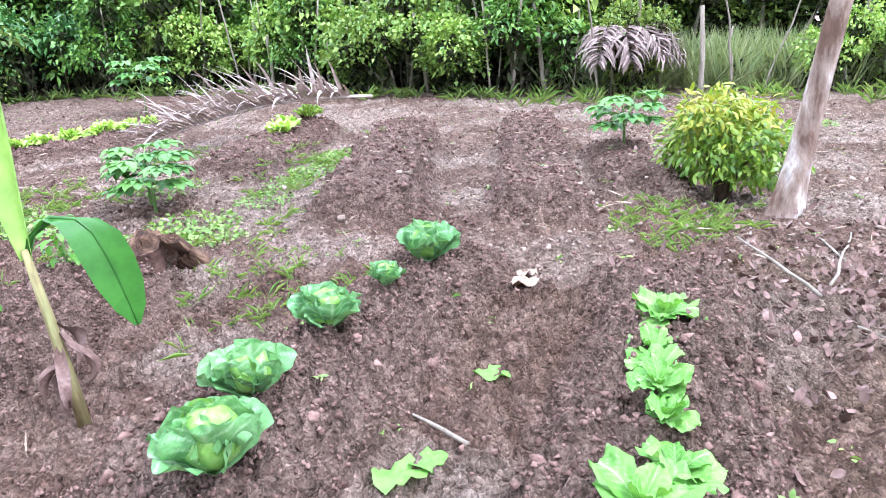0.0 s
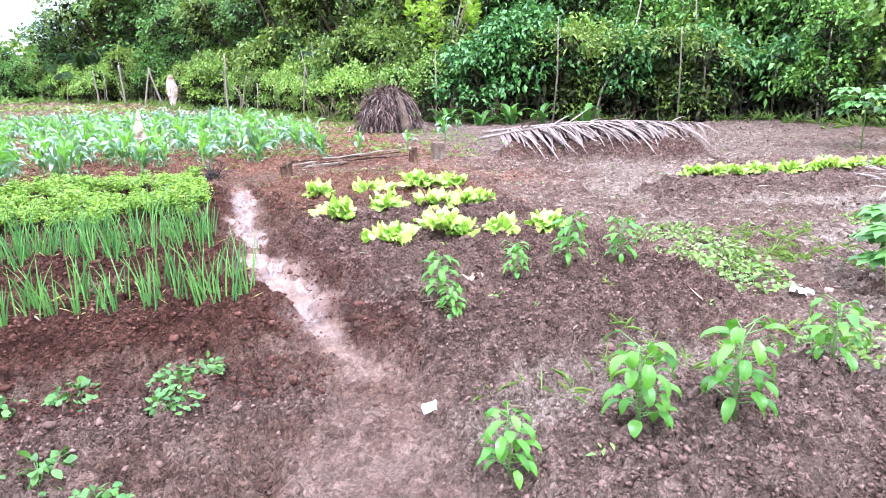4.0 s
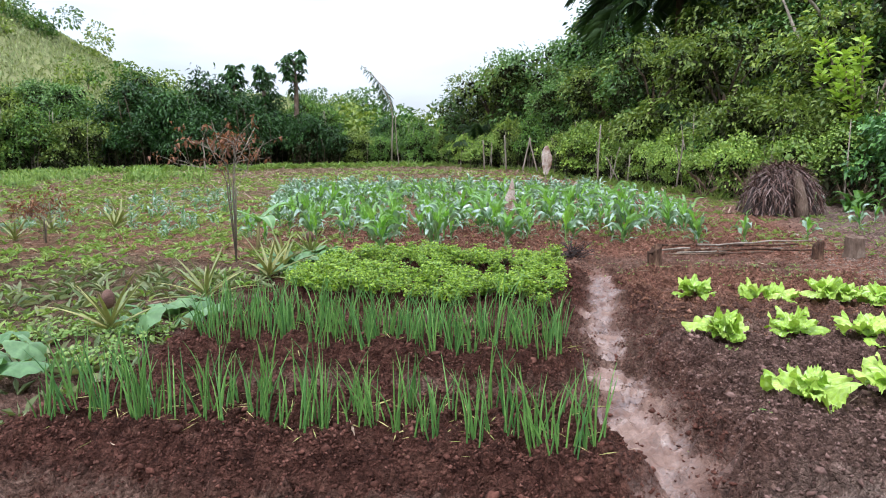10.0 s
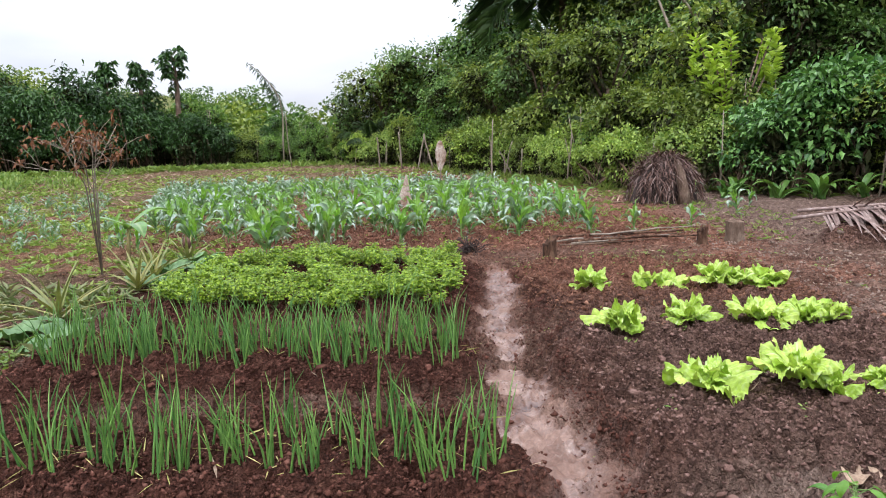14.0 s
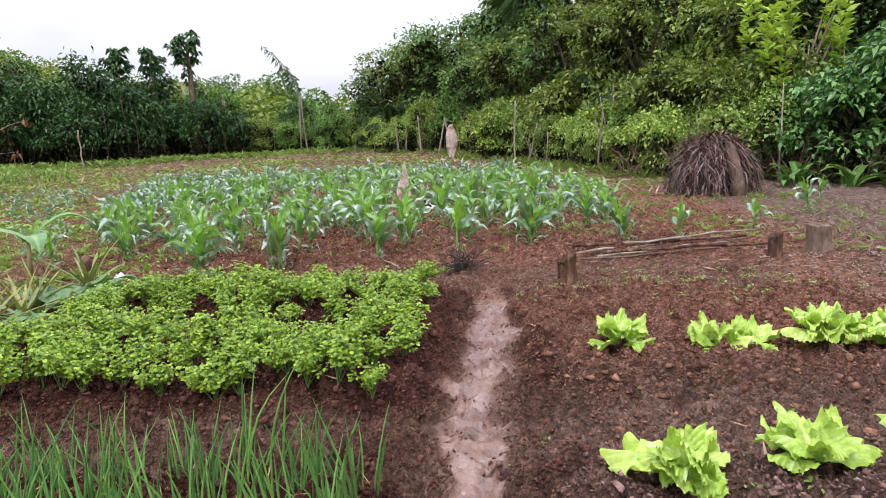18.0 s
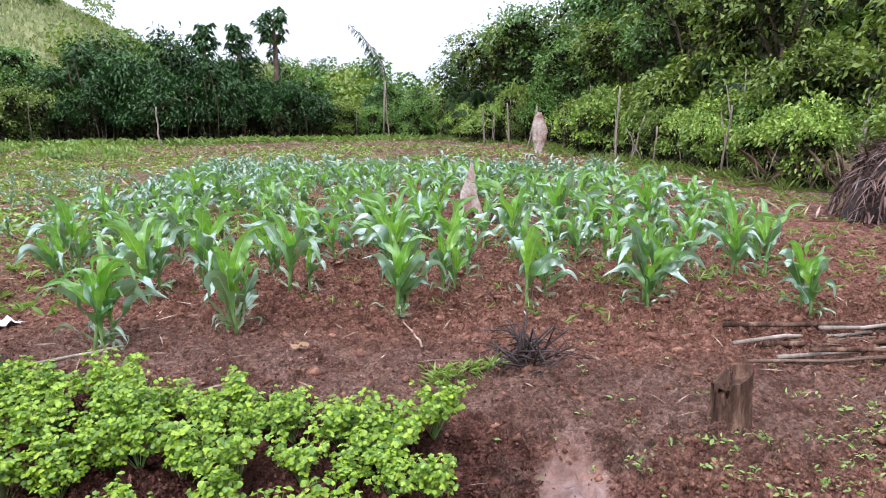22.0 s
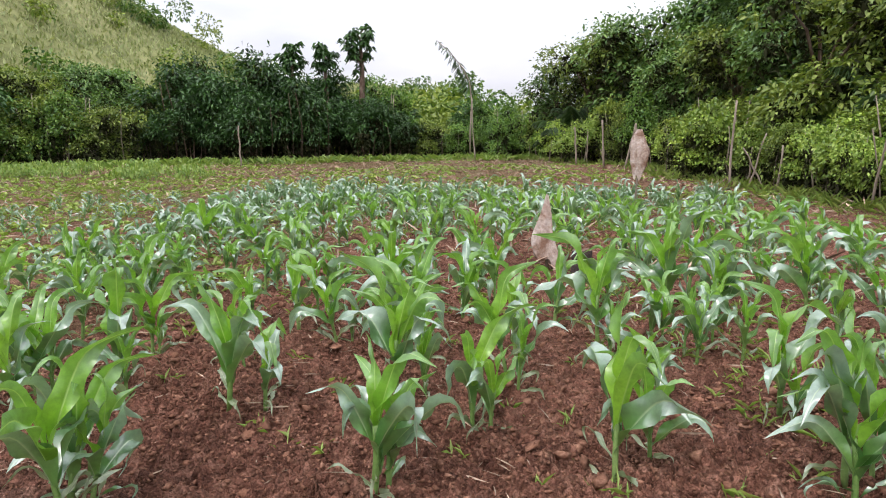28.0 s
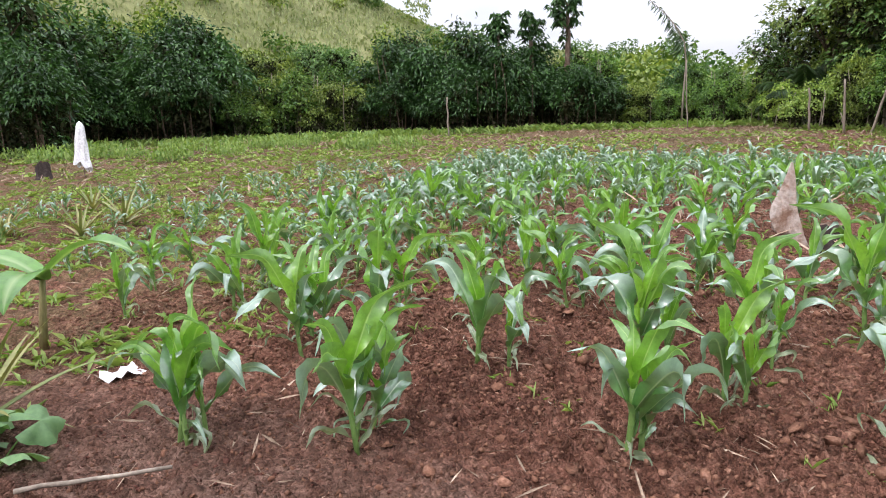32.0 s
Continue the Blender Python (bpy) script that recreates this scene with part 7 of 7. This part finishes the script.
def build_cover():
    r = np.random.default_rng(77)
    x, y = r.uniform(-2.6, 4.0, 260000), r.uniform(-2.7, 9.6, 260000)
    _, cover = bed_field(x, y)
    want = np.where(y > 8.2, 0.05, np.where(y < 3.0, 0.16 + 0.76 * cover, 0.35 + 0.6 * cover)) * (1 - 0.9 * path_cover(x, y) ** 1.5)
    keep = r.random(len(x)) < want
    x, y = x[keep], y[keep]
    right = x > 1.15 + 0.5 * fbm(x * 1.3, y * 1.3, 93)
    south = (y < 2.0 + 0.5 * fbm(x, y, 91)) | (right & (y < 5.4 + fbm(x, y, 99)))
    big = r.random(len(x)) < 0.085
    for name, pick, material, label in (("soil", ~south & ~right, "clod", "dark red"), ("red_soil", ~south & right, "clod_red", "red-brown"), ("brown_soil", south, "clod_brown", "brown")):
        fine, lump = pick & ~big & ((r.random(len(x)) < 0.9) | ~south), pick & big & ((r.random(len(x)) < 0.5) | ~south)
        crumbs(name + "_crumbs", x[fine], y[fine], r.uniform(0.004, 0.009, fine.sum()) * (1 + 0.8 * r.random(fine.sum()) ** 3), material, f"fine loose crumbs of {label} soil", r)
        clods(name + "_clods", x[lump], y[lump], 0.008 + 0.022 * r.random(lump.sum()) ** 4, material, f"loose clods of {label} soil", r)
    x, y = r.uniform(-4.5, 4.5, 14000), 14.5 - 6.2 * r.random(14000)
    keep = r.random(14000) < 0.10 + 0.9 * smooth(9.3, 10.4, y + 0.4 * fbm(x * 1.5, y * 1.5, 95))
    x, y = x[keep], y[keep]
    clods("field_clods", x, y, 0.008 + 0.030 * r.random(len(x)) ** 5, "clod_red", "rough clods of dry red soil between the maize", r)
    x, y = r.uniform(-4.5, 4.5, 60000), 13.5 - 5.3 * r.random(60000)
    keep = r.random(60000) < 0.25 + 0.75 * smooth(9.2, 10.2, y + 0.4 * fbm(x * 1.5, y * 1.5, 97))
    x, y = x[keep], y[keep]
    crumbs("field_crumbs", x, y, 0.004 + 0.012 * r.random(len(x)) ** 2, "clod_red", "loose red crumbs between the maize", r)
    x, y = r.uniform(3.6, 12.5, 60000), r.uniform(-5, 11, 60000)
    _, cover = bed_field(x, y)
    ridge = cover > 0.45
    crumbs("ridge_crumbs", x[ridge], y[ridge], r.uniform(0.008, 0.022, ridge.sum()), "clod_brown", "loose brown crumbs on the far ridges", r)
    x, y = x[~ridge][::2], y[~ridge][::2]
    crumbs("pale_crumbs", x, y, r.uniform(0.006, 0.018, len(x)), "clod_pale", "loose pale crumbs on dry soil", r)
    x, y = r.uniform(4.0, 12.5, 5000), r.uniform(-5, 13, 5000)
    clods("pale_clods", x, y, 0.008 + 0.035 * r.random(len(x)) ** 3, "clod_pale", "loose pale crumbs and stones on dry soil", r)

    # straw and dead stalks
    n = 26000
    x, y = r.uniform(-12, 13.5, n), r.uniform(-6, 27, n)
    keep = (path_cover(x, y) < 0.3) & (r.random(n) < np.where((x > 4) | (y > 9) | (x < -3), 1.0, 0.10))
    x, y = x[keep], y[keep]
    a = r.uniform(0, 6.28, len(x))
    v, f = leaves(np.stack([x, y, height(x, y) + 0.012], 1), np.stack([np.cos(a), np.sin(a), r.normal(size=len(x)) * 0.12], 1), r.uniform(0.04, 0.2, len(x)), 0.07, 0.3, r)
    stuff("dead_straw", v, f, "straw", "scattered bits of dry straw and dead stalks", "straw")

    n = 420
    x, y = r.uniform(-2.2, 0.6, n), np.where(np.arange(n) % 2, r.normal(3.3, 0.16, n), r.normal(4.85, 0.2, n))
    a = r.uniform(0, 6.28, n)
    v, f = leaves(np.stack([x, y, height(x, y) + 0.015], 1), np.stack([np.cos(a), np.sin(a), r.uniform(0, 0.5, n)], 1), r.uniform(0.04, 0.13, n), 0.06, 0.3, r)
    stuff("withered_onion_leaves", v, f, "yellow_leaf", "withered yellow onion leaves on the soil", "dead leaves")

    # dead leaves, thickest under the leaning tree
    n = 1500
    x, y = np.r_[r.normal(3.3, 0.8, n), r.uniform(4.5, 14, 2600)], np.r_[r.normal(-3.2, 0.45, n), r.uniform(-6, 13, 2600)]
    a = r.uniform(0, 6.28, len(x))
    v, f = fine_leaves(np.stack([x, y, height(x, y) + 0.015], 1), np.stack([np.cos(a), np.sin(a), r.normal(size=len(x)) * 0.2], 1), r.uniform(0.02, 0.055, len(x)), 0.7, -0.8, r)
    stuff("leaf_litter", v, f, "litter", "fallen grey-pink dry leaves on the ground", "leaf litter")

    # weeds and grass tufts
    def tufts(name, x, y, blades, lo, hi, wide, material, label, up=0.9, drop=0.25):
        n = len(x)
        at = np.repeat(np.stack([x, y, height(x, y)], 1), blades, 0) + r.normal(size=(n * blades, 3)) * (0.025, 0.025, 0.004)
        a = r.uniform(0, 6.28, n * blades)
        make = fine_leaves if wide >= 0.33 and n < 2000 else leaves
        v, f = make(at, np.stack([np.cos(a) * 0.8, np.sin(a) * 0.8, r.uniform(0.2, 1.3, n * blades) * up], 1), r.uniform(lo, hi, n * blades), wide, 0.25, r, drop * (make is leaves))
        stuff(name, v, f, material, label, "weeds")

    x, y = r.uniform(-17, 6.5, 15000), r.uniform(9.5, 26, 15000)
    dens = 0.30 + 0.9 * fbm(x * 0.7, y * 0.7, 81)
    k = (r.random(15000) < dens) & ~((np.abs(x) < 3) & (y < 10.2))
    tufts("field_weeds", x[k], y[k], 7, 0.05, 0.16, 0.10, "grass_blade", "low grass and weeds between the maize")
    x, y = r.uniform(-36, 5, 14000), r.uniform(13, 47, 14000)
    k = (r.random(14000) < 0.6 + 1.6 * fbm(x * 0.35, y * 0.35, 83)) & ((y > 23) | (x < -5.5))
    tufts("field_crop", x[k], y[k], 8, 0.06, 0.17, 0.42, "crop_leaf", "rows of low leafy green crop in the far field", 0.8, 0.25)
    n = 9000
    x, y = r.uniform(-34, 5, n), r.uniform(14, 46, n)
    a = r.uniform(0, 6.28, n)
    v, f = leaves(np.stack([x, y, height(x, y) + 0.03], 1), np.stack([np.cos(a), np.sin(a), r.uniform(0, 0.7, n)], 1), r.uniform(0.1, 0.4, n), 0.10, 0.3, r)
    stuff("far_straw", v, f, "straw", "dry stubble and straw across the far field", "straw")
    x, y = r.uniform(-15, -2.3, 11000), r.uniform(-7, 14, 11000)
    k = r.random(11000) < (0.28 + 0.9 * fbm(x * 0.9, y * 0.9, 85)) * smooth(-7, 3, y) * smooth(-2.3, -3.2, x) * smooth(-15, -11, x)
    tufts("verge_weeds", x[k], y[k], 9, 0.05, 0.17, 0.2, "grass_blade", "rough weeds and grass beside the beds")
    x, y = r.uniform(-5.2, -2.35, 170), r.uniform(3.4, 7.5, 170)
    tufts("verge_clumps", x, y, 9, 0.08, 0.27, 0.16, "grey_weed", "tall grey-green weeds beside the beds", 1.0)
    cx = np.array([(4.4, -2.3), (4.6, -2.15), (4.7, -2.4), (3.9, 1.1), (4.2, 0.8), (3.3, 1.4), (5.4, 1.2), (6.2, 1.2), (7.0, 1.4), (4.6, 2.8), (5.0, 3.2), (3.6, 0.4), (2.2, 1.7), (3.0, 0.0), (6.6, 3.2)])
    w = r.integers(0, len(cx), 330)
    tufts("bed_weeds", cx[w, 0] + r.normal(size=330) * 0.28, cx[w, 1] + r.normal(size=330) * 0.22, 9, 0.05, 0.17, 0.05, "grass_blade", "soft green grass and weeds between the beds")
    x, y = r.normal(2.6, 0.75, 420), r.normal(8.35, 0.38, 420)
    tufts("stump_weeds", x, y, 9, 0.012, 0.038, 0.35, "weed_leaf", "low weeds around the stumps", 0.6)
    x, y = np.r_[r.normal(0.28, 0.07, 16), r.normal(0.45, 0.05, 10)], np.r_[r.normal(9.1, 0.05, 16), r.normal(9.22, 0.04, 10)]
    tufts("twig_grass", x, y, 9, 0.05, 0.13, 0.10, "grass_blade", "small tufts of green grass beside the twigs", 0.9)
    x, y = r.uniform(1, 12, 500), r.uniform(-5, 13, 500)
    tufts("sparse_weeds", x, y, 5, 0.02, 0.05, 0.4, "weed_leaf", "tiny scattered green seedlings on bare soil", 0.5)
    e = along(EAST_HEDGE, 0.10)
    n = len(e)
    tufts("hedge_foot_grass", e[:, 0] - 0.5 + r.normal(size=n) * 0.5, e[:, 1] + r.normal(size=n) * 0.4, 8, 0.15, 0.55, 0.03, "grass_blade", "tall rank grass along the foot of the hedge", 1.4)
    e = beside([(9.3, 16.8), (8.6, 17.3), (6.4, 19.0), (5.4, 20.4)], 0.05, -0.05)
    n = len(e)
    tufts("dead_stems", e[:, 0] - 0.2 + r.normal(size=n) * 0.3, e[:, 1] - 0.2 + r.normal(size=n) * 0.3, 5, 0.5, 1.5, 0.010, "straw", "dead brown stems and leaves hanging at the hedge foot", 3.4, 0.2)
    e = along([(12.5, -14), (13.0, -6), (13.6, -0.8)], 0.007)
    n = len(e)
    tufts("dry_grass_bank", e[:, 0] + 0.4 + np.abs(r.normal(size=n)) * 2.4, e[:, 1] + r.normal(size=n) * 0.4, 7, 0.5, 1.5, 0.013, "bank_grass", "bank of tall pale grass behind the garden", 3.2, 0.12)
    e = along(NORTH_EDGE, 0.06)
    n = len(e)
    tufts("edge_grass", e[:, 0] + 1.8 + r.normal(size=n) * 0.8, e[:, 1] - 1.8 + r.normal(size=n) * 0.8, 7, 0.3, 0.8, 0.12, "weed_leaf", "rank weeds along the far field edge", 1.1)


build_cover()
